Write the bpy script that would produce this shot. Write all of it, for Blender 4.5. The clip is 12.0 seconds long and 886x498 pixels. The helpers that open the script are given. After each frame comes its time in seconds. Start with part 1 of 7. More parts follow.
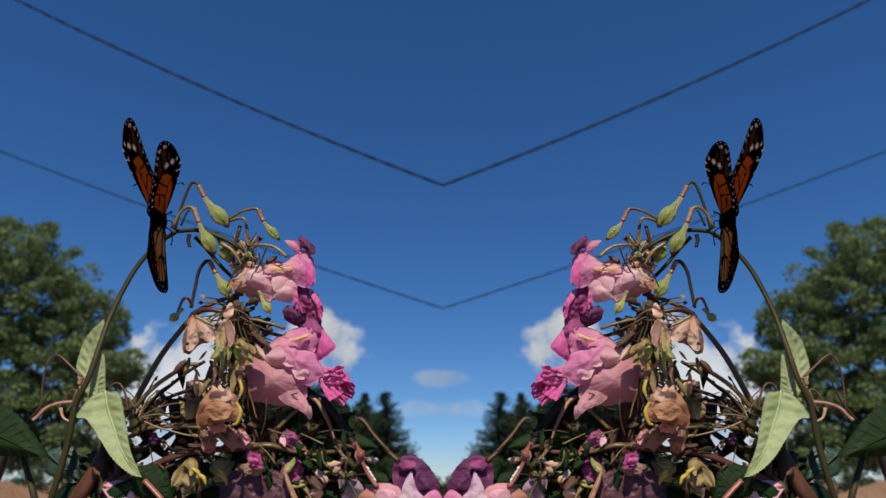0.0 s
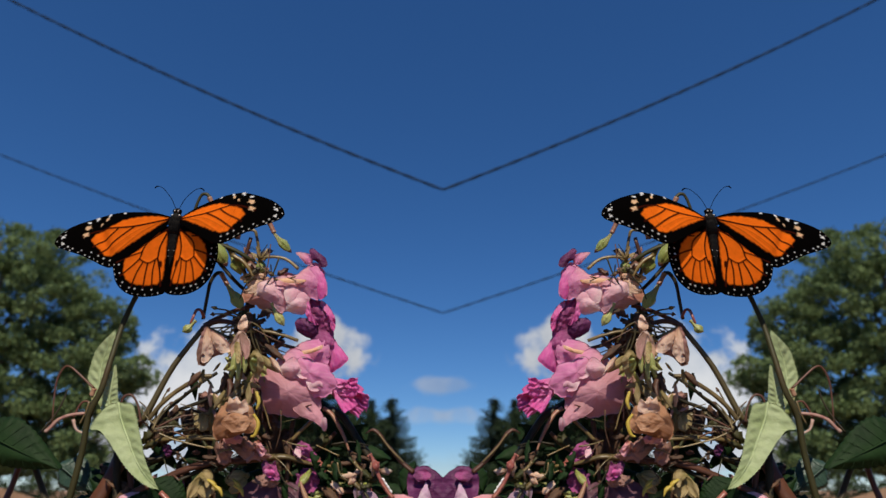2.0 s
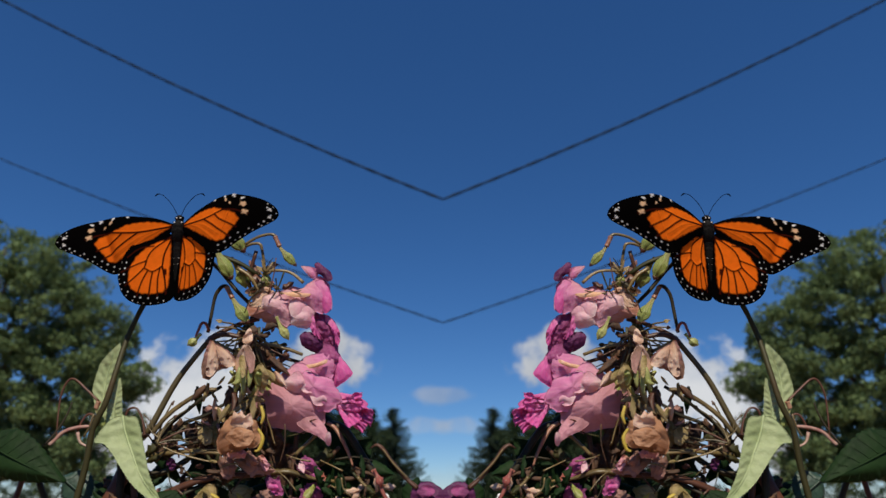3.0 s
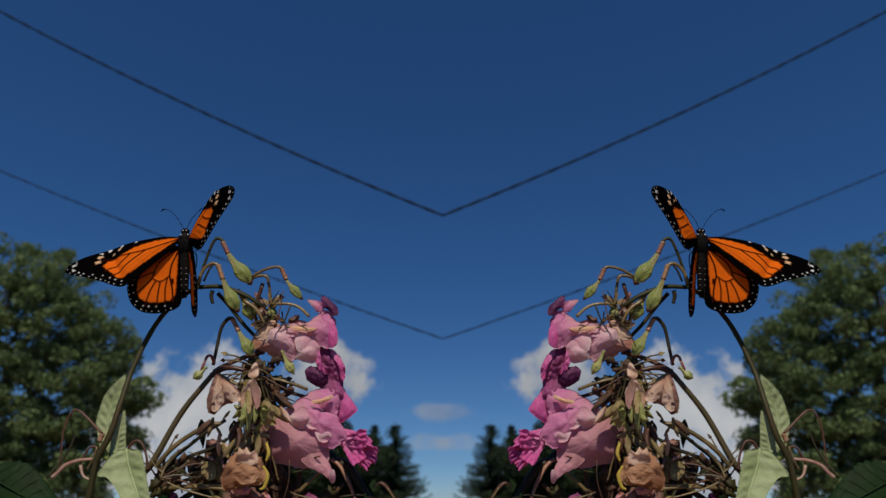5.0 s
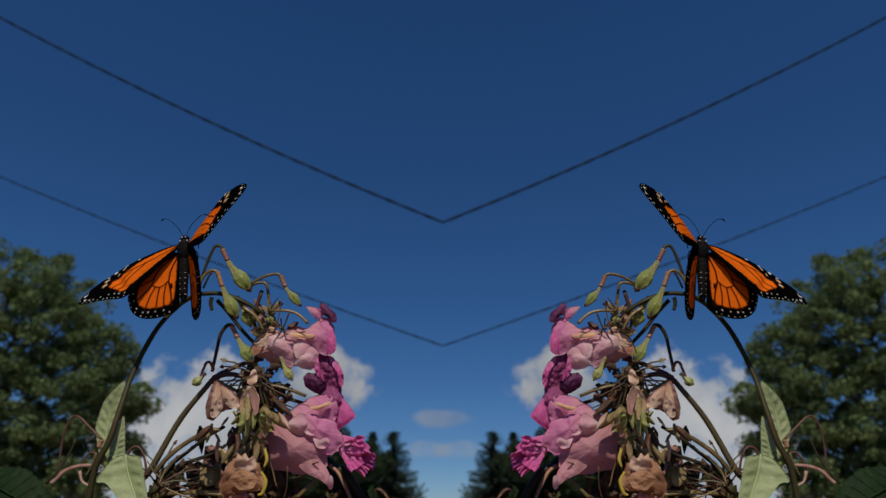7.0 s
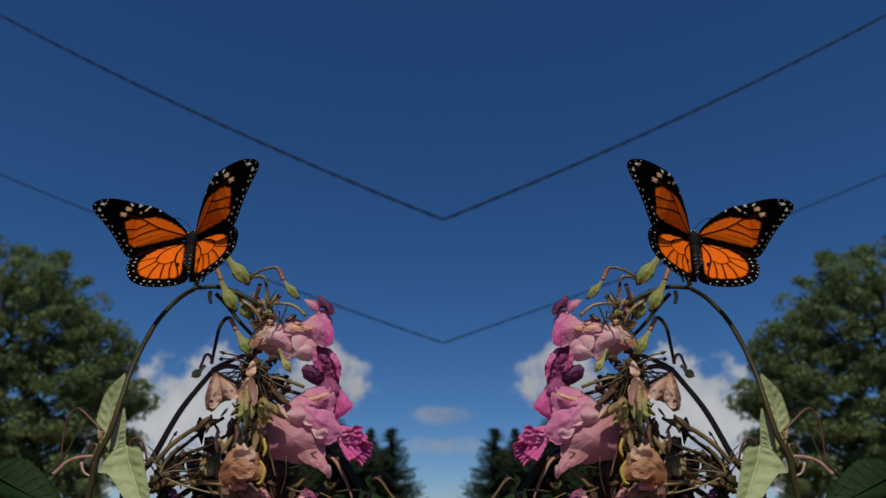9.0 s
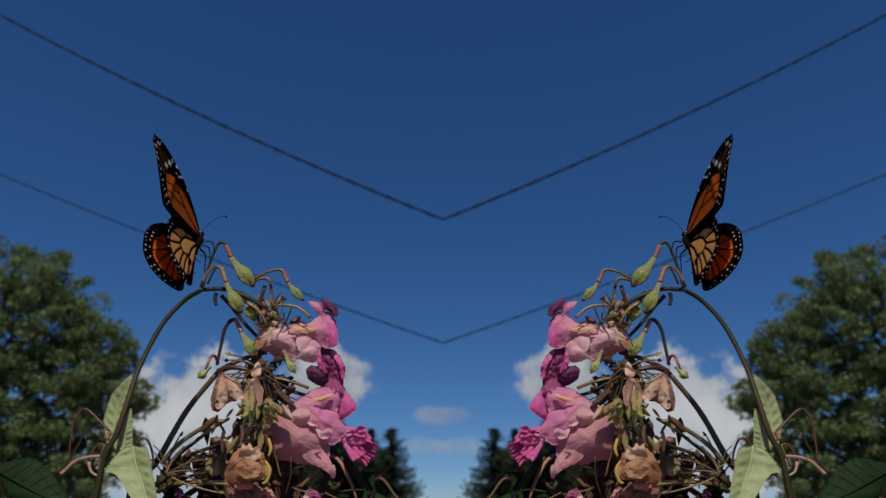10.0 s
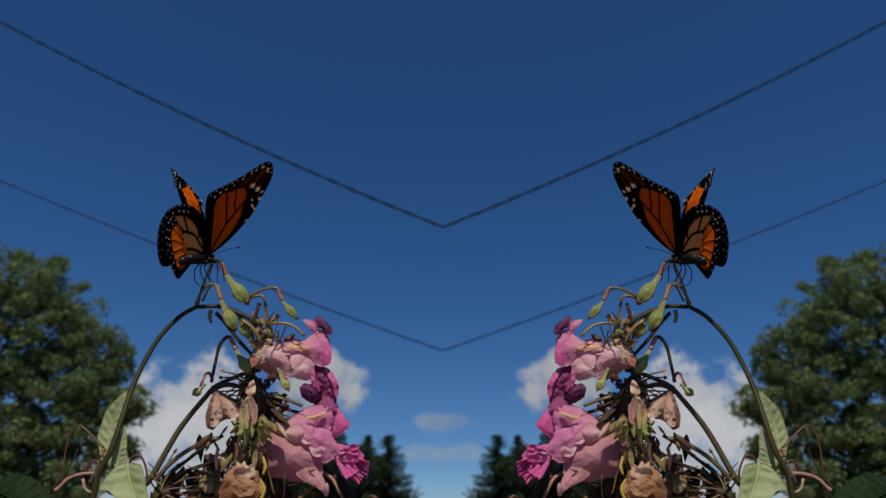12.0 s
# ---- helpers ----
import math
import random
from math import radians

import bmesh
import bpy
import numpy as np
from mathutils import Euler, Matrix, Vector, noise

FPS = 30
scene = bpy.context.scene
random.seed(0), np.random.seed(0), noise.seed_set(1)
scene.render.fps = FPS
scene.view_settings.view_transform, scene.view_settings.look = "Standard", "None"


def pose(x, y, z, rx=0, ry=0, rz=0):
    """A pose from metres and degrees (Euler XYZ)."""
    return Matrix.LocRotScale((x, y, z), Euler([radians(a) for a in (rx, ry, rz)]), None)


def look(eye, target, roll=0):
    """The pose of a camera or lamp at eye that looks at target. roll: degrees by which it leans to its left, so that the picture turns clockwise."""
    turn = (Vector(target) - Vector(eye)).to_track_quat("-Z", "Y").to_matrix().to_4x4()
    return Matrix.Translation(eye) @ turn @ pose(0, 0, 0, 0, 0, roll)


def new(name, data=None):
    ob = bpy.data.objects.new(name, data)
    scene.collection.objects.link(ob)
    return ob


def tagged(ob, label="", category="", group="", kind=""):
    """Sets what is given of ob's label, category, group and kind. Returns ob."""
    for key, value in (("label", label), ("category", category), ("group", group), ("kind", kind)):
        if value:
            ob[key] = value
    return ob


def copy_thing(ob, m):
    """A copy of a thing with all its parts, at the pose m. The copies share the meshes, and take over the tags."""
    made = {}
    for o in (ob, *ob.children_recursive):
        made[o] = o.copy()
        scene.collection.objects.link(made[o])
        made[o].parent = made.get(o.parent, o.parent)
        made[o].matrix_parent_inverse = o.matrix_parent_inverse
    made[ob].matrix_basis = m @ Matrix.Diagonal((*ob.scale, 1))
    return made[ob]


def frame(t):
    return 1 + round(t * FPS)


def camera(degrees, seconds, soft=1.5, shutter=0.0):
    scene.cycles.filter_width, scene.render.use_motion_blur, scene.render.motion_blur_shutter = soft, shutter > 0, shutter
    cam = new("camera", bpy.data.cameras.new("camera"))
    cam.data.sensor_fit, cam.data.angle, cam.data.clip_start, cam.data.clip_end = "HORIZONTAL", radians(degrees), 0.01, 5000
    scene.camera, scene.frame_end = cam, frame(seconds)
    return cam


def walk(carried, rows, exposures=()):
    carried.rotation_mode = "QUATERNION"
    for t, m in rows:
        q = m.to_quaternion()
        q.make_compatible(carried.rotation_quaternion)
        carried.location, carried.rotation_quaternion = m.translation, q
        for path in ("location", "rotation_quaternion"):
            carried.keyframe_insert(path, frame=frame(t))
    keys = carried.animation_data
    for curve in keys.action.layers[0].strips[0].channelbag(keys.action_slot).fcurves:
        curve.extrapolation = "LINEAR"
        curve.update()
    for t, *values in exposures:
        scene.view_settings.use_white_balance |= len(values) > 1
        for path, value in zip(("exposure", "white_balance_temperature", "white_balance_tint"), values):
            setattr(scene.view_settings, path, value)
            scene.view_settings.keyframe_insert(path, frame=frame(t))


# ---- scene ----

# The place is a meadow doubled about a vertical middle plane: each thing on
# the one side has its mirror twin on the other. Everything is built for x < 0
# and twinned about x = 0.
F = 1231.0                     # focal length in raster units of a 1568 wide picture
EYE_Z = 1.10
TILT = 18.6                    # degrees above the level at the start
NEAR = 0.308                   # metres from the lens to the flower plane
cam = camera(65.0, 12.0, soft=1.5)
# a small phone-like lens focused on the flowers: what is far off is a little soft
cam.data.dof.use_dof = True
cam.data.dof.focus_distance, cam.data.dof.aperture_fstop = 0.295, 17.0

CAM = [
    (0, 18.6, -0), (0.5, 18.466, -0.00044), (1, 18.466, -0.00029), (1.5, 18.778, 0.00103),
    (2, 19.134, 0.00172), (2.5, 19.621, 0.00213), (3, 19.93, 0.00288), (5, 21.246, 0.00886),
    (5.5, 21.312, 0.00984), (6, 21.551, 0.00913), (6.5, 21.682, 0.00889), (7, 21.769, 0.0084),
    (9, 21.508, 0.00619), (9.5, 21.508, 0.00582), (10, 21.508, 0.00604), (10.5, 21.421, 0.00685),
    (11, 21.551, 0.00758), (11.5, 21.769, 0.00837), (12, 22.029, 0.00966),
]
EXPO = [
    (0, 0), (3, -0.07), (4.8, -0.55), (6, -0.68),
    (7.2, -0.7), (8.8, -0.58), (10.5, -0.52), (12, -0.52),
]
walk(cam, [(t, pose(0, 0, EYE_Z + h, 90 + a)) for t, a, h in CAM], exposures=EXPO)

# ---- light ----
SUN_EL, SUN_AZ = 66.0, 180.0   # high behind the camera
world = bpy.data.worlds.new("world")
scene.world = world
world.use_nodes = True
wn = world.node_tree.nodes
wl = world.node_tree.links
sky = wn.new("ShaderNodeTexSky")
sky.sky_type = 'NISHITA'
sky.sun_disc = False
sky.sun_elevation = radians(SUN_EL)
sky.sun_rotation = radians(SUN_AZ)
sky.altitude = 300
sky.air_density, sky.dust_density, sky.ozone_density = 0.82, 0.0, 10.0
wn["Background"].inputs["Strength"].default_value = 0.097
deep = wn.new("ShaderNodeHueSaturation")
deep.inputs["Hue"].default_value, deep.inputs["Saturation"].default_value = 0.502, 1.13
wl.new(sky.outputs[0], deep.inputs["Color"])
wl.new(deep.outputs[0], wn["Background"].inputs["Color"])
sun = new("sun", bpy.data.lights.new("sun", 'SUN'))
sun.data.energy, sun.data.angle, sun.data.color = 4.7, radians(0.5), (1.0, 0.91, 0.76)
sun.matrix_basis = look((0, -30, 40), (0, -30 + 30, 40 - 30 * math.tan(radians(SUN_EL))))


# ---- materials ----
def mat(name, a, b, scale=200.0, rough=0.6, bump=0.2, trans=0.0, fine=4.0, spec=0.3, third=None, metal=0.0):
    """Two-tone surface: large patches and fine grain, with relief; trans mixes in light from behind."""
    m = bpy.data.materials.new(name)
    m.use_nodes = True
    n, l = m.node_tree.nodes, m.node_tree.links
    p = n["Principled BSDF"]
    p.inputs["Roughness"].default_value = rough
    p.inputs["Specular IOR Level"].default_value = spec
    p.inputs["Metallic"].default_value = metal
    tc = n.new("ShaderNodeTexCoord")
    big = n.new("ShaderNodeTexNoise")
    big.inputs["Scale"].default_value, big.inputs["Detail"].default_value = scale, 3
    small = n.new("ShaderNodeTexNoise")
    small.inputs["Scale"].default_value, small.inputs["Detail"].default_value = scale * fine, 4
    for t in (big, small):
        l.new(tc.outputs["Object"], t.inputs["Vector"])
    mix = n.new("ShaderNodeMath")
    mix.operation = 'MULTIPLY_ADD'
    l.new(small.outputs["Fac"], mix.inputs[0])
    mix.inputs[1].default_value = 0.5
    half = n.new("ShaderNodeMath")
    half.operation = 'MULTIPLY_ADD'
    l.new(big.outputs["Fac"], half.inputs[0])
    half.inputs[1].default_value, half.inputs[2].default_value = 0.9, -0.2
    l.new(half.outputs[0], mix.inputs[2])
    ramp = n.new("ShaderNodeValToRGB")
    ramp.color_ramp.elements[0].position, ramp.color_ramp.elements[1].position = 0.3, 0.72
    ramp.color_ramp.elements[0].color, ramp.color_ramp.elements[1].color = (*a, 1), (*b, 1)
    if third:
        e = ramp.color_ramp.elements.new(0.84)
        e.color = (*third, 1)
    l.new(mix.outputs[0], ramp.inputs[0])
    l.new(ramp.outputs[0], p.inputs["Base Color"])
    bp = n.new("ShaderNodeBump")
    bp.inputs["Strength"].default_value = bump
    bp.inputs["Distance"].default_value = 0.3 / scale
    l.new(mix.outputs[0], bp.inputs["Height"])
    l.new(bp.outputs[0], p.inputs["Normal"])
    if trans:
        tr = n.new("ShaderNodeBsdfTranslucent")
        l.new(ramp.outputs[0], tr.inputs["Color"])
        ms = n.new("ShaderNodeMixShader")
        ms.inputs[0].default_value = trans
        l.new(p.outputs[0], ms.inputs[1])
        l.new(tr.outputs[0], ms.inputs[2])
        l.new(ms.outputs[0], n["Material Output"].inputs["Surface"])
    return m


def petal_mat(name, base, rim, streak, trans=0.4, rough=0.55, bump=0.06, mid=0.5, vein=0.24):
    """Petal tissue: pigment that runs from the base to the rim, fine veins along it, and light from behind. The
    "grain" of the mesh holds the place across, along and a seed."""
    m = bpy.data.materials.new(name)
    m.use_nodes = True
    n, l = m.node_tree.nodes, m.node_tree.links
    p = n["Principled BSDF"]
    p.inputs["Roughness"].default_value = rough
    p.inputs["Specular IOR Level"].default_value = 0.22
    at_ = n.new("ShaderNodeAttribute")
    at_.attribute_name = "grain"
    stretch = n.new("ShaderNodeVectorMath")
    stretch.operation = 'MULTIPLY'
    stretch.inputs[1].default_value = (9.0, 1.6, 1.0)
    l.new(at_.outputs["Vector"], stretch.inputs[0])
    veins = n.new("ShaderNodeTexNoise")
    veins.inputs["Scale"].default_value, veins.inputs["Detail"].default_value = 1.6, 4
    l.new(stretch.outputs[0], veins.inputs["Vector"])
    soft = n.new("ShaderNodeTexNoise")
    soft.inputs["Scale"].default_value, soft.inputs["Detail"].default_value = 1.7, 2
    l.new(at_.outputs["Vector"], soft.inputs["Vector"])
    sep = n.new("ShaderNodeSeparateXYZ")
    l.new(at_.outputs["Vector"], sep.inputs[0])
    run = n.new("ShaderNodeMath")
    run.operation = 'MULTIPLY_ADD'
    l.new(soft.outputs["Fac"], run.inputs[0])
    run.inputs[1].default_value = 0.9
    l.new(sep.outputs["Y"], run.inputs[2])
    ramp = n.new("ShaderNodeValToRGB")
    e = ramp.color_ramp.elements
    e[0].position, e[1].position = mid, mid + 0.75
    e[0].color, e[1].color = (*base, 1), (*rim, 1)
    l.new(run.outputs[0], ramp.inputs[0])
    vr = n.new("ShaderNodeMapRange")
    vr.inputs["From Min"].default_value, vr.inputs["From Max"].default_value = 0.42, 0.72
    vr.inputs["To Max"].default_value = vein
    l.new(veins.outputs["Fac"], vr.inputs["Value"])
    mx = n.new("ShaderNodeMix")
    mx.data_type = 'RGBA'
    l.new(vr.outputs[0], mx.inputs["Factor"])
    l.new(ramp.outputs[0], mx.inputs["A"])
    mx.inputs["B"].default_value = (*streak, 1)
    l.new(mx.outputs["Result"], p.inputs["Base Color"])
    bp = n.new("ShaderNodeBump")
    bp.inputs["Strength"].default_value, bp.inputs["Distance"].default_value = bump, 0.0008
    l.new(veins.outputs["Fac"], bp.inputs["Height"])
    crease = n.new("ShaderNodeTexNoise")
    crease.inputs["Scale"].default_value, crease.inputs["Detail"].default_value = 3.2, 3
    crease.inputs["Distortion"].default_value = 0.8
    l.new(at_.outputs["Vector"], crease.inputs["Vector"])
    bc = n.new("ShaderNodeBump")
    bc.inputs["Strength"].default_value, bc.inputs["Distance"].default_value = 0.22, 0.003
    l.new(crease.outputs["Fac"], bc.inputs["Height"])
    l.new(bp.outputs[0], bc.inputs["Normal"])
    l.new(bc.outputs[0], p.inputs["Normal"])
    tr = n.new("ShaderNodeBsdfTranslucent")
    l.new(mx.outputs["Result"], tr.inputs["Color"])
    ms = n.new("ShaderNodeMixShader")
    ms.inputs[0].default_value = trans
    l.new(p.outputs[0], ms.inputs[1])
    l.new(tr.outputs[0], ms.inputs[2])
    l.new(ms.outputs[0], n["Material Output"].inputs["Surface"])
    return m


def grain(ob, coords):
    """Stores the place across and along a petal for its veins."""
    g = ob.data.attributes.new("grain", 'FLOAT_VECTOR', 'POINT')
    g.data.foreach_set("vector", [c for v in coords for c in v])
    return ob


M_STEM = mat("stem_olive", (0.024, 0.030, 0.008), (0.050, 0.040, 0.013), 14, 0.5, 0.1, spec=0.15, third=(0.070, 0.036, 0.018))
M_REDSTEM = mat("stem_red", (0.058, 0.023, 0.012), (0.12, 0.046, 0.023), 25, 0.42, 0.1, spec=0.25)
M_DARKSTEM = mat("stem_dark", (0.018, 0.016, 0.009), (0.045, 0.034, 0.016), 25, 0.5, 0.1, spec=0.15)
M_TAN = mat("stalk_tan", (0.085, 0.060, 0.020), (0.24, 0.165, 0.065), 60, 0.36, 0.15, third=(0.17, 0.075, 0.035))
M_OLIVESTEM = mat("stem_tan_olive", (0.045, 0.036, 0.013), (0.105, 0.078, 0.030), 18, 0.42, 0.12, spec=0.3)
M_NECK = mat("pod_neck", (0.24, 0.075, 0.05), (0.38, 0.24, 0.13), 110, 0.4, 0.1)
M_ROSE = mat("stalk_rose", (0.22, 0.05, 0.04), (0.32, 0.12, 0.08), 60, 0.35, 0.1)
M_POD = petal_mat("pod_green", (0.48, 0.26, 0.19), (0.22, 0.27, 0.060), (0.54, 0.52, 0.24), 0.15, 0.36, 0.3, 0.22, 0.5)
M_LEAF = mat("leaf_pale", (0.29, 0.35, 0.15), (0.39, 0.45, 0.23), 60, 0.55, 0.3, 0.15)
M_RIBLEAF = mat("leaf_ribbed", (0.014, 0.036, 0.024), (0.040, 0.080, 0.055), 60, 0.45, 0.3, 0.1)
M_LEAFVEIN = mat("leaf_vein", (0.33, 0.40, 0.18), (0.42, 0.48, 0.25), 60, 0.5, 0.2)
# leaves of the tangle: their shade is put into this near-black green
M_SHADELEAF = mat("leaf_shade_dark", (0.006, 0.018, 0.005), (0.015, 0.036, 0.009), 40, 0.6, 0.15, 0.06, spec=0.08)
M_BLUSH = mat("stalk_blush", (0.30, 0.13, 0.10), (0.46, 0.33, 0.24), 90, 0.4, 0.1)
M_MAUVE = petal_mat("petal_mauve", (0.34, 0.22, 0.27), (0.46, 0.30, 0.38), (0.56, 0.42, 0.46))
M_PINK = petal_mat("petal_pink", (0.77, 0.39, 0.45), (0.74, 0.25, 0.47), (0.88, 0.62, 0.64))
# deeper pink of the sac: shade on its lower side put into the colour
M_SALMONSHADE = petal_mat("petal_salmon_shade", (0.55, 0.26, 0.27), (0.68, 0.32, 0.38), (0.76, 0.44, 0.44))
M_MAGENTA = petal_mat("petal_magenta", (0.77, 0.27, 0.50), (0.75, 0.13, 0.42), (0.86, 0.40, 0.60))
M_PURPLE = petal_mat("petal_purple", (0.22, 0.05, 0.16), (0.12, 0.022, 0.09), (0.36, 0.13, 0.28))
# pale petals, lightened further: sunlit highlights are put into the colour
M_PALELIT = petal_mat("petal_pale_lit", (0.90, 0.66, 0.66), (0.84, 0.46, 0.54), (0.92, 0.80, 0.78))
M_YELLOWPINK = mat("petal_throat", (0.75, 0.38, 0.16), (0.80, 0.52, 0.38), 120, 0.5, 0.2, 0.2)
# mauve petals low down, the shadow on them put into the colour
M_MAUVESHADE = petal_mat("petal_mauve_shade", (0.070, 0.030, 0.038), (0.15, 0.065, 0.085), (0.22, 0.10, 0.12), 0.25, 0.5)
M_PEACHPINK = petal_mat("petal_peachpink", (0.56, 0.26, 0.17), (0.80, 0.40, 0.44), (0.80, 0.52, 0.46))
M_PURPLEPINK = petal_mat("petal_purplepink", (0.24, 0.055, 0.15), (0.42, 0.08, 0.24), (0.56, 0.24, 0.42))
M_PEACH = petal_mat("petal_wilted", (0.28, 0.11, 0.04), (0.52, 0.27, 0.14), (0.56, 0.32, 0.22), 0.3, 0.45, 0.3)
M_DUSTY = petal_mat("petal_dusty", (0.21, 0.11, 0.07), (0.42, 0.22, 0.18), (0.50, 0.30, 0.25), 0.3, 0.55, 0.3)
M_CREAM = petal_mat("petal_cream", (0.66, 0.42, 0.26), (0.87, 0.67, 0.51), (0.70, 0.37, 0.31), 0.4, 0.5, 0.25, 0.5, 0.5)
M_OLIVEPETAL = petal_mat("petal_olive", (0.25, 0.19, 0.06), (0.44, 0.33, 0.15), (0.36, 0.25, 0.11), 0.3, 0.5, 0.4)
M_WHITEPETAL = petal_mat("petal_white", (0.80, 0.68, 0.68), (0.70, 0.45, 0.58), (0.86, 0.80, 0.78))
M_LIME = mat("bud_lime", (0.24, 0.27, 0.055), (0.44, 0.43, 0.16), 100, 0.4, 0.2, 0.2)
M_YELLOW = mat("pistil_yellow", (0.44, 0.30, 0.03), (0.56, 0.43, 0.08), 120, 0.5, 0.2, 0.1)
# withered brown, darkened: shadow inside the tangle is put into the colour
M_SHADEBROWN = mat("withered_brown_shaded", (0.036, 0.018, 0.010), (0.12, 0.058, 0.027), 120, 0.7, 0.3, third=(0.24, 0.13, 0.06))
M_BARK = mat("bark", (0.06, 0.045, 0.03), (0.16, 0.12, 0.085), 4, 0.9, 0.8)
# black cable lifted to navy: sky haze and blur are put into its colour
M_CABLE = mat("cable_black_hazed", (0.014, 0.026, 0.050), (0.026, 0.044, 0.076), 20, 0.9, 0.1, spec=0.05)
M_BLACK = mat("wing_black", (0.0015, 0.0012, 0.0012), (0.004, 0.003, 0.003), 300, 0.95, 0.2, spec=0.0)
M_BODY = mat("body_black", (0.003, 0.003, 0.0035), (0.014, 0.012, 0.010), 600, 0.8, 0.8, spec=0.1)
M_WHITE = mat("scale_white", (0.72, 0.70, 0.66), (0.85, 0.83, 0.80), 400, 0.6, 0.1)
M_SOIL = mat("dry_soil", (0.19, 0.105, 0.055), (0.29, 0.175, 0.105), 0.8, 0.95, 0.6, 0.0, 14)


def foliage(name, dark, light, trans=0.25):
    """Leaves whose tone varies from leaf to leaf and over the crown."""
    m = bpy.data.materials.new(name)
    m.use_nodes = True
    n, l = m.node_tree.nodes, m.node_tree.links
    p = n["Principled BSDF"]
    p.inputs["Roughness"].default_value = 0.75
    p.inputs["Specular IOR Level"].default_value = 0.12
    geo = n.new("ShaderNodeNewGeometry")
    tc = n.new("ShaderNodeTexCoord")
    ns = n.new("ShaderNodeTexNoise")
    ns.inputs["Scale"].default_value = 0.9
    l.new(tc.outputs["Object"], ns.inputs["Vector"])
    add = n.new("ShaderNodeMath")
    add.operation = 'MULTIPLY_ADD'
    add.inputs[1].default_value = 0.5
    l.new(geo.outputs["Random Per Island"], add.inputs[0])
    half = n.new("ShaderNodeMath")
    half.operation = 'MULTIPLY'
    half.inputs[1].default_value = 0.6
    l.new(ns.outputs["Fac"], half.inputs[0])
    l.new(half.outputs[0], add.inputs[2])
    r = n.new("ShaderNodeValToRGB")
    r.color_ramp.elements[0].position, r.color_ramp.elements[1].position = 0.15, 0.85
    r.color_ramp.elements[0].color, r.color_ramp.elements[1].color = (*dark, 1), (*light, 1)
    l.new(add.outputs[0], r.inputs[0])
    l.new(r.outputs[0], p.inputs["Base Color"])
    tr = n.new("ShaderNodeBsdfTranslucent")
    l.new(r.outputs[0], tr.inputs["Color"])
    ms = n.new("ShaderNodeMixShader")
    ms.inputs[0].default_value = trans
    l.new(p.outputs[0], ms.inputs[1])
    l.new(tr.outputs[0], ms.inputs[2])
    l.new(ms.outputs[0], n["Material Output"].inputs["Surface"])
    return m


M_BIRCH = foliage("broad_leaves", (0.048, 0.088, 0.037), (0.24, 0.322, 0.133), 0.34)
M_SPRUCE = foliage("needles", (0.010, 0.020, 0.014), (0.035, 0.055, 0.032), 0.1)
M_HEDGE = foliage("hedge_leaves", (0.012, 0.026, 0.012), (0.045, 0.072, 0.030), 0.15)


def cloud_material(name, seed, strength, soft, thick=1.0):
    """Vapour that emits in place of sunlight, its greys put in by noise: dense in the middle, torn into nothing at the
    rim.
    """
    m = bpy.data.materials.new(name)
    m.use_nodes = True
    n, l = m.node_tree.nodes, m.node_tree.links
    tc = n.new("ShaderNodeTexCoord")
    mp = n.new("ShaderNodeMapping")
    mp.inputs["Location"].default_value = (seed, seed * 1.7, 0)
    l.new(tc.outputs["Object"], mp.inputs["Vector"])
    ns = n.new("ShaderNodeTexNoise")
    ns.inputs["Scale"].default_value, ns.inputs["Detail"].default_value = 0.021, 8
    ns.inputs["Roughness"].default_value = 0.55
    l.new(mp.outputs[0], ns.inputs["Vector"])
    at_rim = n.new("ShaderNodeAttribute")
    at_rim.attribute_name = "dense"
    add = n.new("ShaderNodeMath")
    add.operation = 'MULTIPLY_ADD'
    l.new(ns.outputs["Fac"], add.inputs[0])
    add.inputs[1].default_value = 1.5
    l.new(at_rim.outputs["Fac"], add.inputs[2])
    r = n.new("ShaderNodeMapRange")
    r.interpolation_type = 'SMOOTHSTEP'
    r.inputs["From Min"].default_value, r.inputs["From Max"].default_value = 1.12 - soft, 1.12 + soft
    r.inputs["To Max"].default_value = thick
    l.new(add.outputs[0], r.inputs["Value"])
    tone = n.new("ShaderNodeTexNoise")
    tone.inputs["Scale"].default_value, tone.inputs["Detail"].default_value = 0.012, 5
    l.new(mp.outputs[0], tone.inputs["Vector"])
    cr = n.new("ShaderNodeValToRGB")
    cr.color_ramp.elements[0].position, cr.color_ramp.elements[1].position = 0.35, 0.62
    cr.color_ramp.elements[0].color, cr.color_ramp.elements[1].color = (0.50, 0.56, 0.66, 1), (0.80, 0.82, 0.85, 1)
    l.new(tone.outputs["Fac"], cr.inputs[0])
    em = n.new("ShaderNodeEmission")
    em.inputs["Strength"].default_value = strength
    l.new(cr.outputs[0], em.inputs["Color"])
    tp = n.new("ShaderNodeBsdfTransparent")
    ms = n.new("ShaderNodeMixShader")
    l.new(r.outputs[0], ms.inputs[0])
    l.new(tp.outputs[0], ms.inputs[1])
    l.new(em.outputs[0], ms.inputs[2])
    l.new(ms.outputs[0], n["Material Output"].inputs["Surface"])
    return m


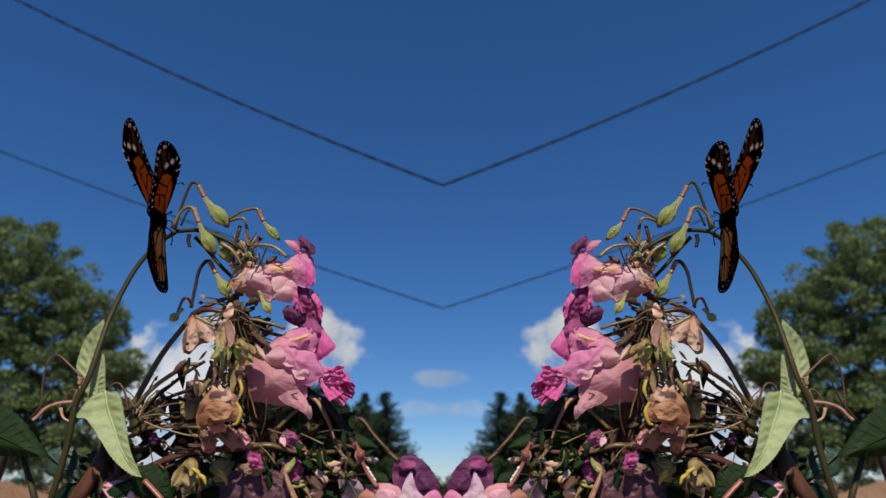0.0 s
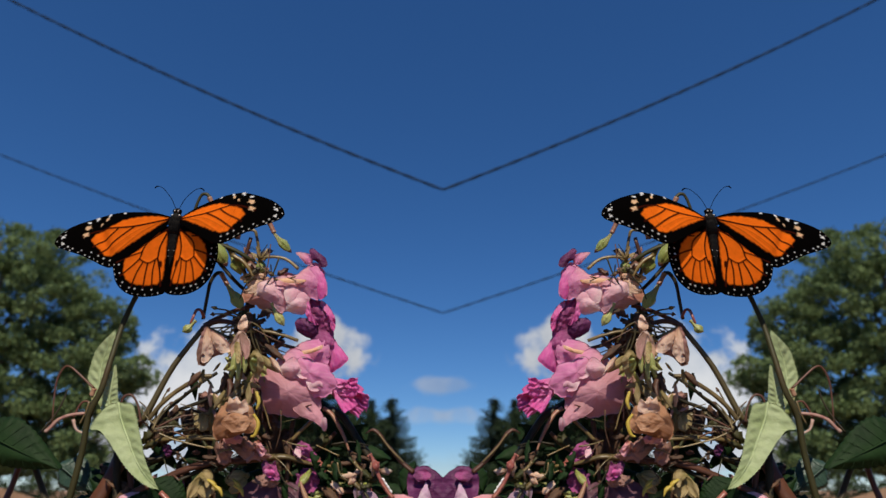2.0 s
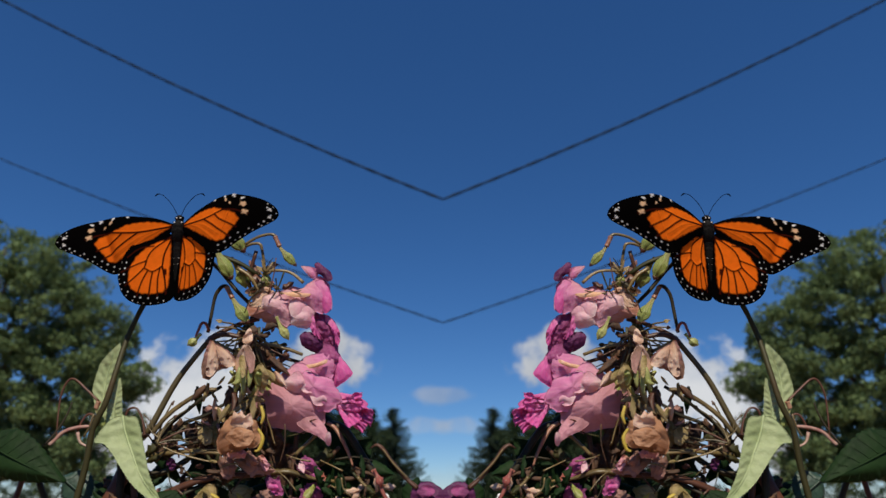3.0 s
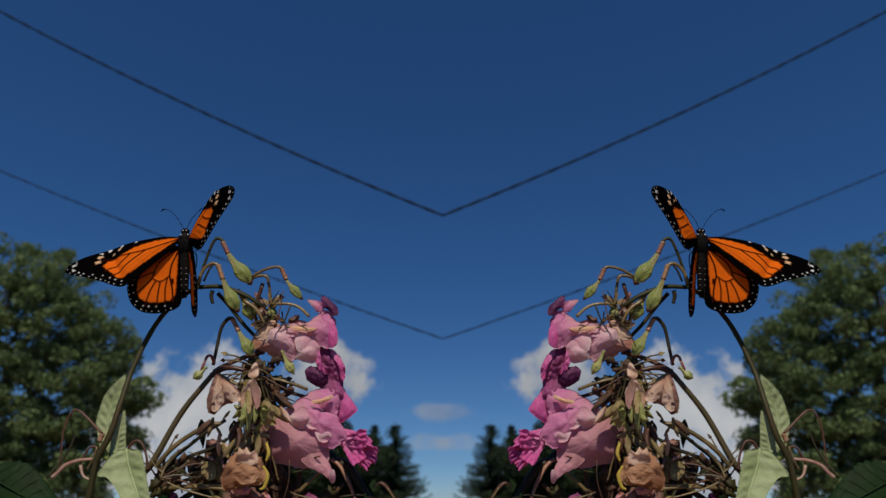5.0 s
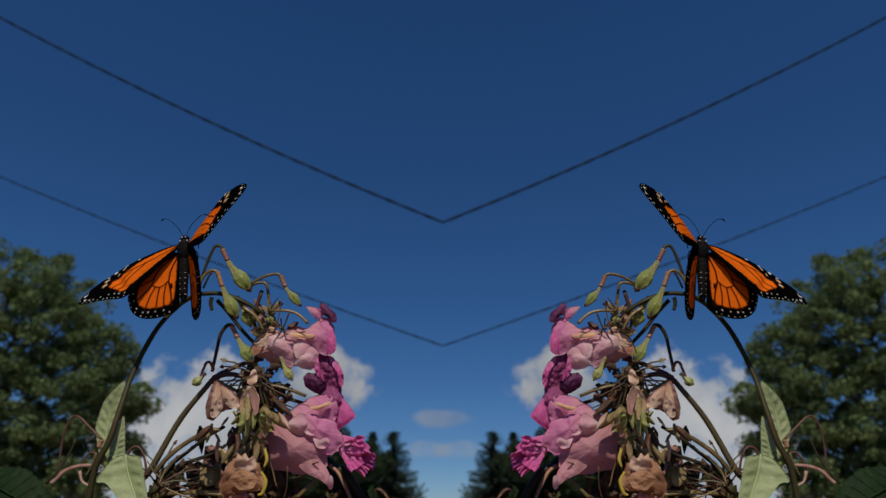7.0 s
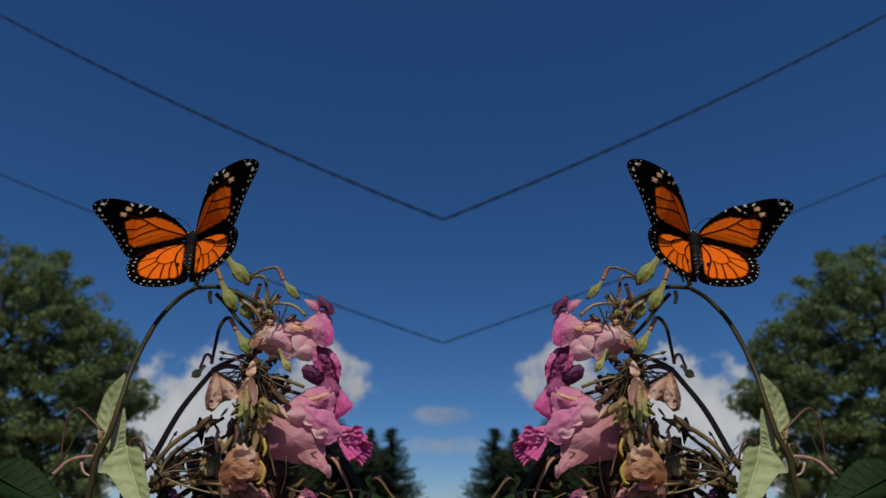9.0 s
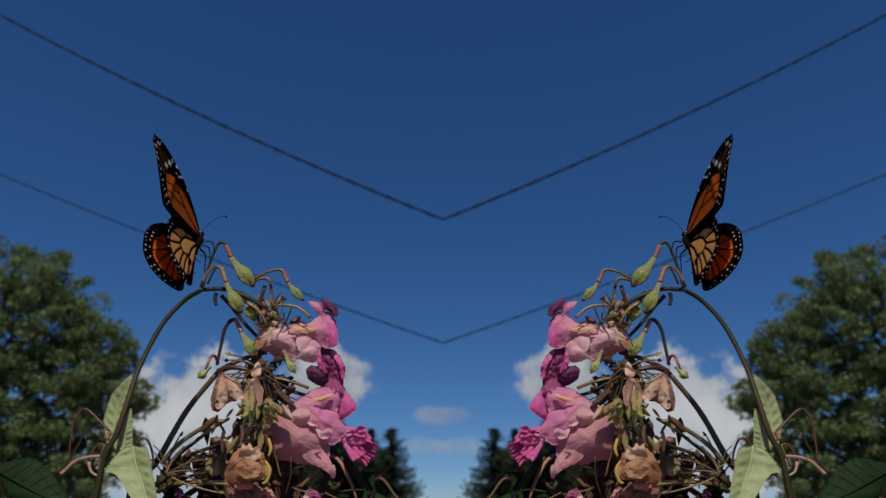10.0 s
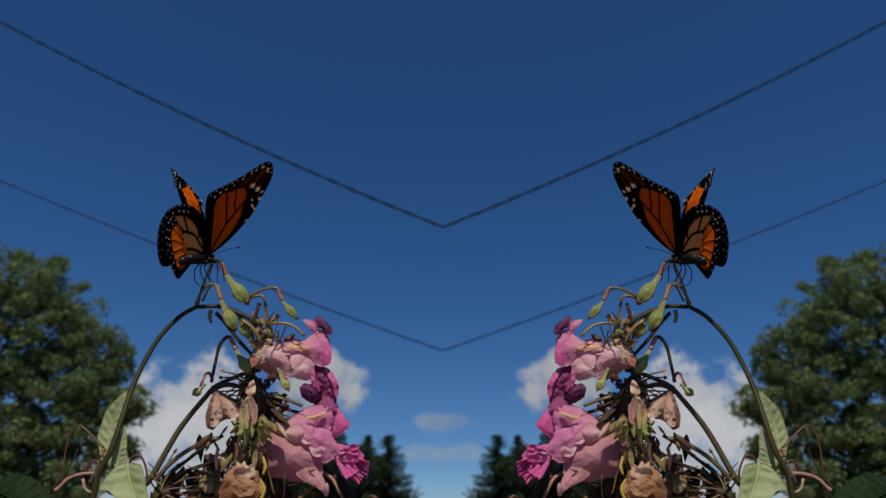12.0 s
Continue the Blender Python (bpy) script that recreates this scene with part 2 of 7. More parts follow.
# ---- mesh helpers ----
def mesh_ob(name, verts, faces, mats, parent=None, label="", smooth=True, index=None):
    me = bpy.data.meshes.new(name)
    me.from_pydata([tuple(v) for v in verts], [], [tuple(f) for f in faces])
    for m in (mats if isinstance(mats, (list, tuple)) else [mats]):
        me.materials.append(m)
    if index is not None:
        me.polygons.foreach_set("material_index", np.asarray(index, dtype=np.int32))
    me.polygons.foreach_set("use_smooth", [smooth] * len(me.polygons))
    me.update()
    ob = new(name, me)
    if parent:
        ob.parent = parent
    if label:
        ob["label"] = label
    return ob


MIRROR = Matrix.Diagonal((-1, 1, 1, 1))


def mirrored(m):
    """The pose of the twin on the other side of the middle plane."""
    return MIRROR @ m @ MIRROR


def twin(ob):
    """The mirror twin of a thing, sharing its meshes."""
    home = ob.matrix_basis.copy()
    made = copy_thing(ob, home)
    made.matrix_basis = mirrored(home)
    made.scale = (-1, 1, 1)
    return made


_right = Vector((1, 0, 0))
_fwd = Vector((0, math.cos(radians(TILT)), math.sin(radians(TILT))))
_up = _right.cross(_fwd)
BASE = Vector((-0.11, 0.33, 0.0))    # where the balsam stands on the soil


def at(a, b, d=0.0):
    """A place in the plant, set from the camera's view: a mm right of and b mm above the line of sight, d mm behind the
    flower plane.
    """
    k = 1 + d / 1000 / NEAR
    p = Vector((0, 0, EYE_Z)) + _fwd * NEAR * k + _right * (a / 1000 * k) + _up * (b / 1000 * k)
    return p - BASE


def skew_to_view(thing):
    """Skews and scales the plant to fit the camera's view: each of its points is moved along its own line of sight,
    farther with height.
    """
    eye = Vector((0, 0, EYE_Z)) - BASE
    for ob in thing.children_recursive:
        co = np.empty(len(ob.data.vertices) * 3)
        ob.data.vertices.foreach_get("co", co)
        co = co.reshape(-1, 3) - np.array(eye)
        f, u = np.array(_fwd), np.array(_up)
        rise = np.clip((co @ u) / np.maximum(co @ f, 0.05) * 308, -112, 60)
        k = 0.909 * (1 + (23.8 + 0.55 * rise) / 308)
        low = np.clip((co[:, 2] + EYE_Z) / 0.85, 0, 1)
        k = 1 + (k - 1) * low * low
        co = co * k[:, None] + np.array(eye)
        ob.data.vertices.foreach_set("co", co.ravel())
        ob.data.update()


def spline(pts, per=6):
    """Smooth line through points."""
    pts = [Vector(p) for p in pts]
    ext = [pts[0] * 2 - pts[1], *pts, pts[-1] * 2 - pts[-2]]
    out = []
    for i in range(1, len(ext) - 2):
        p0, p1, p2, p3 = ext[i - 1:i + 3]
        for k in range(per):
            t = k / per
            out.append(0.5 * ((2 * p1) + (p2 - p0) * t + (2 * p0 - 5 * p1 + 4 * p2 - p3) * t * t
                              + (3 * p1 - p0 - 3 * p2 + p3) * t ** 3))
    out.append(pts[-1])
    return out


def sweep(line, radii, sides=8, wob=0.0, seed=0.0, ribs=0.0):
    """Verts and faces of a tube along a line with a radius for each point."""
    verts, faces = [], []
    n = len(line)
    side = None
    for i, p in enumerate(line):
        d = (line[min(i + 1, n - 1)] - line[max(i - 1, 0)]).normalized()
        if side is None:
            side = d.orthogonal().normalized()
        side = (side - d * side.dot(d)).normalized()
        o = d.cross(side)
        for k in range(sides):
            a = 2 * math.pi * k / sides
            r = radii[i] * (1 + ribs * math.cos(5 * a)) * (1 + wob * noise.noise((i * 0.45, math.cos(a) * 1.5 + seed, math.sin(a) * 1.5)))
            verts.append(p + side * math.cos(a) * r + o * math.sin(a) * r)
    for i in range(n - 1):
        for k in range(sides):
            b, c = i * sides + k, i * sides + (k + 1) % sides
            faces.append((b, c, c + sides, b + sides))
    faces.append(tuple(range(sides - 1, -1, -1)))
    faces.append(tuple((n - 1) * sides + k for k in range(sides)))
    return verts, faces


def tube(name, pts, r0, r1, m, parent, label="", sides=8, per=6, nodes=0.12):
    """A stalk: radii in mm, swollen a little and uneven along its length."""
    line = spline(pts, per)
    n = len(line)
    radii = [(r0 + (r1 - r0) * i / (n - 1)) / 1000 * (1 + nodes * noise.noise((i * 0.37 + r0 * 9, r1, 0))) for i in range(n)]
    v, f = sweep(line, radii, sides)
    return mesh_ob(name, v, f, m, parent, label)


def turned(name, pts, radii, m, parent, label="", sides=12, per=5, wob=0.1, ribs=0.0):
    """A pod, bud or other swollen thing along a line; radii in mm at the points."""
    line = spline(pts, per)
    n = len(line)
    xs = np.linspace(0, len(radii) - 1, n)
    rr = np.interp(xs, range(len(radii)), radii) / 1000
    k = np.array([0.25, 0.5, 0.25])
    rs = np.convolve(np.pad(rr, 1, mode="edge"), k, "valid")
    v, f = sweep(line, list(rs), sides, wob, pts[0][0] * 50, ribs)
    ob = mesh_ob(name, v, f, m, parent, label)
    if m is M_POD:
        grain(ob, [(1.6 * math.cos(2 * math.pi * k / sides), i / (n - 1), pts[0][0] * 90) for i in range(n) for k in range(sides)])
    return ob


def sheet(name, base, tip, side, width, m, parent, label="", shape=None, cup=0.2, curl=0.0, ruffle=0.0, freq=5.0,
          serrate=0.0, nu=16, nv=26, thick=0.25, seed=0.0, pleat=0.0, folds=3.0):
    """A petal or leaf from base to tip. side: the way of its width; shape: half-widths along it; cup and curl bend
    it across and along, ruffle waves the rim, serrate teeth it. Lengths in metres, thick in mm."""
    base, tip = Vector(base), Vector(tip)
    long = tip - base
    length = long.length
    d = long / length
    side = (Vector(side) - d * Vector(side).dot(d)).normalized()
    nrm = side.cross(d).normalized()
    shape = shape or [0.25, 0.75, 1.0, 0.85, 0.12]
    verts, faces, coords = [], [], []
    for s in (1, -1):
        for j in range(nv + 1):
            v = j / nv
            hw = float(np.interp(v, np.linspace(0, 1, len(shape)), shape)) * width / 2
            if serrate:
                hw *= 1 + serrate * (((v * 13) % 1.0) - 0.6)
            for i in range(nu + 1):
                u = 2 * i / nu - 1
                rim = max(abs(u), v) ** 3
                w = (noise.noise((u * freq + seed, v * freq, seed * 3.1)) * ruffle * width * (0.25 + rim)
                     + noise.noise((u * freq * 2.7 + seed, v * freq * 2.7, seed)) * ruffle * width * 0.4 * rim)
                h = cup * width * (u * u - 0.3) + curl * length * (v * v - 0.2 * v) + w \
                    + pleat * width * (0.15 + v) * math.sin(folds * math.pi * (u + 0.15 * math.sin(3 * v + seed)) + seed)
                edge = 1 + 0.25 * ruffle * noise.noise((seed + v * 9, u * 2, 7.7))
                p = base + d * (v * length * (1 - 0.10 * abs(u) * (1 - v)) * (1 + 0.2 * ruffle * noise.noise((u * 4 + seed, 3.3, v))))
                p = p + side * (u * hw * edge) + nrm * (h + s * thick / 2000)
                verts.append(p)
                coords.append((u, v, seed))
    row = nu + 1
    half = row * (nv + 1)
    for j in range(nv):
        for i in range(nu):
            a = j * row + i
            faces.append((a, a + 1, a + row + 1, a + row))
            faces.append((half + a, half + a + row, half + a + row + 1, half + a + 1))
    rim = [i for i in range(row)] + [j * row + nu for j in range(1, nv + 1)] + [nv * row + i for i in range(nu - 1, -1, -1)] \
        + [j * row for j in range(nv - 1, 0, -1)]
    for k in range(len(rim)):
        a, b = rim[k], rim[(k + 1) % len(rim)]
        faces.append((b, a, half + a, half + b))
    return grain(mesh_ob(name, verts, faces, m, parent, label), coords)


# ---- ground, hedge, sky ----
def ground():
    n, verts, faces = 220, [], []
    for j in range(n + 1):
        for i in range(n + 1):
            x = math.copysign(abs(2 * i / n - 1) ** 3.2, i - n / 2) * 3000
            y = math.copysign(abs(2 * j / n - 1) ** 3.2, j - n / 2) * 3000
            near = math.exp(-(x * x + y * y) / 30)
            z = 0.02 * noise.noise((abs(x) * 1.3, y * 1.3, 0)) * (1 - near) if abs(x) < 60 and abs(y) < 60 else 0
            z += 1.42 * math.exp(-((abs(x) - 9.4) / 2.6) ** 4 - ((y - 13.0) / 3.2) ** 2) * (1 + 0.06 * noise.noise((abs(x), y, 4.0)))
            verts.append((x, y, z))
    for j in range(n):
        for i in range(n):
            a = j * (n + 1) + i
            faces.append((a, a + 1, a + n + 2, a + n + 1))
    return tagged(mesh_ob("ground", verts, faces, M_SOIL), "bare dry tan soil of an open field with a low bank", "ground", kind="structure")


ground()


def cloud(name, a, b, w, h, seed, strength, soft, label, far=900.0, puffs=(), thick=1.0):
    """A bulged veil of vapour far off; a, b: tangents right and up from the level line of sight at the start."""
    n, m = 40, 28
    verts, faces, dense = [], [], []
    p0 = Vector((a * far, far, EYE_Z + b * far))
    for j in range(m + 1):
        for i in range(n + 1):
            u, v = 2 * i / n - 1, 2 * j / m - 1
            verts.append((u * w * far / 2, -0.15 * w * far * (1 - u * u) * (1 - v * v), v * h * far / 2))
            best = -1.0
            for (cu, cv, ru, rv) in (puffs or ((0, 0, 1, 1),)):
                r = math.hypot((u - cu) / ru, (v - cv) / rv)
                best = max(best, 1 - r)
            rim = min(1 - abs(u), 1 - abs(v))
            dense.append(min(best * 1.1, 0.55) - max(0, 0.12 - rim) * 8)
    for j in range(m):
        for i in range(n):
            k = j * (n + 1) + i
            faces.append((k, k + 1, k + n + 2, k + n + 1))
    ob = mesh_ob(name, verts, faces, cloud_material(name + "_vapour", seed, strength, soft, thick))
    at_dense = ob.data.attributes.new("dense", 'FLOAT', 'POINT')
    at_dense.data.foreach_set("value", dense)
    ob.matrix_basis = Matrix.Translation(p0)
    ob.visible_shadow = False
    tagged(ob, label, "cloud", kind="structure")
    return ob


SKYTHINGS = []      # what stands far off: each with its twin


def far_pair(ob):
    SKYTHINGS.append((ob, twin(ob)))


far_pair(cloud("cumulus_cloud", -0.3795, 0.1186, 0.2882, 0.3022, 3.0, 0.88, 0.13, "bright white heaped summer cloud", 900.0, ((0.0, 0.05, 0.8, 0.75), (0.38, 0.3, 0.6, 0.6), (-0.35, -0.2, 0.75, 0.7), (0.35, -0.4, 0.8, 0.7)), 1.0))
far_pair(cloud("cumulus_cloud", -0.1771, 0.1855, 0.1840, 0.1582, 41.0, 0.74, 0.17, "soft white summer cloud", 900.0, ((0.1, 0.0, 0.75, 0.85), (-0.4, -0.3, 0.6, 0.7)), 1.0))
cloud("small_cloud", 0.0000, 0.1388, 0.165, 0.046, 77.0, 0.68, 0.34, "thin wisp of white cloud", 900.0, ((0, 0, 0.75, 0.7),), 0.5)
far_pair(cloud("small_cloud", -0.0350, 0.0982, 0.0954, 0.0467, 120.0, 0.66, 0.35, "thin wisp of white cloud", 900.0, ((0, 0, 0.8, 0.7),), 0.45))
cloud("low_cloud", 0.0000, 0.0223, 0.2234, 0.0815, 160.0, 0.56, 0.45, "pale haze cloud low over the field", 900.0, ((0, -0.2, 0.9, 0.9),), 0.16)


# ---- overhead cables ----
CABLES = []


def cable(far, seam, slope, bend, radius, label):
    """Two insulated strands laid round each other, rising from the middle plane to one side."""
    reach = 11.0
    root = new("overhead_cable")
    root.location = (0, far, seam)
    for k in range(2):
        line = []
        for i in range(280):
            s = i / 279 * reach
            a = s / 0.06 + math.pi * k
            line.append(Vector((-s, 0, slope * s + bend * s * s)) + Vector((0, math.cos(a), math.sin(a))) * radius * 0.5)
        v, f = sweep(line, [radius * 0.72] * len(line), 6)
        mesh_ob("strand", v, f, M_CABLE, root)
    line = [Vector((-i / 139 * reach, 0, slope * i / 139 * reach + bend * (i / 139 * reach) ** 2)) for i in range(140)]
    v, f = sweep(line, [radius * 0.85] * len(line), 8)
    mesh_ob("carrier_wire", v, f, M_CABLE, root)
    tagged(root, label, "cable", group="overhead cables")
    return root, twin(root)


CABLES.append((cable(6.0, 3.7519, 0.4124, 0.01387, 0.0118, "thick twisted black overhead cable"), 0.0433))
CABLES.append((cable(8.0, 3.0538, 0.3309, 0.00584, 0.0085, "thin twisted black overhead cable"), 0.0463))


# ---- trees ----
def leaf_cloud(rng, clumps, per, size, spread):
    """Small folded leaves scattered about clump centres."""
    verts, faces = [], []
    for (c, r) in clumps:
        for _ in range(per):
            while True:
                q = Vector((rng.uniform(-1, 1), rng.uniform(-1, 1), rng.uniform(-1, 1)))
                if q.length < 1:
                    break
            q = q.normalized() * q.length ** 0.7
            p = c + Vector((q.x * r, q.y * r, q.z * r * spread))
            a = Vector((rng.uniform(-1, 1), rng.uniform(-1, 1), rng.uniform(-1, 0.4))).normalized()
            b = a.orthogonal().normalized()
            b = (b * math.cos(rng.uniform(0, 6.28)) + a.cross(b) * math.sin(rng.uniform(0, 6.28)))
            s = size * rng.uniform(0.6, 1.3)
            k = len(verts)
            n = a.cross(b)
            verts += [p, p + a * s * 0.5 + b * s * 0.32 + n * s * 0.1, p + a * s, p + a * s * 0.5 - b * s * 0.32 + n * s * 0.1]
            faces += [(k, k + 1, k + 2), (k, k + 2, k + 3)]
    return verts, faces


def broad_tree(x, y, height, lobes, seed, label, leaves=None):
    """Trunk, limbs and a crown built of leaf clumps; lobes: (dx, z, radius) of the crown's masses."""
    rng = random.Random(seed)
    root = new("broadleaf_tree")
    root.location = (x, y, 0)
    line = spline([Vector((0, 0, -0.8)), Vector((0.1, 0.05, height * 0.2)), Vector((-0.1, 0, height * 0.45)), Vector((0.1, 0, height * 0.9))], 5)
    v, f = sweep(line, [0.24 * (1 - 0.92 * i / (len(line) - 1)) + 0.02 for i in range(len(line))], 9, 0.2)
    mesh_ob("trunk", v, f, M_BARK, root)
    clumps = []
    for (dx, z, r) in lobes:
        k = int(11 * r * r) + 6
        for _ in range(k):
            while True:
                q = Vector((rng.uniform(-1, 1), rng.uniform(-1, 1), rng.uniform(-1, 1)))
                if 0.2 < q.length < 1:
                    break
            clumps.append((Vector((dx, rng.uniform(-0.6, 0.6), z)) + Vector((q.x * r, q.y * r, q.z * r * 0.9)), rng.uniform(0.2, 0.52)))
        limb = spline([Vector((0, 0, max(1.2, z * 0.55))), Vector((dx * 0.5, 0.1, z * 0.8)), Vector((dx, 0, z + r * 0.4))], 5)
        v, f = sweep(limb, [0.075 * (1 - 0.85 * i / (len(limb) - 1)) + 0.008 for i in range(len(limb))], 6)
        mesh_ob("limb", v, f, M_BARK, root)
    v, f = leaf_cloud(rng, clumps, 130, 0.15, 0.75)
    crown = mesh_ob("crown", v, f, leaves or M_BIRCH, root, "dense small green leaves in loose clumps", smooth=False)
    crown["kind"] = "stuff"
    tagged(root, label, "tree", group="trees of the field edge")
    return root


def spruce(x, y, height, wide, seed, label):
    """A straight stem with whorls of drooping boughs, each clad in needle sprays."""
    rng = random.Random(seed)
    root = new("spruce_tree")
    root.location = (x, y, 0)
    line = [Vector((0, 0, -0.8 + (height + 0.8) * i / 12)) for i in range(13)]
    v, f = sweep(line, [0.13 * (1 - 0.95 * i / 12) + 0.006 for i in range(13)], 8, 0.15)
    mesh_ob("trunk", v, f, M_BARK, root)
    verts, faces = [], []
    z = 0.35
    while z < height - 0.1:
        k = z / height
        reach = wide * (1 - k) ** 0.85 * rng.uniform(0.85, 1.1) + 0.08
        for i in range(15 if k < 0.8 else 8):
            a = rng.uniform(0, 2 * math.pi)
            r = reach * rng.uniform(0.6, 1.12)
            d = Vector((math.cos(a), math.sin(a), 0))
            steps = max(3, int(r / 0.14))
            for s in range(steps + 1):
                u = s / steps
                p = Vector((0, 0, z)) + d * r * u + Vector((0, 0, -0.28 * r * math.sin(u * 2.2) + 0.16 * r * u * u))
                for _ in range(7):
                    w = (0.10 + 0.16 * (1 - u)) * (0.5 + 0.5 * (1 - k))
                    e = (d * rng.uniform(0.1, 1) + d.cross(Vector((0, 0, 1))) * rng.uniform(-1, 1)
                         + Vector((0, 0, rng.uniform(-0.9, 0.3)))).normalized()
                    b = e.orthogonal().normalized() * 0.03
                    q = len(verts)
                    verts += [p - b, p + b, p + e * (w + 0.1)]
                    faces.append((q, q + 1, q + 2))
        z += 0.16 + 0.10 * (1 - k)
    crown = mesh_ob("crown", verts, faces, M_SPRUCE, root, "dark drooping needle boughs", smooth=False)
    crown["kind"] = "stuff"
    tagged(root, label, "tree", group="spruces of the field edge")
    return root


def hedge(x0, x1, y, h, seed):
    rng = random.Random(seed)
    clumps = []
    for i in range(300):
        x = rng.uniform(x0, x1)
        clumps.append((Vector((x, rng.uniform(-0.8, 0.8), rng.uniform(0.15, h * rng.uniform(0.5, 1.0)))), rng.uniform(0.35, 0.6)))
    v, f = leaf_cloud(rng, clumps, 60, 0.2, 0.8)
    ob = mesh_ob("far_hedge", v, f, M_HEDGE, smooth=False)
    ob.location = (0, y, 0)
    return tagged(ob, "low uneven green hedge at the field edge", "hedge", kind="stuff")


far_pair(broad_tree(-16.92, 25.0, 11.15, ((-0.31, 9.54, 1.56), (1.40, 9.54, 1.34), (-0.78, 7.77, 2.46), (1.40, 7.33, 2.23), (2.92, 8.20, 1.23), (3.21, 6.49, 1.68), (4.52, 6.70, 1.01), (4.48, 5.04, 1.45), (5.36, 5.25, 0.89), (2.25, 5.04, 2.23), (0.39, 4.24, 2.46), (3.90, 3.65, 1.56), (2.06, 2.88, 1.79), (5.09, 3.65, 0.78), (-2.05, 6.07, 2.68), (3.38, 2.12, 1.12), (1.92, 2.59, 1.39), (3.77, 2.12, 0.94), (4.80, 2.40, 0.94), (0.33, 2.69, 1.68)), 3, "large leafy green tree at the field edge"))
far_pair(spruce(-3.28, 40, 6.19, 3.3, 11, "dark green spruce beyond the field"))
far_pair(spruce(-4.65, 42, 6.25, 2.7, 12, "dark green spruce beyond the field"))
far_pair(spruce(-5.88, 44, 5.52, 2.4, 13, "dark green spruce beyond the field"))
far_pair(spruce(-7.21, 46, 6.37, 2.6, 14, "dark green spruce beyond the field"))
far_pair(spruce(-8.22, 45, 6.54, 2.6, 15, "dark green spruce beyond the field"))
far_pair(spruce(-9.81, 47, 7.01, 2.7, 16, "dark green spruce beyond the field"))
far_pair(spruce(-10.45, 45, 6.40, 2.6, 17, "dark green spruce beyond the field"))
far_pair(spruce(-11.84, 46, 6.37, 2.5, 18, "dark green spruce beyond the field"))
far_pair(spruce(-12.80, 46, 4.80, 2.2, 19, "dark green spruce beyond the field"))
far_pair(broad_tree(-7.53, 38.0, 5.00, ((-2.42, 4.6, 1.70), (-1.11, 5.1, 1.61), (0.39, 4.9, 1.70), (1.89, 4.6, 1.61), (2.97, 3.7, 1.48), (-2.0, 2.6, 1.7), (0.4, 2.6, 1.7), (2.2, 2.4, 1.6), (-1.37, 1.25, 1.70), (1.26, 1.25, 1.70), (-3.46, 1.67, 1.70), (3.89, 1.53, 1.23)), 8, "low bushy dark green tree beyond the field", M_HEDGE))
far_pair(hedge(-40.0, 0.0, 60.0, 2.1, 5))


# ---- the balsam plant ----
def fit_angle(deg):
    """Unit vectors along and across in the flower plane, for an angle counted from the right upwards."""
    c, s = math.cos(radians(deg)), math.sin(radians(deg))
    return _right * c + _up * s, -_right * s + _up * c


def funnel(name, line, radii, m, parent, label="", squash=0.8, lobes=0.08, folds=3, seed=0.0):
    """The swollen sac of a balsam flower: a hollow skin along a line, with soft lengthwise folds. radii: half-widths
    in quarters of a millimetre."""
    pts = spline([Vector(q) for q in line], 7)
    n, sides, verts, faces, coords = len(pts), 32, [], [], []
    rr = np.interp(np.linspace(0, len(radii) - 1, n), range(len(radii)), radii) * 0.25 / 1000
    rr = np.convolve(np.pad(rr, 2, mode="edge"), [0.1, 0.2, 0.4, 0.2, 0.1], "valid")
    for s in (1.0, 0.96):
        for i in range(n):
            u = i / (n - 1)
            d = (pts[min(i + 1, n - 1)] - pts[max(i - 1, 0)]).normalized()
            o = d.cross(_fwd).normalized()
            q = o.cross(d)
            for k in range(sides):
                t = 2 * math.pi * k / sides
                w = 1 + lobes * (0.4 + u) * math.sin(folds * t + seed + 1.2 * u) + 0.16 * noise.noise((u * 2.2 + seed, math.cos(t) * 1.1, math.sin(t) * 1.1)) \
                    + 0.06 * noise.noise((u * 7 + seed, math.cos(t) * 4, math.sin(t) * 4))
                verts.append(pts[i] + (o * math.cos(t) + q * math.sin(t) * squash) * rr[i] * w * s)
                coords.append((math.cos(t) * 1.5, u, seed))
    half = n * sides
    for i in range(n - 1):
        for k in range(sides):
            b, e = i * sides + k, i * sides + (k + 1) % sides
            faces.append((b, e, e + sides, b + sides))
            faces.append((half + b, half + b + sides, half + e + sides, half + e))
    for k in range(sides):
        b, e = (n - 1) * sides + k, (n - 1) * sides + (k + 1) % sides
        faces.append((b, e, half + e, half + b))
    faces.append(tuple(range(sides))[::-1])
    return grain(mesh_ob(name, verts, faces, m, parent, label), coords)


def petal(body, p, q, wide, m, cup=0.2, curl=0.1, ruffle=0.05, turn=0.0, seed=0.0, shape=None, name="petal", label="", freq=2.0, pleat=0.05, folds=2.0):
    """A petal that shows its face, from p to q; wide in quarters of a millimetre, turn tips its width away."""
    d = (q - p).normalized()
    side = d.cross(_fwd).normalized() + _fwd * turn
    return sheet(name, p, q, side, wide * 0.25 / 1000, m, body, label, shape or [0.35, 0.75, 0.98, 1.0, 0.9, 0.5], -cup, -curl, ruffle, freq, seed=seed, nu=22, nv=26, thick=0.1, pleat=pleat, folds=folds)


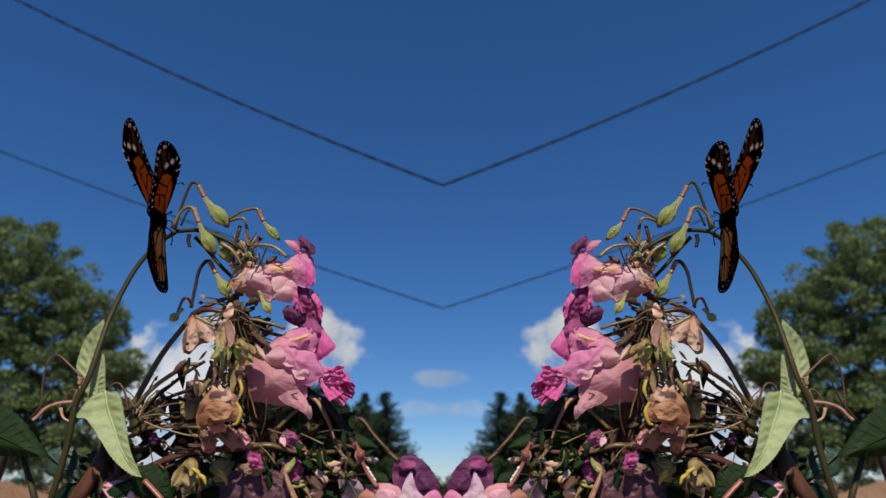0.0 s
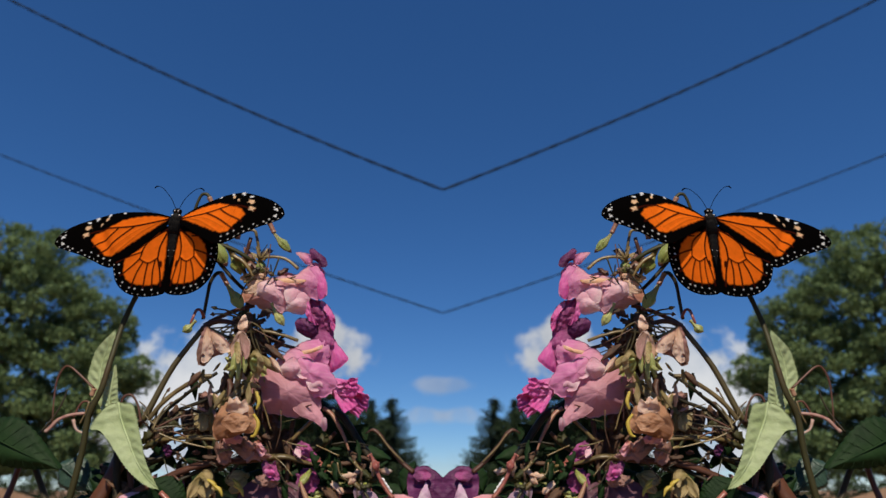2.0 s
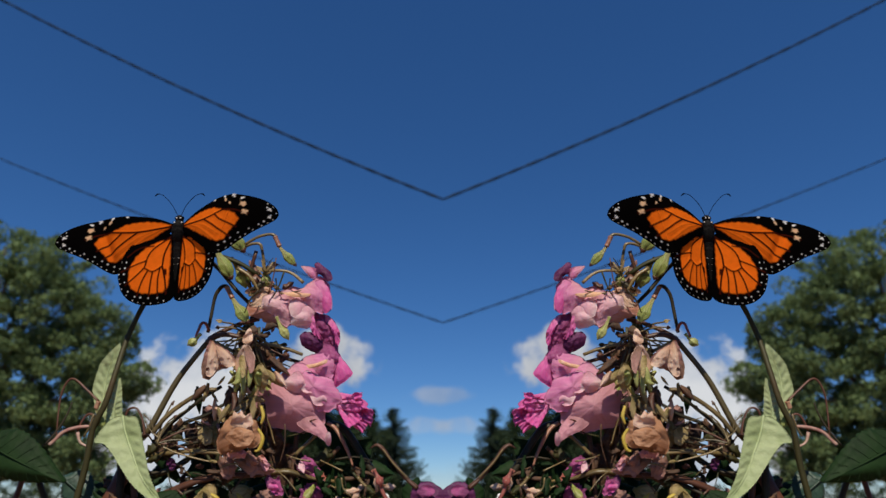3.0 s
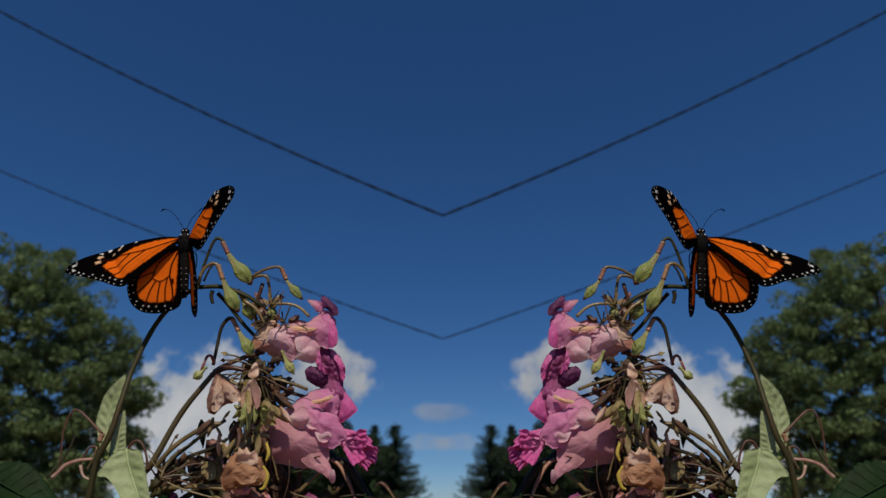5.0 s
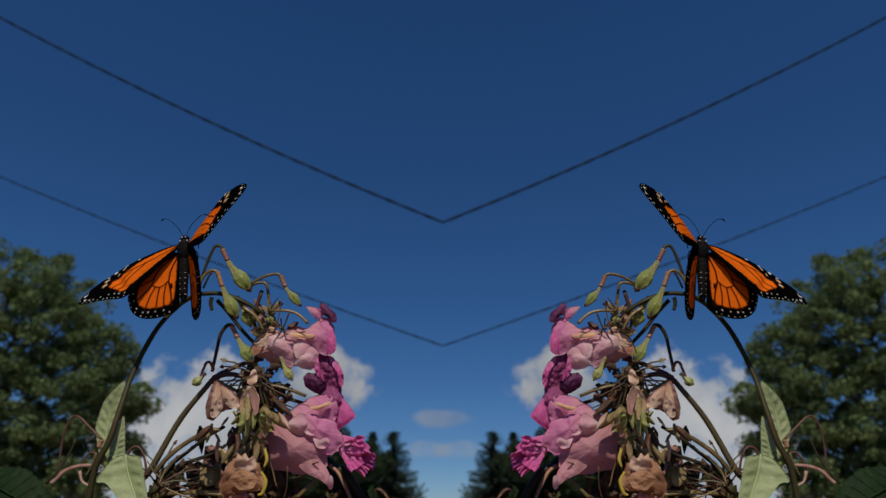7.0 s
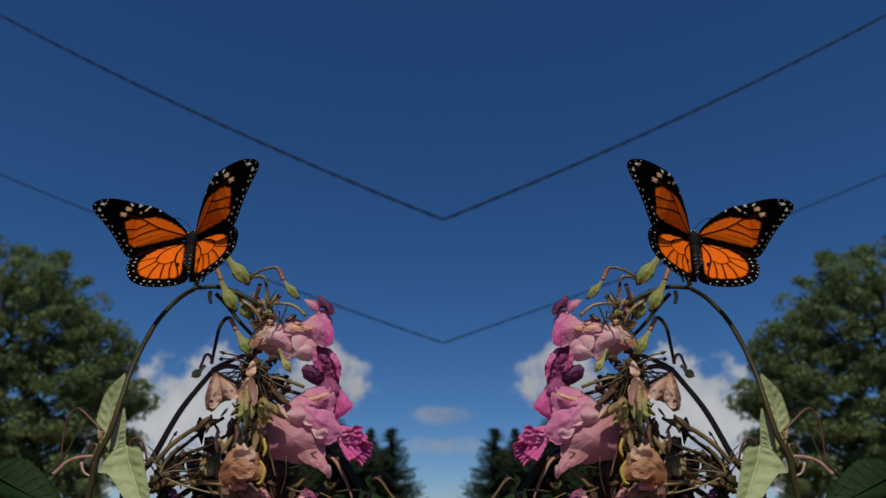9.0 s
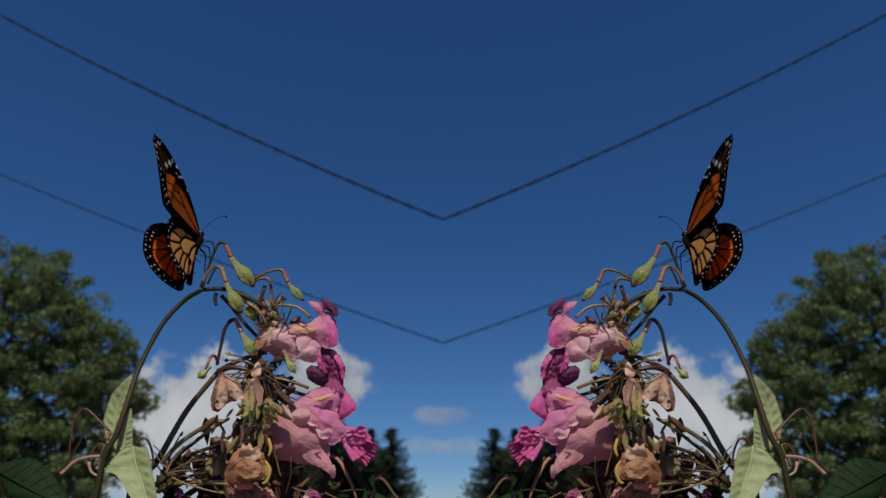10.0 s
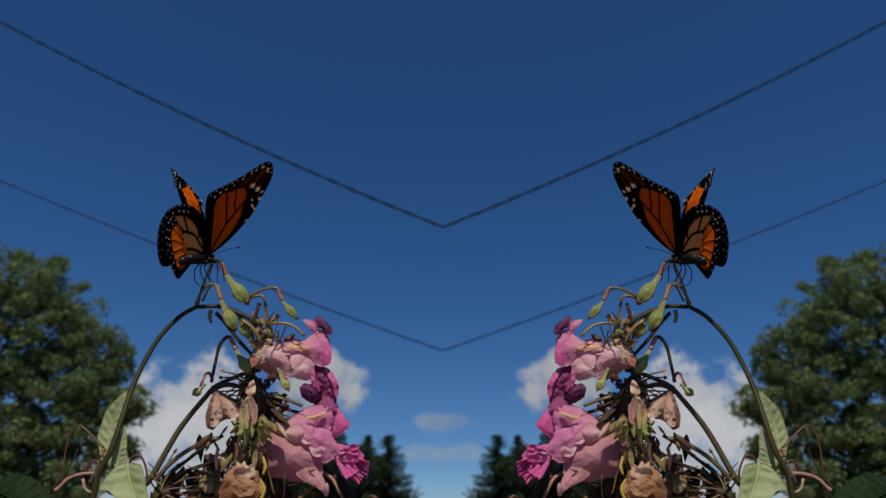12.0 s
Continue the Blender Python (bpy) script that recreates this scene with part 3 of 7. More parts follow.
def lobe(name, outline, d, bulge, m, parent, label="", crumple=0.0, fold=0.0, frill=0.0, seed=0.0, tear=0.0):
    """A soft rounded petal: a closed outline (mm right of and above the line of sight), filled by a skin that swells
    towards the lens, thin and cupped, with creases, lengthwise folds, a frilled rim and, where torn, a ragged crushed one. All in mm."""
    closed = spline([Vector((x, y, 0)) for x, y in outline[-2:] + outline + outline[:2]], 5)[10:-10]
    rim = [(p.x, p.y) for p in closed[:5 * len(outline)]]
    cx, cy = sum(p[0] for p in rim) / len(rim), sum(p[1] for p in rim) / len(rim)
    wide = [1.09 + 0.10 * noise.noise((x * 0.5 + seed, y * 0.5, 1.7)) + 0.05 * noise.noise((x * 1.7, y * 1.7, seed)) + tear * noise.noise((x * 0.9, y * 0.9, seed + 4)) for x, y in rim]
    rim = [(cx + (x - cx) * g, cy + (y - cy) * g) for (x, y), g in zip(rim, wide)]
    ax, ay = cx - outline[0][0], cy - outline[0][1]
    size = math.hypot(ax, ay) + 1e-6
    ax, ay = ax / size, ay / size
    n, rings = len(rim), 12
    verts, faces, coords = [], [], []
    for s in (1, -1):
        for j in range(rings + 1):
            r = (j / rings) ** 0.8
            for k in range(n):
                x, y = cx + (rim[k][0] - cx) * r, cy + (rim[k][1] - cy) * r
                u, v = ((x - cx) * -ay + (y - cy) * ax) / size, 0.5 + ((x - cx) * ax + (y - cy) * ay) / (2 * size)
                h = (1 - r ** 1.7) * bulge * (0.75 if s > 0 else 0.45) + 1.3 * (math.cos(seed * 7) * u + math.sin(seed * 5) * (2 * v - 1))
                w = 1.5 * crumple * (noise.noise((x * 0.24 + seed, y * 0.24, seed * 2.3)) + 0.5 * noise.noise((x * 0.6, y * 0.6 + seed, seed)) + 0.16 * noise.noise((x * 1.7, y * 1.7, seed))) \
                    + fold * math.sin(5.5 * u + 1.2 * math.sin(3 * v + seed) + seed) * min(1, 0.3 + r) \
                    + 2.2 * tear * (noise.noise((x * 0.8, y * 0.8, seed + 9)) - abs(noise.noise((x * 0.55 + seed, y * 0.55, seed)))) \
                    + frill * r ** 3 * math.sin(k * 1.9 + 2 * noise.noise((k * 0.3, seed, 0)))
                verts.append(at(x, y, d - h - w + (0.0 if s > 0 else 0.12)))
                coords.append((u, v, seed))
    half = n * (rings + 1)
    for s in (0, 1):
        for j in range(rings):
            for k in range(n):
                a, b = s * half + j * n + k, s * half + j * n + (k + 1) % n
                q = (a, b, b + n, a + n)
                faces.append(q if s else q[::-1])
    for k in range(n):
        a, b = rings * n + k, rings * n + (k + 1) % n
        faces.append((a, b, half + b, half + a))
    return grain(mesh_ob(name, verts, faces, m, parent, label), coords)


def wilted(plant, c, size, deg, m, seed, label, tall=0.8, name="wilted_flower"):
    """A shrunken flower: a small sac with a few limp folded petals."""
    a, o = fit_angle(deg)
    s = size / 1000
    k = size / 0.25
    body = funnel(name, [c - a * s * 0.5, c - a * s * 0.2 + o * s * 0.04, c + a * s * 0.15 - o * s * 0.03, c + a * s * 0.42], [k * 0.08, k * 0.24 * tall, k * 0.30 * tall, k * 0.16], m, plant, label, 0.8, 0.16, 4, seed)
    rng = random.Random(int(seed * 10))
    for j in range(4):
        z = (j - 1.5) * 0.4
        e = (a * rng.uniform(0.35, 0.62) + o * (0.5 * z + rng.uniform(-0.12, 0.12)) - _fwd * rng.uniform(0.12, 0.3)) * s
        sheet("limp_petal", c - a * s * rng.uniform(0.1, 0.45) + o * s * 0.2 * z - _fwd * s * 0.2, c + e, o - _fwd * rng.uniform(-0.5, 0.9), s * rng.uniform(0.4, 0.66), m, body, "",
              [0.3, 0.8, 1.0, 0.85, 0.3], rng.uniform(-0.1, 0.3), rng.uniform(-0.1, 0.35), 0.10, 2.5, thick=0.1, nu=14, nv=16, seed=seed + j, pleat=0.06, folds=rng.uniform(1.5, 2.6))
    return body


def pod(plant, line, fat, label="ribbed green seed pod with a pink neck", m=None, neck=True):
    """A club-shaped seed pod hanging by a bent pink neck."""
    ob = turned("seed_pod", line, [0.75] + [fat * k for k in (0.22, 0.36, 0.86, 0.70)] + [0.12], m or M_POD, plant, label, 24, 6, 0.14, 0.12)
    if neck:
        a, b = line[0], line[0] + (line[1] - line[0]) * 0.95
        turned("neck", [a + (a - b) * 0.05, a, a.lerp(b, 0.3), a.lerp(b, 0.7), b], [1.0, 1.2, 1.0, 1.05, 1.12], M_NECK, ob, "rosy cream neck", 10, 4)
        tip, near = line[-1], line[-1].lerp(line[-2], 0.3)
        turned("tip", [near, tip.lerp(near, 0.4), tip + (tip - near) * 0.25], [fat * 0.42, fat * 0.3, 0.1], M_REDSTEM, ob, "dry reddish tip", 10, 3)
    return ob


def leaf(plant, base, tip, side, width, m, label, seed, cup=0.12, curl=0.1, shp=(0.12, 0.62, 0.95, 1.0, 0.86, 0.62, 0.34, 0.02)):
    ob = sheet("leaf", base, tip, side, width, m, plant, label, shp, cup, curl, 0.05, 3, 0.09, 16, 60, 0.3, seed)
    base, tip = Vector(base), Vector(tip)
    d = (tip - base)
    s = (Vector(side) - d * Vector(side).dot(d) / d.length_squared).normalized()
    n = s.cross(d.normalized())
    length = d.length

    def lift(u, v, up):
        return base + d * v + s * u * width / 2 + n * (cup * width * (u * u - 0.3) + curl * length * (v * v - 0.2 * v) + up)

    f = -0.0004 if n.dot(_fwd) > 0 else 0.0004
    rib = m if m is M_RIBLEAF else M_SHADELEAF
    line = [lift(0, v, f) for v in np.linspace(0, 0.97, 12)]
    v, fc = sweep(line, [0.0005 * (1 - 0.8 * i / 11) for i in range(12)], 6)
    mesh_ob("midrib", v, fc, rib, ob)
    for k in range(1, 8):
        for z in (1, -1):
            v0 = k / 9
            pts = []
            for q in np.linspace(0, 0.9, 6):
                vv = v0 + 0.13 * q
                hw = float(np.interp(vv, np.linspace(0, 1, len(shp)), shp))
                pts.append(lift(z * q * hw, vv, f * 0.08))
            v, fc = sweep(pts, [0.00015 * (1 - 0.6 * i / 5) for i in range(6)], 4)
            mesh_ob("vein", v, fc, rib, ob)
    return ob


def toothed_leaf(plant, left, mid, right, d0, d1, m, label, seed, teeth=26, gutter=1.2):
    """A leaf lofted between its two edges over its midrib (mm right of and above the line of sight, base to tip), with
    saw teeth, a hollow along the midrib and soft quilting between the side veins."""
    rows, cols = 96, 9
    edge = []
    for pts in (left, mid, right):
        c = spline([Vector((x, y, 0)) for x, y in pts], 10)
        run = np.cumsum([0] + [(c[i + 1] - c[i]).length for i in range(len(c) - 1)])
        q = np.linspace(0, run[-1], rows + 1)
        edge.append(list(zip(np.interp(q, run, [p.x for p in c]), np.interp(q, run, [p.y for p in c]))))
    verts, faces = [], []
    for back in (0, 1):
        for i in range(rows + 1):
            v = i / rows
            for k in range(-cols, cols + 1):
                u = abs(k) / cols
                x0, y0 = edge[1][i]
                x1, y1 = edge[0 if k < 0 else 2][i]
                w = math.hypot(x1 - x0, y1 - y0)
                saw = 1 + (0.22 * ((v * teeth + 0.25 * math.sin(seed + 9 * v)) % 1.0) - 0.11) * u ** 6 * min(1, 6 * v) * (3.0 / (w + 1.5))
                x, y = x0 + (x1 - x0) * u * saw, y0 + (y1 - y0) * u * saw
                quilt = 0.24 * math.sin(2 * math.pi * (v * 9 - 0.9 * u) + (1.5 if k < 0 else 0)) * math.sin(math.pi * min(1, u * 1.05)) * min(1, w / 4)
                h = -gutter * (1 - u) ** 2 * min(1, w / 5) + quilt + 0.5 * noise.noise((x * 0.13 + seed, y * 0.13, seed)) + 0.10 * noise.noise((x * 0.5, y * 0.5, seed))
                verts.append(at(x, y, d0 + (d1 - d0) * v - h + (0.25 if back else 0.0)))
    n = 2 * cols + 1
    half = n * (rows + 1)
    for back in (0, 1):
        for i in range(rows):
            for k in range(n - 1):
                a = back * half + i * n + k
                faces.append((a, a + 1, a + n + 1, a + n) if back else (a, a + n, a + n + 1, a + 1))
    ring = [i * n for i in range(rows + 1)] + [rows * n + k for k in range(1, n)] + [i * n + n - 1 for i in range(rows - 1, -1, -1)] + [k for k in range(n - 2, 0, -1)]
    for a, b in zip(ring, ring[1:] + ring[:1]):
        faces.append((a, b, half + b, half + a))
    ob = mesh_ob("leaf", verts, faces, m, plant, label)
    rib = [verts[i * n + cols] - _fwd * 0.00005 for i in range(0, rows - 3, 4)]
    v, f = sweep(rib, [0.00055 * (1 - 0.75 * i / len(rib)) for i in range(len(rib))], 6)
    mesh_ob("midrib", v, f, M_LEAFVEIN if m is M_LEAF else m, ob)
    return ob


def balsam():
    plant = new("balsam_plant")
    plant.location = BASE
    S = lambda pts, r0, r1, m, name="stalk", label="", per=5: tube(name, pts, r0 / 8, r1 / 8, m, plant, label, 8, per)
    foot = Vector((0, 0, 0))
    rooted = lambda root, top: [root] + [root.lerp(top, k) for k in (0.4, 0.65, 0.82, 0.91, 0.96)] + [top]
    # stems down to the soil
    S(rooted(foot, at(-181.1, -129.9, 8)) + [at(-173.0, -108.8, 3), at(-166.1, -85.5, 0), at(-162.6, -68.6, -2), at(-156.9, -56.8, -3), at(-151.7, -41.8, -1), at(-145.9, -26.6, 4), at(-136.2, -8.8, 8), at(-126.1, 2.3, 10), at(-118.1, 7.8, 6)],
      16, 8, M_STEM, "main_stem", "slender olive-brown arching stem", 8)
    S(rooted(foot + Vector((0.015, 0.01, 0)), at(-172.4, -129.9, 20)) + [at(-161.1, -109.8, 16), at(-149.9, -87.3, 14), at(-142.4, -74.8, 12), at(-137.1, -68.6, 10), at(-124.9, -47.3, 8), at(-111.6, -30.3, 6)],
      26, 9, M_OLIVESTEM, "side_stem", "dark olive thick stem", 8)
    S([at(-166.1, -116.1, 12), at(-158.6, -105.3, 11), at(-148.6, -88.6, 11), at(-142.4, -76.1, 11)], 32, 22, M_REDSTEM, "side_stem", "thick reddish juicy stem")
    S([at(-118.1, 7.8), at(-108.6, 8.3), at(-98.6, 5.3), at(-91.1, 0.8, 2), at(-89.1, -3.5, 8), at(-91.1, -19.8, 14), at(-96.1, -39.8, 14), at(-103.6, -64.8, 14), at(-121.1, -82.3, 12), at(-136.1, -89.8, 12)], 8, 11, M_STEM, "flower_stalk")
    # top of the stem: hooked pod stalks
    S([at(-118.6, 8.3), at(-116.6, 16.5), at(-112.3, 27.8), at(-109.6, 29.5), at(-107.8, 28.0)], 5, 6, M_STEM)
    S([at(-119.8, 9.0, -4), at(-116.6, 15.8, -4), at(-113.1, 18.5, -4), at(-110.3, 18.0, -4)], 6, 6, M_TAN)
    S([at(-116.1, 10.3, 3), at(-113.6, 15.8, 3), at(-112.1, 17.3, 3)], 4, 3, M_DARKSTEM)
    S([at(-94.8, 13.3), at(-89.8, 16.3), at(-84.8, 17.8), at(-82.1, 17.5), at(-81.1, 15.8)], 5, 6, M_TAN)
    S([at(-94.8, 12.3, 5), at(-91.1, 13.5, 5), at(-88.1, 13.3, 5), at(-87.1, 10.3, 5), at(-86.1, 4.0, 5)], 6, 5, M_TAN)
    S([at(-86.1, 1.5), at(-78.6, 1.8), at(-73.6, 0.3), at(-69.1, -3.5)], 5, 6, M_TAN)
    S([at(-111.6, -26.0, 2), at(-109.8, -17.3, 2), at(-108.1, -9.8, 2), at(-105.3, -5.8, 2), at(-102.8, -5.5, 2)], 6, 7, M_DARKSTEM)
    S([at(-109.8, 5.3, 4), at(-104.8, 0.3, 5), at(-98.6, -7.3, 6), at(-91.1, -14.8, 6)], 8, 6, M_DARKSTEM)
    S([at(-112.3, 6.5, 1), at(-112.8, 4.0, 1), at(-112.1, 0.8, 1)], 8, 6, M_DARKSTEM)
    S([at(-89.8, 10.3, 4), at(-93.1, -2.3, 5), at(-91.1, -9.8, 5), at(-89.8, -18.5, 6)], 7, 7, M_REDSTEM)
    S([at(-98.6, 2.8, -2), at(-93.1, -1.0, -2), at(-89.1, -7.3, -1)], 8, 5, M_TAN)
    # the node and its fan of dry stalks
    S([at(-111.6, -30.3, 4), at(-108.1, -27.8, 2), at(-103.6, -26.8, 0), at(-97.3, -27.8, 0)], 11, 8, M_REDSTEM)
    S([at(-111.1, -25.0, 2), at(-112.8, -22.0, -3), at(-114.8, -22.0, -6), at(-116.3, -24.8, -8), at(-117.6, -27.8, -8)], 6, 4, M_ROSE)
    S([at(-109.8, -29.8), at(-104.8, -32.3), at(-99.8, -34.8), at(-96.6, -39.8)], 8, 5, M_TAN)
    S([at(-111.1, -28.8, 4), at(-106.1, -26.0, 4), at(-96.1, -21.8, 6), at(-88.6, -19.8, 6)], 8, 8, M_REDSTEM)
    S([at(-99.8, -33.5, -2), at(-88.6, -31.0, -2), at(-78.6, -32.3, -2), at(-69.8, -35.3, 0)], 6, 6, M_TAN)
    S([at(-96.1, -37.3, 6), at(-86.1, -33.5, 8), at(-76.1, -37.3, 10), at(-66.1, -39.8, 10)], 8, 6, M_SHADEBROWN)
    S([at(-97.3, -29.8, 10), at(-88.6, -37.3, 10), at(-82.3, -44.8, 10), at(-76.1, -49.8, 8)], 14, 8, M_SHADEBROWN)
    S([at(-101.1, -39.8, 12), at(-91.1, -29.8, 12), at(-83.6, -26.0, 12)], 10, 8, M_SHADEBROWN)
    S([at(-92.3, -44.8, 8), at(-86.1, -49.8, 6), at(-83.1, -53.5, 4)], 6, 5, M_TAN)
    S([at(-136.1, -70.3, 4), at(-130.6, -63.6, 3), at(-123.6, -57.8, 2), at(-113.6, -51.8, 0), at(-108.1, -51.0, 0)], 9, 7, M_TAN)
    S([at(-134.9, -71.8, 8), at(-123.6, -62.8, 7), at(-113.6, -54.8, 6), at(-105.6, -49.8, 6)], 7, 6, M_DARKSTEM)
    S([at(-134.1, -74.8, 8), at(-123.6, -66.8, 7), at(-112.3, -62.3, 6), at(-104.8, -57.8, 6)], 7, 6, M_DARKSTEM)
    S([at(-131.6, -78.6, 6), at(-121.1, -75.3, 6), at(-113.6, -73.6, 6), at(-108.6, -70.3, 5)], 6, 6, M_DARKSTEM)
    S([at(-137.4, -80.3, 6), at(-126.1, -78.8, 4), at(-116.1, -78.3, 3), at(-102.3, -79.3, 2)], 8, 8, M_TAN)
    S([at(-142.4, -82.3, 6), at(-139.9, -87.3, 6), at(-131.1, -87.3, 7), at(-121.1, -82.8, 8)], 8, 5, M_DARKSTEM)
    S([at(-151.1, -106.8, 6), at(-136.1, -99.3, 5), at(-113.6, -90.3, 4), at(-91.1, -88.3, 3), at(-76.6, -86.8, 2)], 15, 9, M_REDSTEM)
    S([at(-86.1, -87.3, 1), at(-76.6, -86.8, 1), at(-66.1, -89.8, 4), at(-56.0, -91.1, 6)], 10, 5, M_TAN)
    S([at(-124.9, -97.8, 4), at(-113.6, -92.8, 6), at(-101.1, -89.8, 7)], 8, 6, M_DARKSTEM)
    S([at(-121.1, -89.8, 8), at(-118.6, -97.3, 8), at(-117.1, -107.3, 8), at(-116.1, -117.3, 8)], 10, 10, M_DARKSTEM)
    S([at(-149.6, -82.3, 8), at(-150.6, -97.3, 8), at(-151.1, -114.8, 8)], 14, 14, M_DARKSTEM)
    S([at(-144.9, -89.8, 10), at(-143.6, -102.3, 10), at(-139.9, -114.8, 10)], 12, 12, M_REDSTEM)
    S([at(-132.4, -102.3, -4), at(-128.1, -106.8, -4), at(-121.1, -114.8, -4)], 9, 8, M_ROSE)
    # hooked stalks beside the leaves
    S([at(-178.6, -73.6), at(-177.6, -62.3), at(-176.1, -53.5), at(-173.1, -47.8), at(-169.9, -47.3), at(-164.9, -51.8), at(-159.9, -56.8)], 2.4, 4.55, M_REDSTEM)
    S([at(-181.6, -75.8, 0), at(-179.1, -73.6, 0), at(-175.6, -70.3, 0), at(-170.1, -68.3, 0), at(-164.1, -67.6, 0)], 7, 5, M_BLUSH)
    S([at(-183.6, -76.1), at(-177.4, -68.6), at(-173.6, -62.3), at(-171.6, -57.3)], 3.6, 2.6, M_DARKSTEM)
    S([at(-169.1, -69.8, 3), at(-166.6, -64.8, 3), at(-163.6, -62.3, 3), at(-158.6, -64.8, 3)], 3.6, 3.9, M_REDSTEM)
    S([at(-166.6, -72.3), at(-164.1, -67.8), at(-162.1, -62.3)], 3, 3.25, M_TAN)
    S([at(-169.4, -70.3, -1), at(-168.1, -74.8, -1), at(-163.6, -77.0, -1)], 6, 3, M_BLUSH)
    S([at(-148.6, -64.8, 4), at(-146.6, -60.3, 4), at(-143.1, -59.8, 4), at(-140.6, -64.8, 4), at(-139.6, -72.3, 4)], 4, 4.5, M_REDSTEM)
    S([at(-201.2, -109.8, 8), at(-196.2, -99.8, 8), at(-192.4, -89.8, 8), at(-189.9, -84.8, 8)], 12, 8, M_REDSTEM)
    S([at(-178.6, -122.3, 2), at(-181.6, -107.3, 2), at(-185.2, -94.8, 2), at(-188.7, -84.8, 2)], 13, 9, M_DARKSTEM)
    # lower stalks of the bloom side
    S([at(-59.0, -65.3, 4), at(-55.5, -67.8, 3), at(-52.3, -73.6, 2), at(-49.8, -79.1, 2), at(-48.0, -84.3, 2)], 8, 4, M_NECK)
    S([at(-57.0, -66.8, 4.5), at(-53.5, -69.8, 3.5), at(-50.8, -75.3, 2.5), at(-48.5, -81.1, 2.5)], 5, 4, M_OLIVESTEM)
    S([at(-57.3, -66.1, 6), at(-51.0, -68.6, 6), at(-43.5, -79.8, 6), at(-37.3, -89.8, 6), at(-36.0, -94.8, 6)], 16, 12, M_DARKSTEM)
    S([at(-73.6, -79.8, 4), at(-67.3, -73.6, 3), at(-62.3, -69.3, 2)], 7, 6, M_TAN)
    S([at(-72.3, -69.8, 8), at(-74.3, -84.8, 8), at(-76.1, -102.3, 8), at(-76.6, -114.8, 8)], 9, 8, M_SHADEBROWN)
    turned("stalk", [at(-40.5, -76.6, 2), at(-38.5, -75.3, 2), at(-36.5, -75.1, 2), at(-34.0, -77.3, 2), at(-31.8, -80.6, 2), at(-29.0, -84.1, 2), at(-25.8, -88.1, 2), at(-22.5, -91.3, 2), at(-19.5, -93.8, 2)], [0.3, 0.45, 0.8, 0.95, 0.7, 0.85, 1.0, 1.05, 1.1], M_REDSTEM, plant, "tapering pink and tan stalk with a hooked red end", 10, 4)
    S([at(-34.5, -76.8, 0.8), at(-31.0, -81.8, 0.8), at(-27.0, -86.3, 0.8), at(-24.0, -89.3, 1.2)], 3, 4, M_TAN)
    S([at(-39.8, -86.1), at(-37.0, -89.8), at(-35.5, -94.8), at(-32.3, -101.1), at(-29.0, -105.3)], 6, 8, M_ROSE)
    S([at(-56.0, -89.8, 5), at(-48.5, -89.8, 5), at(-42.3, -87.3, 5), at(-38.0, -88.6, 5)], 8, 6, M_SHADEBROWN)
    S([at(-56.0, -93.6, 4), at(-46.0, -98.6, 4), at(-38.5, -107.3, 4), at(-36.0, -117.3, 4)], 9, 9, M_TAN)
    S([at(-66.1, -99.8, 8), at(-56.0, -102.3, 8), at(-43.5, -102.3, 8), at(-31.0, -109.8, 8)], 12, 10, M_SHADEBROWN)
    S([at(-69.8, -87.3, 9), at(-59.8, -82.3, 9), at(-53.5, -76.1, 9)], 10, 7, M_SHADEBROWN)
    S([at(-62.3, -104.8, 4), at(-58.5, -109.8, 4), at(-56.0, -119.8, 4)], 9, 9, M_TAN)
    S([at(-88.6, -64.8, 10), at(-83.6, -79.8, 10), at(-82.3, -97.3, 10), at(-83.6, -114.8, 10)], 10, 9, M_SHADEBROWN)
    S([at(-109.8, -62.3, 10), at(-109.8, -77.3, 10), at(-108.6, -94.8, 10), at(-108.1, -114.8, 10)], 9, 9, M_SHADEBROWN)
    # pods and buds
    pod(plant, [at(-108.1, 27.8), at(-105.6, 22.8), at(-101.6, 17.3), at(-98.1, 13.3), at(-95.1, 9.8)], 3.9)
    pod(plant, [at(-110.3, 17.8, -4), at(-108.1, 11.5, -4), at(-105.6, 5.8, -4), at(-103.1, 1.5, -4), at(-101.1, -2.3, -4)], 3.5)
    pod(plant, [at(-101.1, 7.3, 2), at(-99.1, 4.0, 2), at(-96.8, 0.3, 2), at(-95.6, -2.8, 2), at(-94.6, -6.3, 2)], 3.9, neck=False)
    pod(plant, [at(-103.1, -5.8, 1), at(-100.6, -11.0, 0), at(-98.1, -15.3, -1), at(-96.1, -18.5, -1), at(-93.6, -21.8, -1)], 3.2)
    pod(plant, [at(-81.6, 16.8), at(-79.6, 12.3), at(-77.1, 9.0), at(-74.8, 6.5), at(-72.3, 4.0)], 2.4, "narrow green and rust bud on a hooked stalk")
    pod(plant, [at(-115.3, -26.5, -8), at(-116.6, -28.0, -8), at(-118.0, -29.3, -8), at(-119.6, -30.6, -8), at(-121.3, -31.6, -8)], 2.2, "small yellow-green bud", M_LIME, False)
    pod(plant, [at(-86.6, 4.0, 2), at(-86.1, 1.5, 2), at(-85.8, -1.0, 2), at(-85.8, -3.5, 2), at(-85.8, -5.8, 2)], 2.6, "spent olive calyx", M_POD, False)
    pod(plant, [at(-81.6, -18.5, -4), at(-80.6, -21.0, -4), at(-79.1, -24.3, -4), at(-77.6, -26.5, -4), at(-76.1, -28.8, -4)], 2.4, "small lime green bud", M_LIME, False)
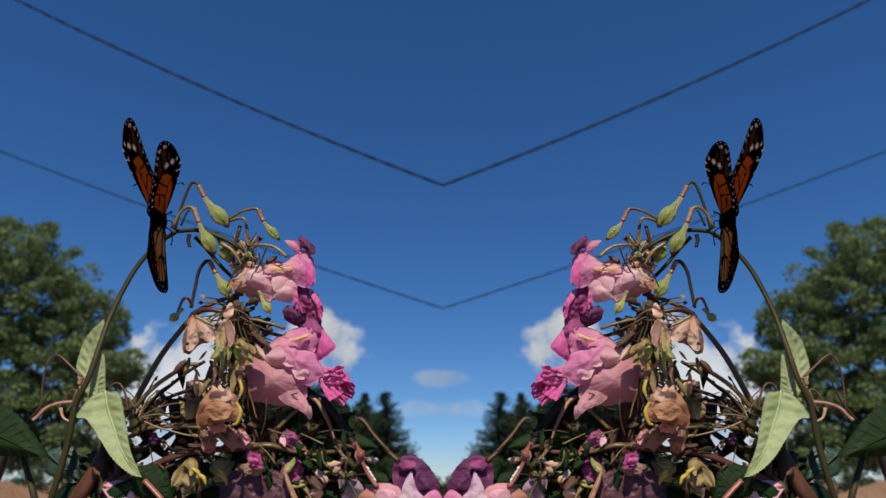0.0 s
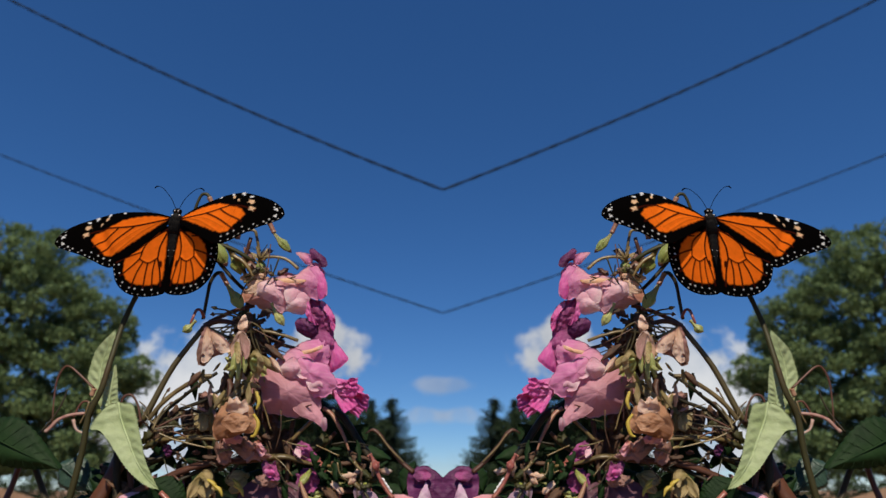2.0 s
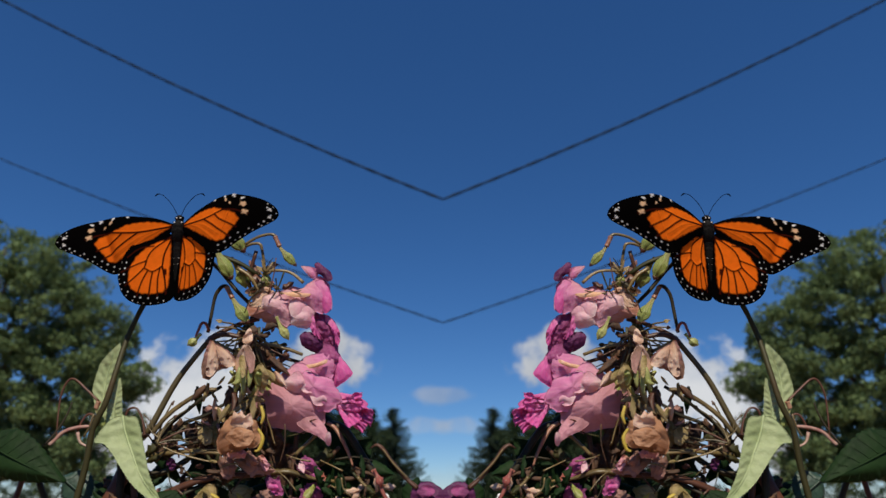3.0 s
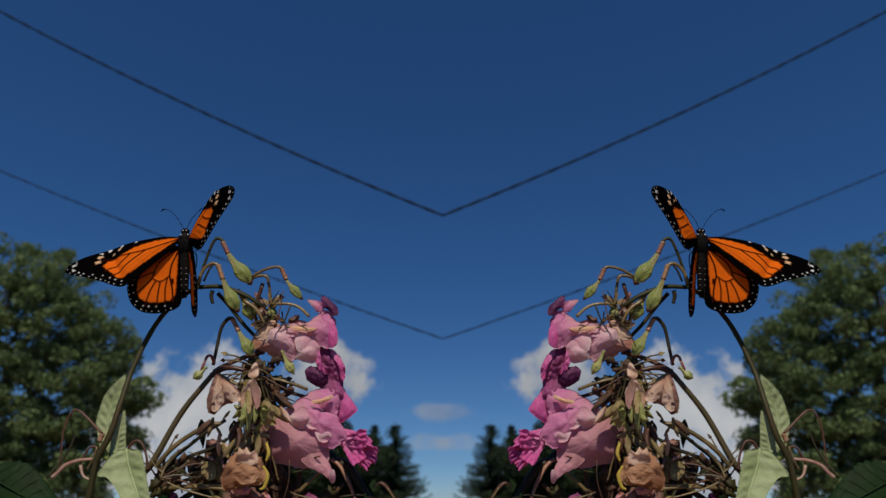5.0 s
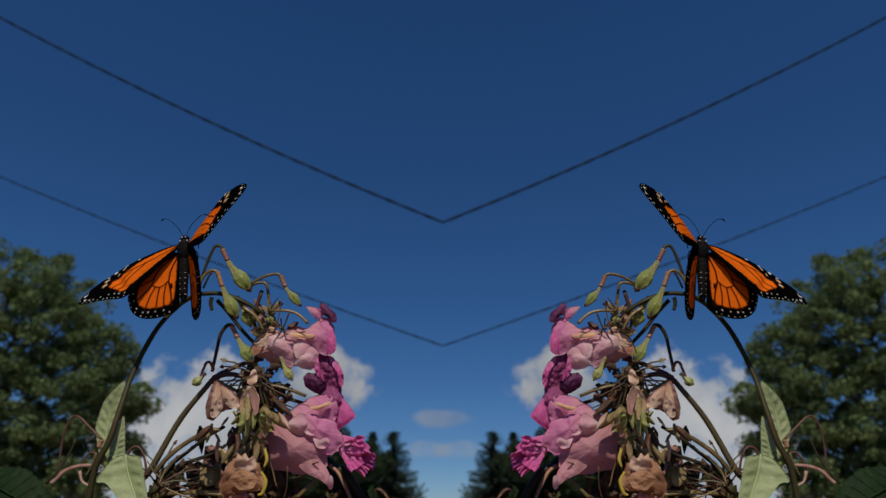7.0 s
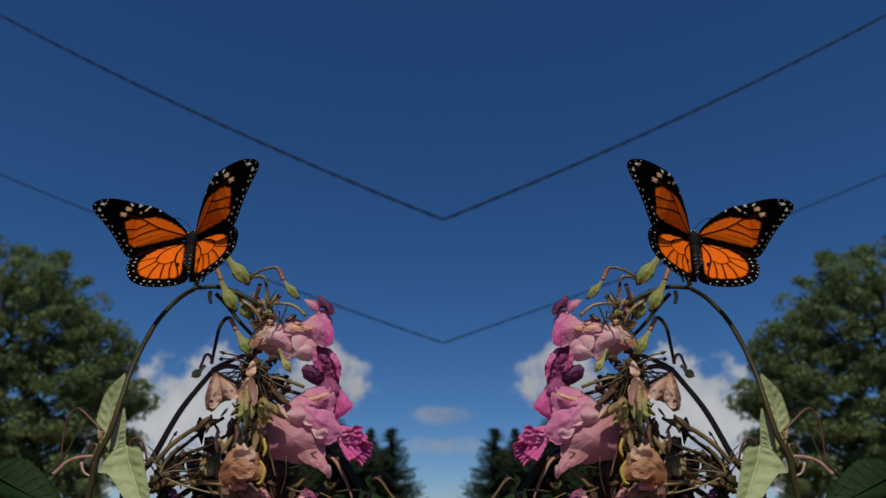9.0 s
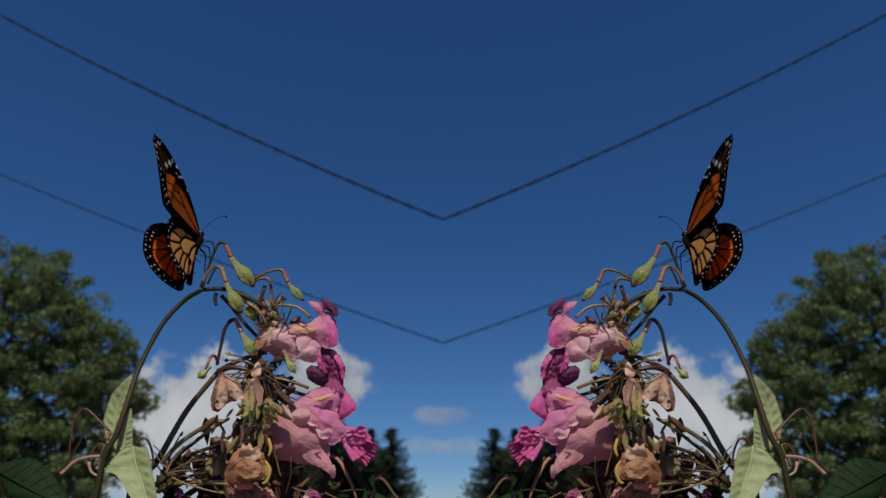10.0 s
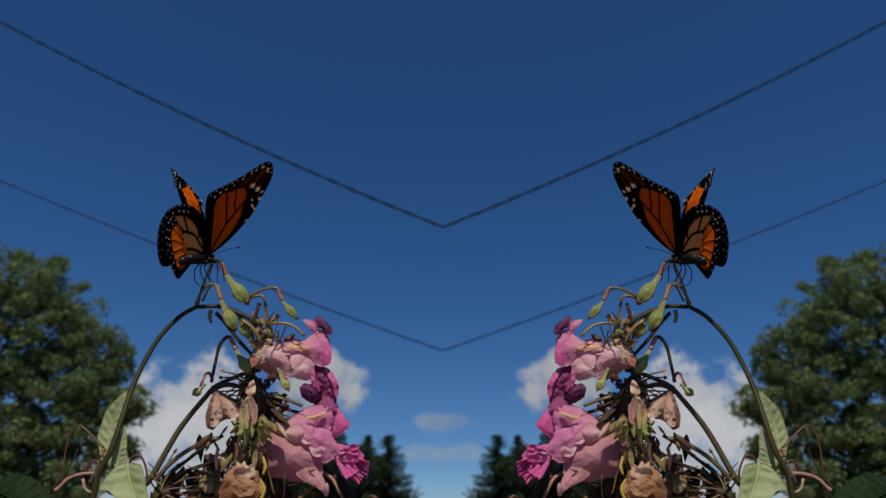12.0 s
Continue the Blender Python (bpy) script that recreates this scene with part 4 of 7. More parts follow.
    pod(plant, [at(-159.9, -56.8), at(-161.1, -59.8), at(-159.6, -63.6), at(-158.6, -66.3), at(-157.4, -68.6)], 1.8)
    for p, q in ((at(-86.1, 1.0), at(-90.1, 3.3)), (at(-86.1, 1.0), at(-88.1, 6.3)), (at(-85.8, 1.0), at(-83.1, 5.8)), (at(-85.8, 0.3), at(-82.1, 3.3)), (at(-97.3, 2.3), at(-91.6, -7.3)),
                 (at(-93.6, -9.3), at(-88.1, -7.3)), (at(-94.8, 10.8), at(-96.6, 12.8))):
        sheet("sepal", p, q, _up + _fwd, 0.0022, M_TAN, plant, "", [0.5, 1, 0.9, 0.5, 0.05], 0.2, 0.1, 0.1, nu=4, nv=6)
    # lime bracts hanging amid the wilted flowers
    for a, b, w in ((at(-99.1, -40.8, -21), at(-102.1, -51.8, -22), 0.0036), (at(-98.1, -41.3, -22), at(-98.8, -53.3, -22), 0.0030), (at(-99.6, -46.3, -23), at(-103.1, -48.3, -23), 0.0022),
                    (at(-95.1, -42.3, -21), at(-95.6, -49.8, -21), 0.0028)):
        sheet("bract", a, b, _right - _fwd * 0.5, w, M_LIME, plant, "", [0.5, 0.9, 1, 0.6, 0.05], 0.35, 0.1, 0.1, nu=6, nv=10)
    # the upper open flower
    f = lobe("flower", [(-93.1, -14.8), (-91.6, -12.3), (-86.1, -9.8), (-78.6, -7.5), (-73.6, -6), (-70.3, -7.3), (-69.1, -10.3), (-73.1, -12.3), (-75.1, -15.3), (-73.6, -19), (-78.1, -23.8), (-82.3, -22.3), (-88.6, -18.8), (-92.3, -17.8)], 3, 5, M_PEACHPINK, plant, "pale pink balsam flower with a magenta hood", crumple=0.9, fold=0.5, seed=0.6)
    lobe("petal", [(-87.1, -10.3), (-80.6, -8), (-74.6, -7.3), (-73.6, -10.8), (-76.1, -14.8), (-74.6, -19.3), (-77.6, -22.3), (-80.6, -18.8), (-84.6, -16.3), (-87.6, -13.8)], -1, 2.5, M_PALELIT, f, crumple=0.6, fold=0.45, seed=1.9)
    lobe("petal", [(-71.6, -7.3), (-67.3, -4.8), (-64.1, -2), (-61, -1.3), (-58.3, -4.8), (-57, -9.8), (-57, -13.8), (-59.8, -16.5), (-63.6, -15.8), (-67.3, -13), (-70.1, -10.5)], -1, 4, M_PINK, f, crumple=0.4, fold=0.4, seed=2.3)
    lobe("petal", [(-64.1, -3.5), (-61, -2.3), (-58.5, -5.3), (-57.3, -9.8), (-57.3, -13.5), (-59.8, -16.3), (-61, -12.3), (-62, -7.8)], -3, 1.5, M_MAGENTA, f, crumple=0.4, fold=0.3, seed=2.9)
    lobe("inner_lobe", [(-75.8, -14.3), (-74.6, -11.3), (-72.1, -9.5), (-69.3, -11), (-68.3, -14), (-69.6, -16.8), (-72.1, -18.8), (-74.8, -17.5)], -3, 2.4, M_PALELIT, f, "pale rounded lobe, highlight put into its colour", crumple=0.1, seed=3.3)
    lobe("petal", [(-74.1, -18.3), (-71.1, -16), (-68.1, -14), (-65.1, -15.8), (-65.3, -19.3), (-67.1, -23), (-70.8, -23), (-74.6, -21.3)], -3, 3, M_PALELIT, f, crumple=0.4, fold=0.3, seed=3.7)
    lobe("hood_tip", [(-64.1, 4.5), (-62.3, 5.5), (-59.8, 3.5), (-57.3, 1.5), (-56.8, -1.5), (-58.8, -2.3), (-61, 0), (-63.3, 1.3)], -2, 2.5, M_PURPLE, f, "dark purple folded tip", crumple=0.5, frill=0.3, seed=4.1)
    lobe("petal", [(-69.8, 3.5), (-66.1, 3.5), (-63.3, 2.5), (-63.1, -0.3), (-65.6, -1.3), (-67.8, 1)], -1, 1, M_PINK, f, crumple=0.4, fold=0.5, seed=4.4)
    lobe("throat", [(-78.1, -8), (-74.1, -7.5), (-70.1, -8), (-66.3, -8.3), (-68.6, -9.5), (-72.1, -9.8), (-76.1, -9)], -5, 0.8, M_YELLOWPINK, f, "orange-yellow flush of the throat", crumple=0.2, seed=4.9)
    # the dark flower turned away
    f = lobe("flower", [(-66.3, -15.3), (-62.3, -17.5), (-58.5, -18.3), (-55.8, -20.8), (-53.8, -24.8), (-54, -28.8), (-56, -31.3), (-59.8, -30), (-63.6, -27), (-65.6, -23.8), (-66.6, -19.8)], 3, 4, M_PURPLEPINK, plant, "dark magenta crumpled flower seen from behind", crumple=1.28, frill=0.8, seed=5.1)
    lobe("petal", [(-59, -18), (-56, -20.3), (-53.5, -24.8), (-53.5, -29.3), (-55, -30.3), (-56, -26), (-57.8, -22.3), (-59.5, -19.8)], -1, 1.6, M_MAGENTA, f, crumple=0.96, frill=1.12, seed=5.4)
    lobe("petal", [(-67.1, -15.5), (-65.1, -16.8), (-64.3, -20.3), (-63.3, -24.8), (-61, -27.8), (-63.3, -27.3), (-65.8, -24.8), (-66.8, -20.3)], -2, 1.6, M_MAGENTA, f, crumple=0.8, frill=0.96, seed=5.8)
    lobe("petal", [(-70.8, -27.8), (-69.1, -25.5), (-65.1, -25.8), (-62, -27.5), (-61, -31), (-63.6, -34), (-66.8, -33), (-69.8, -30.8)], 0, 3.5, M_PURPLE, f, crumple=0.64, seed=6.2)
    lobe("petal", [(-64.1, -33.8), (-59.8, -29.3), (-55.5, -29.3), (-54, -33.5), (-54.5, -37.8), (-56.5, -42.8), (-58.8, -41.3), (-60.3, -37.8), (-62.8, -36.8)], 1, 2.5, M_PURPLEPINK, f, crumple=0.8, fold=0.4, seed=6.6)
    # the large lower flower
    f = lobe("flower", [(-89.6, -57.3), (-89.1, -52.8), (-85.3, -48.8), (-80.6, -47.0), (-76.1, -47.5), (-71.1, -49.8), (-66.1, -52.8), (-62.0, -56.8), (-61.0, -62.8), (-64.6, -67.3), (-70.6, -68.8), (-78.1, -67.8), (-84.3, -66.3), (-88.1, -63.1)], 1, 9, M_SALMONSHADE, plant, "large pink balsam flower with a round sac", crumple=0.45, fold=0.35, seed=6.3)
    lobe("petal", [(-79.6, -46.8), (-76.1, -42.5), (-71.6, -39.8), (-66.1, -41.3), (-63.1, -44.5), (-58.3, -45.8), (-55.5, -49.8), (-54.3, -55.3), (-58, -59), (-63.3, -59.8), (-68.3, -55.8), (-73.1, -51.3), (-77.1, -50)], -2, 5, M_PINK, f, crumple=0.5, fold=0.3, seed=7.4)
    lobe("petal", [(-73.1, -40.8), (-69.8, -37.8), (-65.6, -35.8), (-59.8, -34.8), (-56.8, -37.3), (-56.5, -41.8), (-58.3, -46.3), (-63.6, -45.3), (-69.1, -43.3)], 0, 3, M_PINK, f, crumple=0.4, fold=0.4, seed=7.8)
    lobe("petal", [(-57, -33.3), (-54.5, -34), (-51.8, -37.8), (-48, -43.3), (-50.5, -46.3), (-54.3, -48.8), (-56.8, -49.8), (-57, -42.8)], 2, 2, M_MAGENTA, f, crumple=0.4, fold=0.5, seed=8.1)
    # pale lobes that stand for the petal's bright highlights, put in as colour
    lobe("inner_lobe", [(-71.8, -46.8), (-70.3, -43.8), (-67.1, -42.8), (-63.8, -44.3), (-62.8, -47.8), (-65.1, -51), (-68.3, -52), (-71.1, -50)], -4, 1.0, M_PALELIT, f, "pale rounded lobe, highlight put into its colour", crumple=0.4, fold=0.4, seed=8.4)
    lobe("inner_lobe", [(-66.8, -53.5), (-64.3, -51.8), (-60.8, -52.5), (-59.8, -55.3), (-62, -57.5), (-65.3, -56.8)], -4, 0.8, M_PALELIT, f, "pale rounded lobe, highlight put into its colour", crumple=0.4, fold=0.4, seed=8.7)
    lobe("petal", [(-78.6, -47.8), (-75.1, -44.3), (-71.6, -43.3), (-69.8, -47.3), (-71.1, -51.3), (-74.1, -51.8), (-77.1, -50.3)], -5, 3, M_PALELIT, f, crumple=0.3, fold=0.3, seed=9.0)
    lobe("petal", [(-72.1, -61.8), (-68.6, -60.3), (-65.1, -61.3), (-62.0, -64.8), (-59.8, -68.8), (-58.5, -72.6), (-59.0, -74.6), (-60.8, -73.1), (-64.1, -70.8), (-68.6, -68.8), (-71.6, -66.3)], -2.5, 1.2, M_SALMONSHADE, f, crumple=0.5, fold=0.3, seed=9.3)
    lobe("throat", [(-68.1, -39.8), (-64.1, -39), (-59.5, -37.3), (-60, -39), (-63.6, -40.5), (-67.1, -41)], -5, 0.8, M_YELLOWPINK, f, "orange-yellow flush of the throat", crumple=0.2, seed=9.6)
    lobe("drooping_tip", [(-60.3, -70.3), (-58.8, -69.6), (-58, -72.3), (-58.5, -75.1), (-59.8, -75.1), (-60.5, -72.8)], -5, 1.2, M_PALELIT, f, "white petal tip", seed=9.9)
    # its crumpled lower lip
    f = funnel("frilled_petal", [at(-57.0, -52.8, 3), at(-53.0, -55.8, 2), at(-48.5, -58.8, 1), at(-44.5, -61.8, 1)], [6, 15, 22, 22], M_MAGENTA, plant, "bright magenta frilled petal", 0.5, 0.2, 6, 2.2)
    for k, (q, w) in enumerate(((at(-43.0, -55.8, -4), 34), (at(-38.5, -61.3, -3), 36), (at(-41.5, -66.3, -2), 34), (at(-47.5, -66.3, -4), 30), (at(-46.5, -55.3, -3), 26))):
        petal(f, at(-53.0, -56.8, -2), q, w, M_MAGENTA, (-0.2, 0.25)[k % 2], 0.25, 0.26, (0.5, -0.4, 0.2)[k % 3], 9.0 + k * 1.7,
              [0.5, 0.8, 0.95, 1.0, 0.9], "frill", "", 5.0, 0.07, 3.5)
    wilted(plant, at(-87.1, -9.8, 3), 11, 200, M_CREAM, 2.2, "peach withered sac", 0.9)
    # the purple flower at the middle and the pale one under it
    f = lobe("flower", [(-21.3, -102.8), (-21.0, -95.8), (-18.5, -92.6), (-14.5, -91.8), (-10.5, -93.3), (-6.5, -96.8), (-4.0, -101.1), (-2.5, -105.3), (-2.0, -111.8), (-11.0, -114.3), (-19.8, -112.8)], 3, 4, M_PURPLE, plant, "purple balsam flower with a white throat", crumple=0.7, fold=0.6, seed=10.1)
    lobe("petal", [(-19.3, -95.8), (-17.5, -93.3), (-14.3, -92.8), (-12.0, -94.8), (-14.0, -97.1), (-17.5, -97.8)], -1.5, 1, M_PURPLEPINK, f, crumple=0.6, fold=0.5, seed=10.5)
    lobe("inner_petal", [(-19.3, -112.8), (-18.0, -107.8), (-16.3, -102.8), (-14.0, -99.1), (-13.0, -102.3), (-11.5, -106.8), (-8.5, -110.3), (-7.0, -114.8), (-13.5, -116.8)], -2.5, 1.8, M_WHITEPETAL, f, "white inner petal", crumple=0.6, fold=0.6, seed=11)
    lobe("petal", [(-9.0, -112.3), (-6.5, -108.3), (-3.5, -106.8), (-0.8, -109.8), (0.0, -114.8), (-7.0, -116.8)], -2, 2, M_PINK, f, crumple=0.6, fold=0.5, seed=11.2)
    f = lobe("flower", [(-36.0, -110.3), (-33.0, -106.3), (-28.0, -104.1), (-23.5, -104.3), (-20.0, -106.3), (-17.0, -110.8), (-15.5, -116.3), (-23.5, -121.1), (-32.3, -119.3)], 2, 6, M_PEACHPINK, plant, "pale pink balsam flower low on the stem", crumple=0.6, fold=0.4, seed=11.4)
    lobe("petal", [(-30.5, -109.8), (-26.5, -106.8), (-22.5, -106.8), (-20.0, -110.8), (-22.0, -115.3), (-28.0, -114.8)], -3, 2.5, M_PALELIT, f, crumple=0.5, fold=0.5, seed=11.8)
    # faded ones
    f = lobe("wilted_flower", [(-114.4, -45.2), (-115.0, -40.0), (-113.6, -34.8), (-111.3, -30.1), (-107.3, -31.9), (-103.4, -34.8), (-101.1, -39.1), (-104.4, -41.2), (-107.3, -41.7), (-110.2, -44.1), (-112.5, -46.4)], -15, 2.5, M_DUSTY, plant, "shrivelled pink and cream flower", crumple=0.9, fold=0.8, seed=3)
    lobe("limp_petal", [(-111.0, -30.1), (-108.6, -32.5), (-107.8, -37.1), (-109.0, -41.7), (-111.9, -44.6), (-113.6, -43.5), (-113.1, -37.7), (-112.5, -33.6)], -18, 1, M_CREAM, f, crumple=0.7, fold=0.7, seed=3.2)
    lobe("limp_petal", [(-109.6, -31.3), (-106.1, -33.0), (-102.6, -36.5), (-101.1, -39.4), (-103.8, -40.6), (-106.7, -39.4), (-108.4, -35.9)], -18.5, 0.9, M_CREAM, f, crumple=0.7, fold=0.7, seed=3.6)
    lobe("mouth", [(-114.4, -43.5), (-113.3, -41.2), (-112.1, -42.9), (-113.3, -45.5), (-114.4, -46.0)], -18.2, 0.3, M_DUSTY, f, "dull red edge", crumple=0.6, fold=0.4, seed=3.7, tear=0.2)
    f = lobe("wilted_flower", [(-99.6, -44.1), (-100.4, -38.8), (-98.6, -33.6), (-95.5, -31.3), (-93.2, -34.2), (-92.3, -39.1), (-94.0, -43.1), (-96.7, -46.0)], -17, 2, M_CREAM, plant, "shrivelled cream and pink flower", crumple=0.7, fold=1.0, seed=3.8, tear=0.08)
    lobe("limp_petal", [(-96.7, -33.0), (-94.9, -31.9), (-92.8, -35.4), (-92.6, -40.0), (-94.6, -42.9), (-95.7, -38.8)], -20, 0.8, M_DUSTY, f, crumple=0.5, fold=0.6, seed=4.1)
    lobe("limp_petal", [(-99.2, -38.8), (-97.8, -34.2), (-96.7, -37.1), (-97.2, -43.5), (-98.6, -44.6)], -20, 0.7, M_OLIVEPETAL, f, crumple=0.5, fold=0.4, seed=4.0)
    f = lobe("wilted_flower", [(-93.3, -45.3), (-91.3, -41), (-88.6, -40), (-86.3, -44.8), (-87.6, -49.8), (-89.1, -51.8), (-91.6, -49)], -17, 3, M_OLIVEPETAL, plant, "shrivelled olive-pink flower", crumple=0.6, fold=0.6, seed=4.4)
    lobe("limp_petal", [(-92.6, -45.3), (-90.8, -41.8), (-89.3, -43.8), (-89.8, -48.3), (-91.6, -48.8)], -20, 1.2, M_LIME, f, crumple=0.4, fold=0.4, seed=4.6)
    lobe("wilted_flower", [(-97.1, -29.8), (-96.1, -26.3), (-94.1, -24.0), (-92.8, -26.3), (-93.3, -29.3), (-95.1, -30.8)], -14, 0.8, M_CREAM, plant, "small pale withered petal", crumple=0.6, fold=0.8, seed=4.9)
    f = lobe("wilted_flower", [(-108.6, -76.8), (-107.3, -69.3), (-103.8, -64.1), (-99.8, -61.8), (-95.8, -63.1), (-92.8, -65.1), (-91.1, -68.8), (-90.6, -72.6), (-92.8, -75.8), (-97.1, -76.6), (-103.1, -78.1), (-106.8, -78.6)], -16, 7, M_PEACH, plant, "large crumpled peach-brown flower", crumple=0.9, fold=0.8, tear=0.04, seed=5.2)
    lobe("limp_petal", [(-103.1, -66.3), (-101.8, -60.5), (-100.1, -62.8), (-98.8, -60.3), (-97.1, -62.3), (-95.1, -61.3), (-94.1, -65.6), (-97.3, -67.8), (-100.6, -67.8)], -22, 1.5, M_CREAM, f, crumple=0.7, fold=0.6, seed=5.5)
    lobe("limp_petal", [(-105.6, -71.8), (-102.1, -67.8), (-97.1, -67.8), (-93.6, -70.3), (-95.6, -74.3), (-101.1, -75.3)], -23, 2, M_PEACH, f, crumple=0.7, tear=0.05, fold=0.4, seed=5.9)
    # dark crumpled sheets added behind the faded flowers to fill the shadowed hollows
    lobe("dry_leaf", [(-98.6, -28.8), (-92.6, -25.8), (-87.6, -29.8), (-85.1, -38.8), (-87.6, -47.8), (-92.6, -50.8), (-95.1, -43.5), (-96.6, -36.8)], 13, 2, M_SHADEBROWN, plant, "dark crumpled sheet filling shaded gaps", crumple=1.6, frill=0.9, tear=0.35, fold=0.6, seed=20.0)
    lobe("dry_leaf", [(-113.6, -62.3), (-108.1, -58.8), (-104.6, -62.3), (-108.1, -70.8), (-107.1, -78.8), (-112.6, -79.3), (-115.6, -71.8)], 12, 3, M_SHADEBROWN, plant, "dark crumpled sheet filling shaded gaps", crumple=1.6, frill=0.9, tear=0.35, fold=0.6, seed=21.0)
    lobe("dry_leaf", [(-86.6, -62.3), (-82.1, -60.8), (-78.6, -66.3), (-79.1, -75.8), (-83.6, -80.8), (-87.1, -74.3)], 13, 3, M_SHADEBROWN, plant, "dark crumpled sheet filling shaded gaps", crumple=1.6, frill=0.9, tear=0.35, fold=0.6, seed=22.0)
    lobe("dry_leaf", [(-121.1, -69.8), (-115.6, -65.8), (-112.1, -70.8), (-116.6, -78.8), (-120.1, -76.8)], 14, 3, M_SHADEBROWN, plant, "dark crumpled sheet filling shaded gaps", crumple=1.6, frill=0.9, tear=0.35, fold=0.6, seed=23.0)
    lobe("dry_leaf", [(-78.6, -75.3), (-71.1, -77.8), (-66.1, -87.3), (-71.6, -92.8), (-80.6, -89.8), (-83.1, -81.8)], 15, 3, M_SHADEBROWN, plant, "dark crumpled sheet filling shaded gaps", crumple=1.6, frill=0.9, tear=0.35, fold=0.6, seed=24.0)
    f = lobe("wilted_flower", [(-108.1, -82.8), (-105.6, -79.3), (-102.1, -80.3), (-100.1, -84.8), (-101.6, -89.1), (-105.1, -89.8), (-107.1, -86.8)], -2, 1.5, M_DUSTY, plant, "crumpled dusty pink flower", crumple=1, fold=0.6, seed=6.1, tear=0.45)
    lobe("limp_petal", [(-104.6, -77.8), (-101.6, -76.3), (-98.1, -76.8), (-95.6, -78.6), (-96.6, -80.8), (-100.1, -80.8), (-102.6, -80.3)], -6, 1, M_PEACHPINK, f, "pale pink ragged petal", crumple=1, fold=0.6, seed=6.4, tear=0.5)
    f = lobe("wilted_flower", [(-99.1, -82.8), (-96.1, -79.8), (-92.1, -81.3), (-88.6, -82.8), (-84.6, -85.8), (-86.1, -88.6), (-91.6, -88.3), (-96.1, -88.3)], -3, 1.5, M_DUSTY, plant, "crumpled dusty pink flower", crumple=1, fold=0.8, seed=6.7, tear=0.45)
    lobe("limp_petal", [(-96.1, -79.3), (-93.1, -78.8), (-91.1, -82.3), (-92.1, -84.8), (-95.1, -83.3)], -6, 1, M_DUSTY, f, crumple=1, fold=0.8, seed=6.9, tear=0.5)
    lobe("limp_petal", [(-91.1, -81.3), (-88.8, -79.8), (-86.8, -81.8), (-85.3, -84.8), (-88.1, -85.8)], -6, 0.8, M_PEACHPINK, f, "pale pink ragged petal", crumple=0.8, fold=0.8, seed=7, tear=0.45)
    f = lobe("wilted_flower", [(-98.1, -112.3), (-96.6, -103.8), (-93.1, -99.3), (-87.1, -97.8), (-81.1, -100.3), (-79.1, -106.8), (-79.6, -114.8), (-88.6, -117.8)], 3, 4, M_MAUVESHADE, plant, "mauve drooping flower, darkened for shade", crumple=0.8, fold=0.7, seed=7.1)
    lobe("limp_petal", [(-91.1, -97.8), (-87.1, -94.8), (-83.1, -95.8), (-80.6, -98.8), (-83.6, -100.3), (-87.6, -99.3)], -3, 1, M_DUSTY, f, crumple=1, fold=0.6, frill=0.4, seed=7.3, tear=0.4)
    f = lobe("wilted_flower", [(-80.6, -116.1), (-81.6, -106.3), (-79.1, -101.3), (-74.6, -98.8), (-70.1, -100.8), (-68.6, -107.3), (-69.6, -116.1), (-75.1, -117.8)], 4, 3, M_MAUVESHADE, plant, "mauve drooping flower, darkened for shade", crumple=0.8, fold=0.7, seed=7.5)
    f = lobe("flower", [(-86.8, -90.6), (-85.1, -88.8), (-83.6, -90.6), (-81.3, -89.6), (-80.6, -93.3), (-79.3, -96.1), (-82.1, -97.1), (-84.6, -95.3), (-86.6, -93.6)], -4, 1.6, M_PURPLEPINK, plant, "small bright magenta flower in the tangle", crumple=1, fold=0.6, tear=0.3, seed=7.8)
    lobe("petal", [(-86.1, -92.8), (-83.6, -91.3), (-82.1, -93.8), (-83.6, -95.8), (-85.6, -94.8)], -6.5, 0.8, M_MAGENTA, f, crumple=0.8, fold=0.6, seed=8)
    f = lobe("flower", [(-72.6, -85.6), (-71.3, -82.1), (-69.3, -80.3), (-66.3, -81.6), (-63.8, -84.1), (-62.8, -87.3), (-66.1, -88.3), (-69.8, -87.6)], 4, 2, M_PURPLEPINK, plant, "small magenta flower in shade", crumple=0.8, fold=0.6, tear=0.3, seed=8.3)
    lobe("petal", [(-72.3, -85.3), (-71.3, -82.1), (-69.6, -84.1), (-70.1, -87.3)], 1.5, 0.7, M_PALELIT, f, "pale petal edge", crumple=0.5, fold=0.4, seed=8.4)
    f = lobe("flower", [(-71.3, -99.8), (-70.8, -95.1), (-68.1, -92.8), (-64.1, -93.3), (-62.0, -96.3), (-62.8, -100.3), (-66.1, -102.8), (-69.1, -102.3)], 5, 2.4, M_PURPLEPINK, plant, "small magenta flower in shade", crumple=0.9, fold=0.8, tear=0.3, seed=8.6)
    f = lobe("wilted_flower", [(-126.1, -99.3), (-123.6, -95.3), (-121.1, -97.8), (-121.6, -102.3), (-124.6, -103.8)], 8, 2, M_PURPLEPINK, plant, "small magenta flower in shade", crumple=0.8, fold=0.6, seed=8.8)
    turned("stalk", [at(-70.3, -97.8, -1), at(-69.3, -101.3, -1), at(-67.6, -105.8, -1), at(-65.1, -111.8, -1)], [0.5, 1.0, 1.2, 1.3], M_NECK, plant, "tattered cream-pink stalk", 10, 4)
    f = lobe("wilted_flower", [(-60.3, -109.8), (-58.5, -106.8), (-55.5, -105.8), (-53.5, -108.3), (-56.0, -111.3)], 3, 1.5, M_CREAM, plant, "small pale withered flower", crumple=0.8, fold=0.6, seed=9.1)
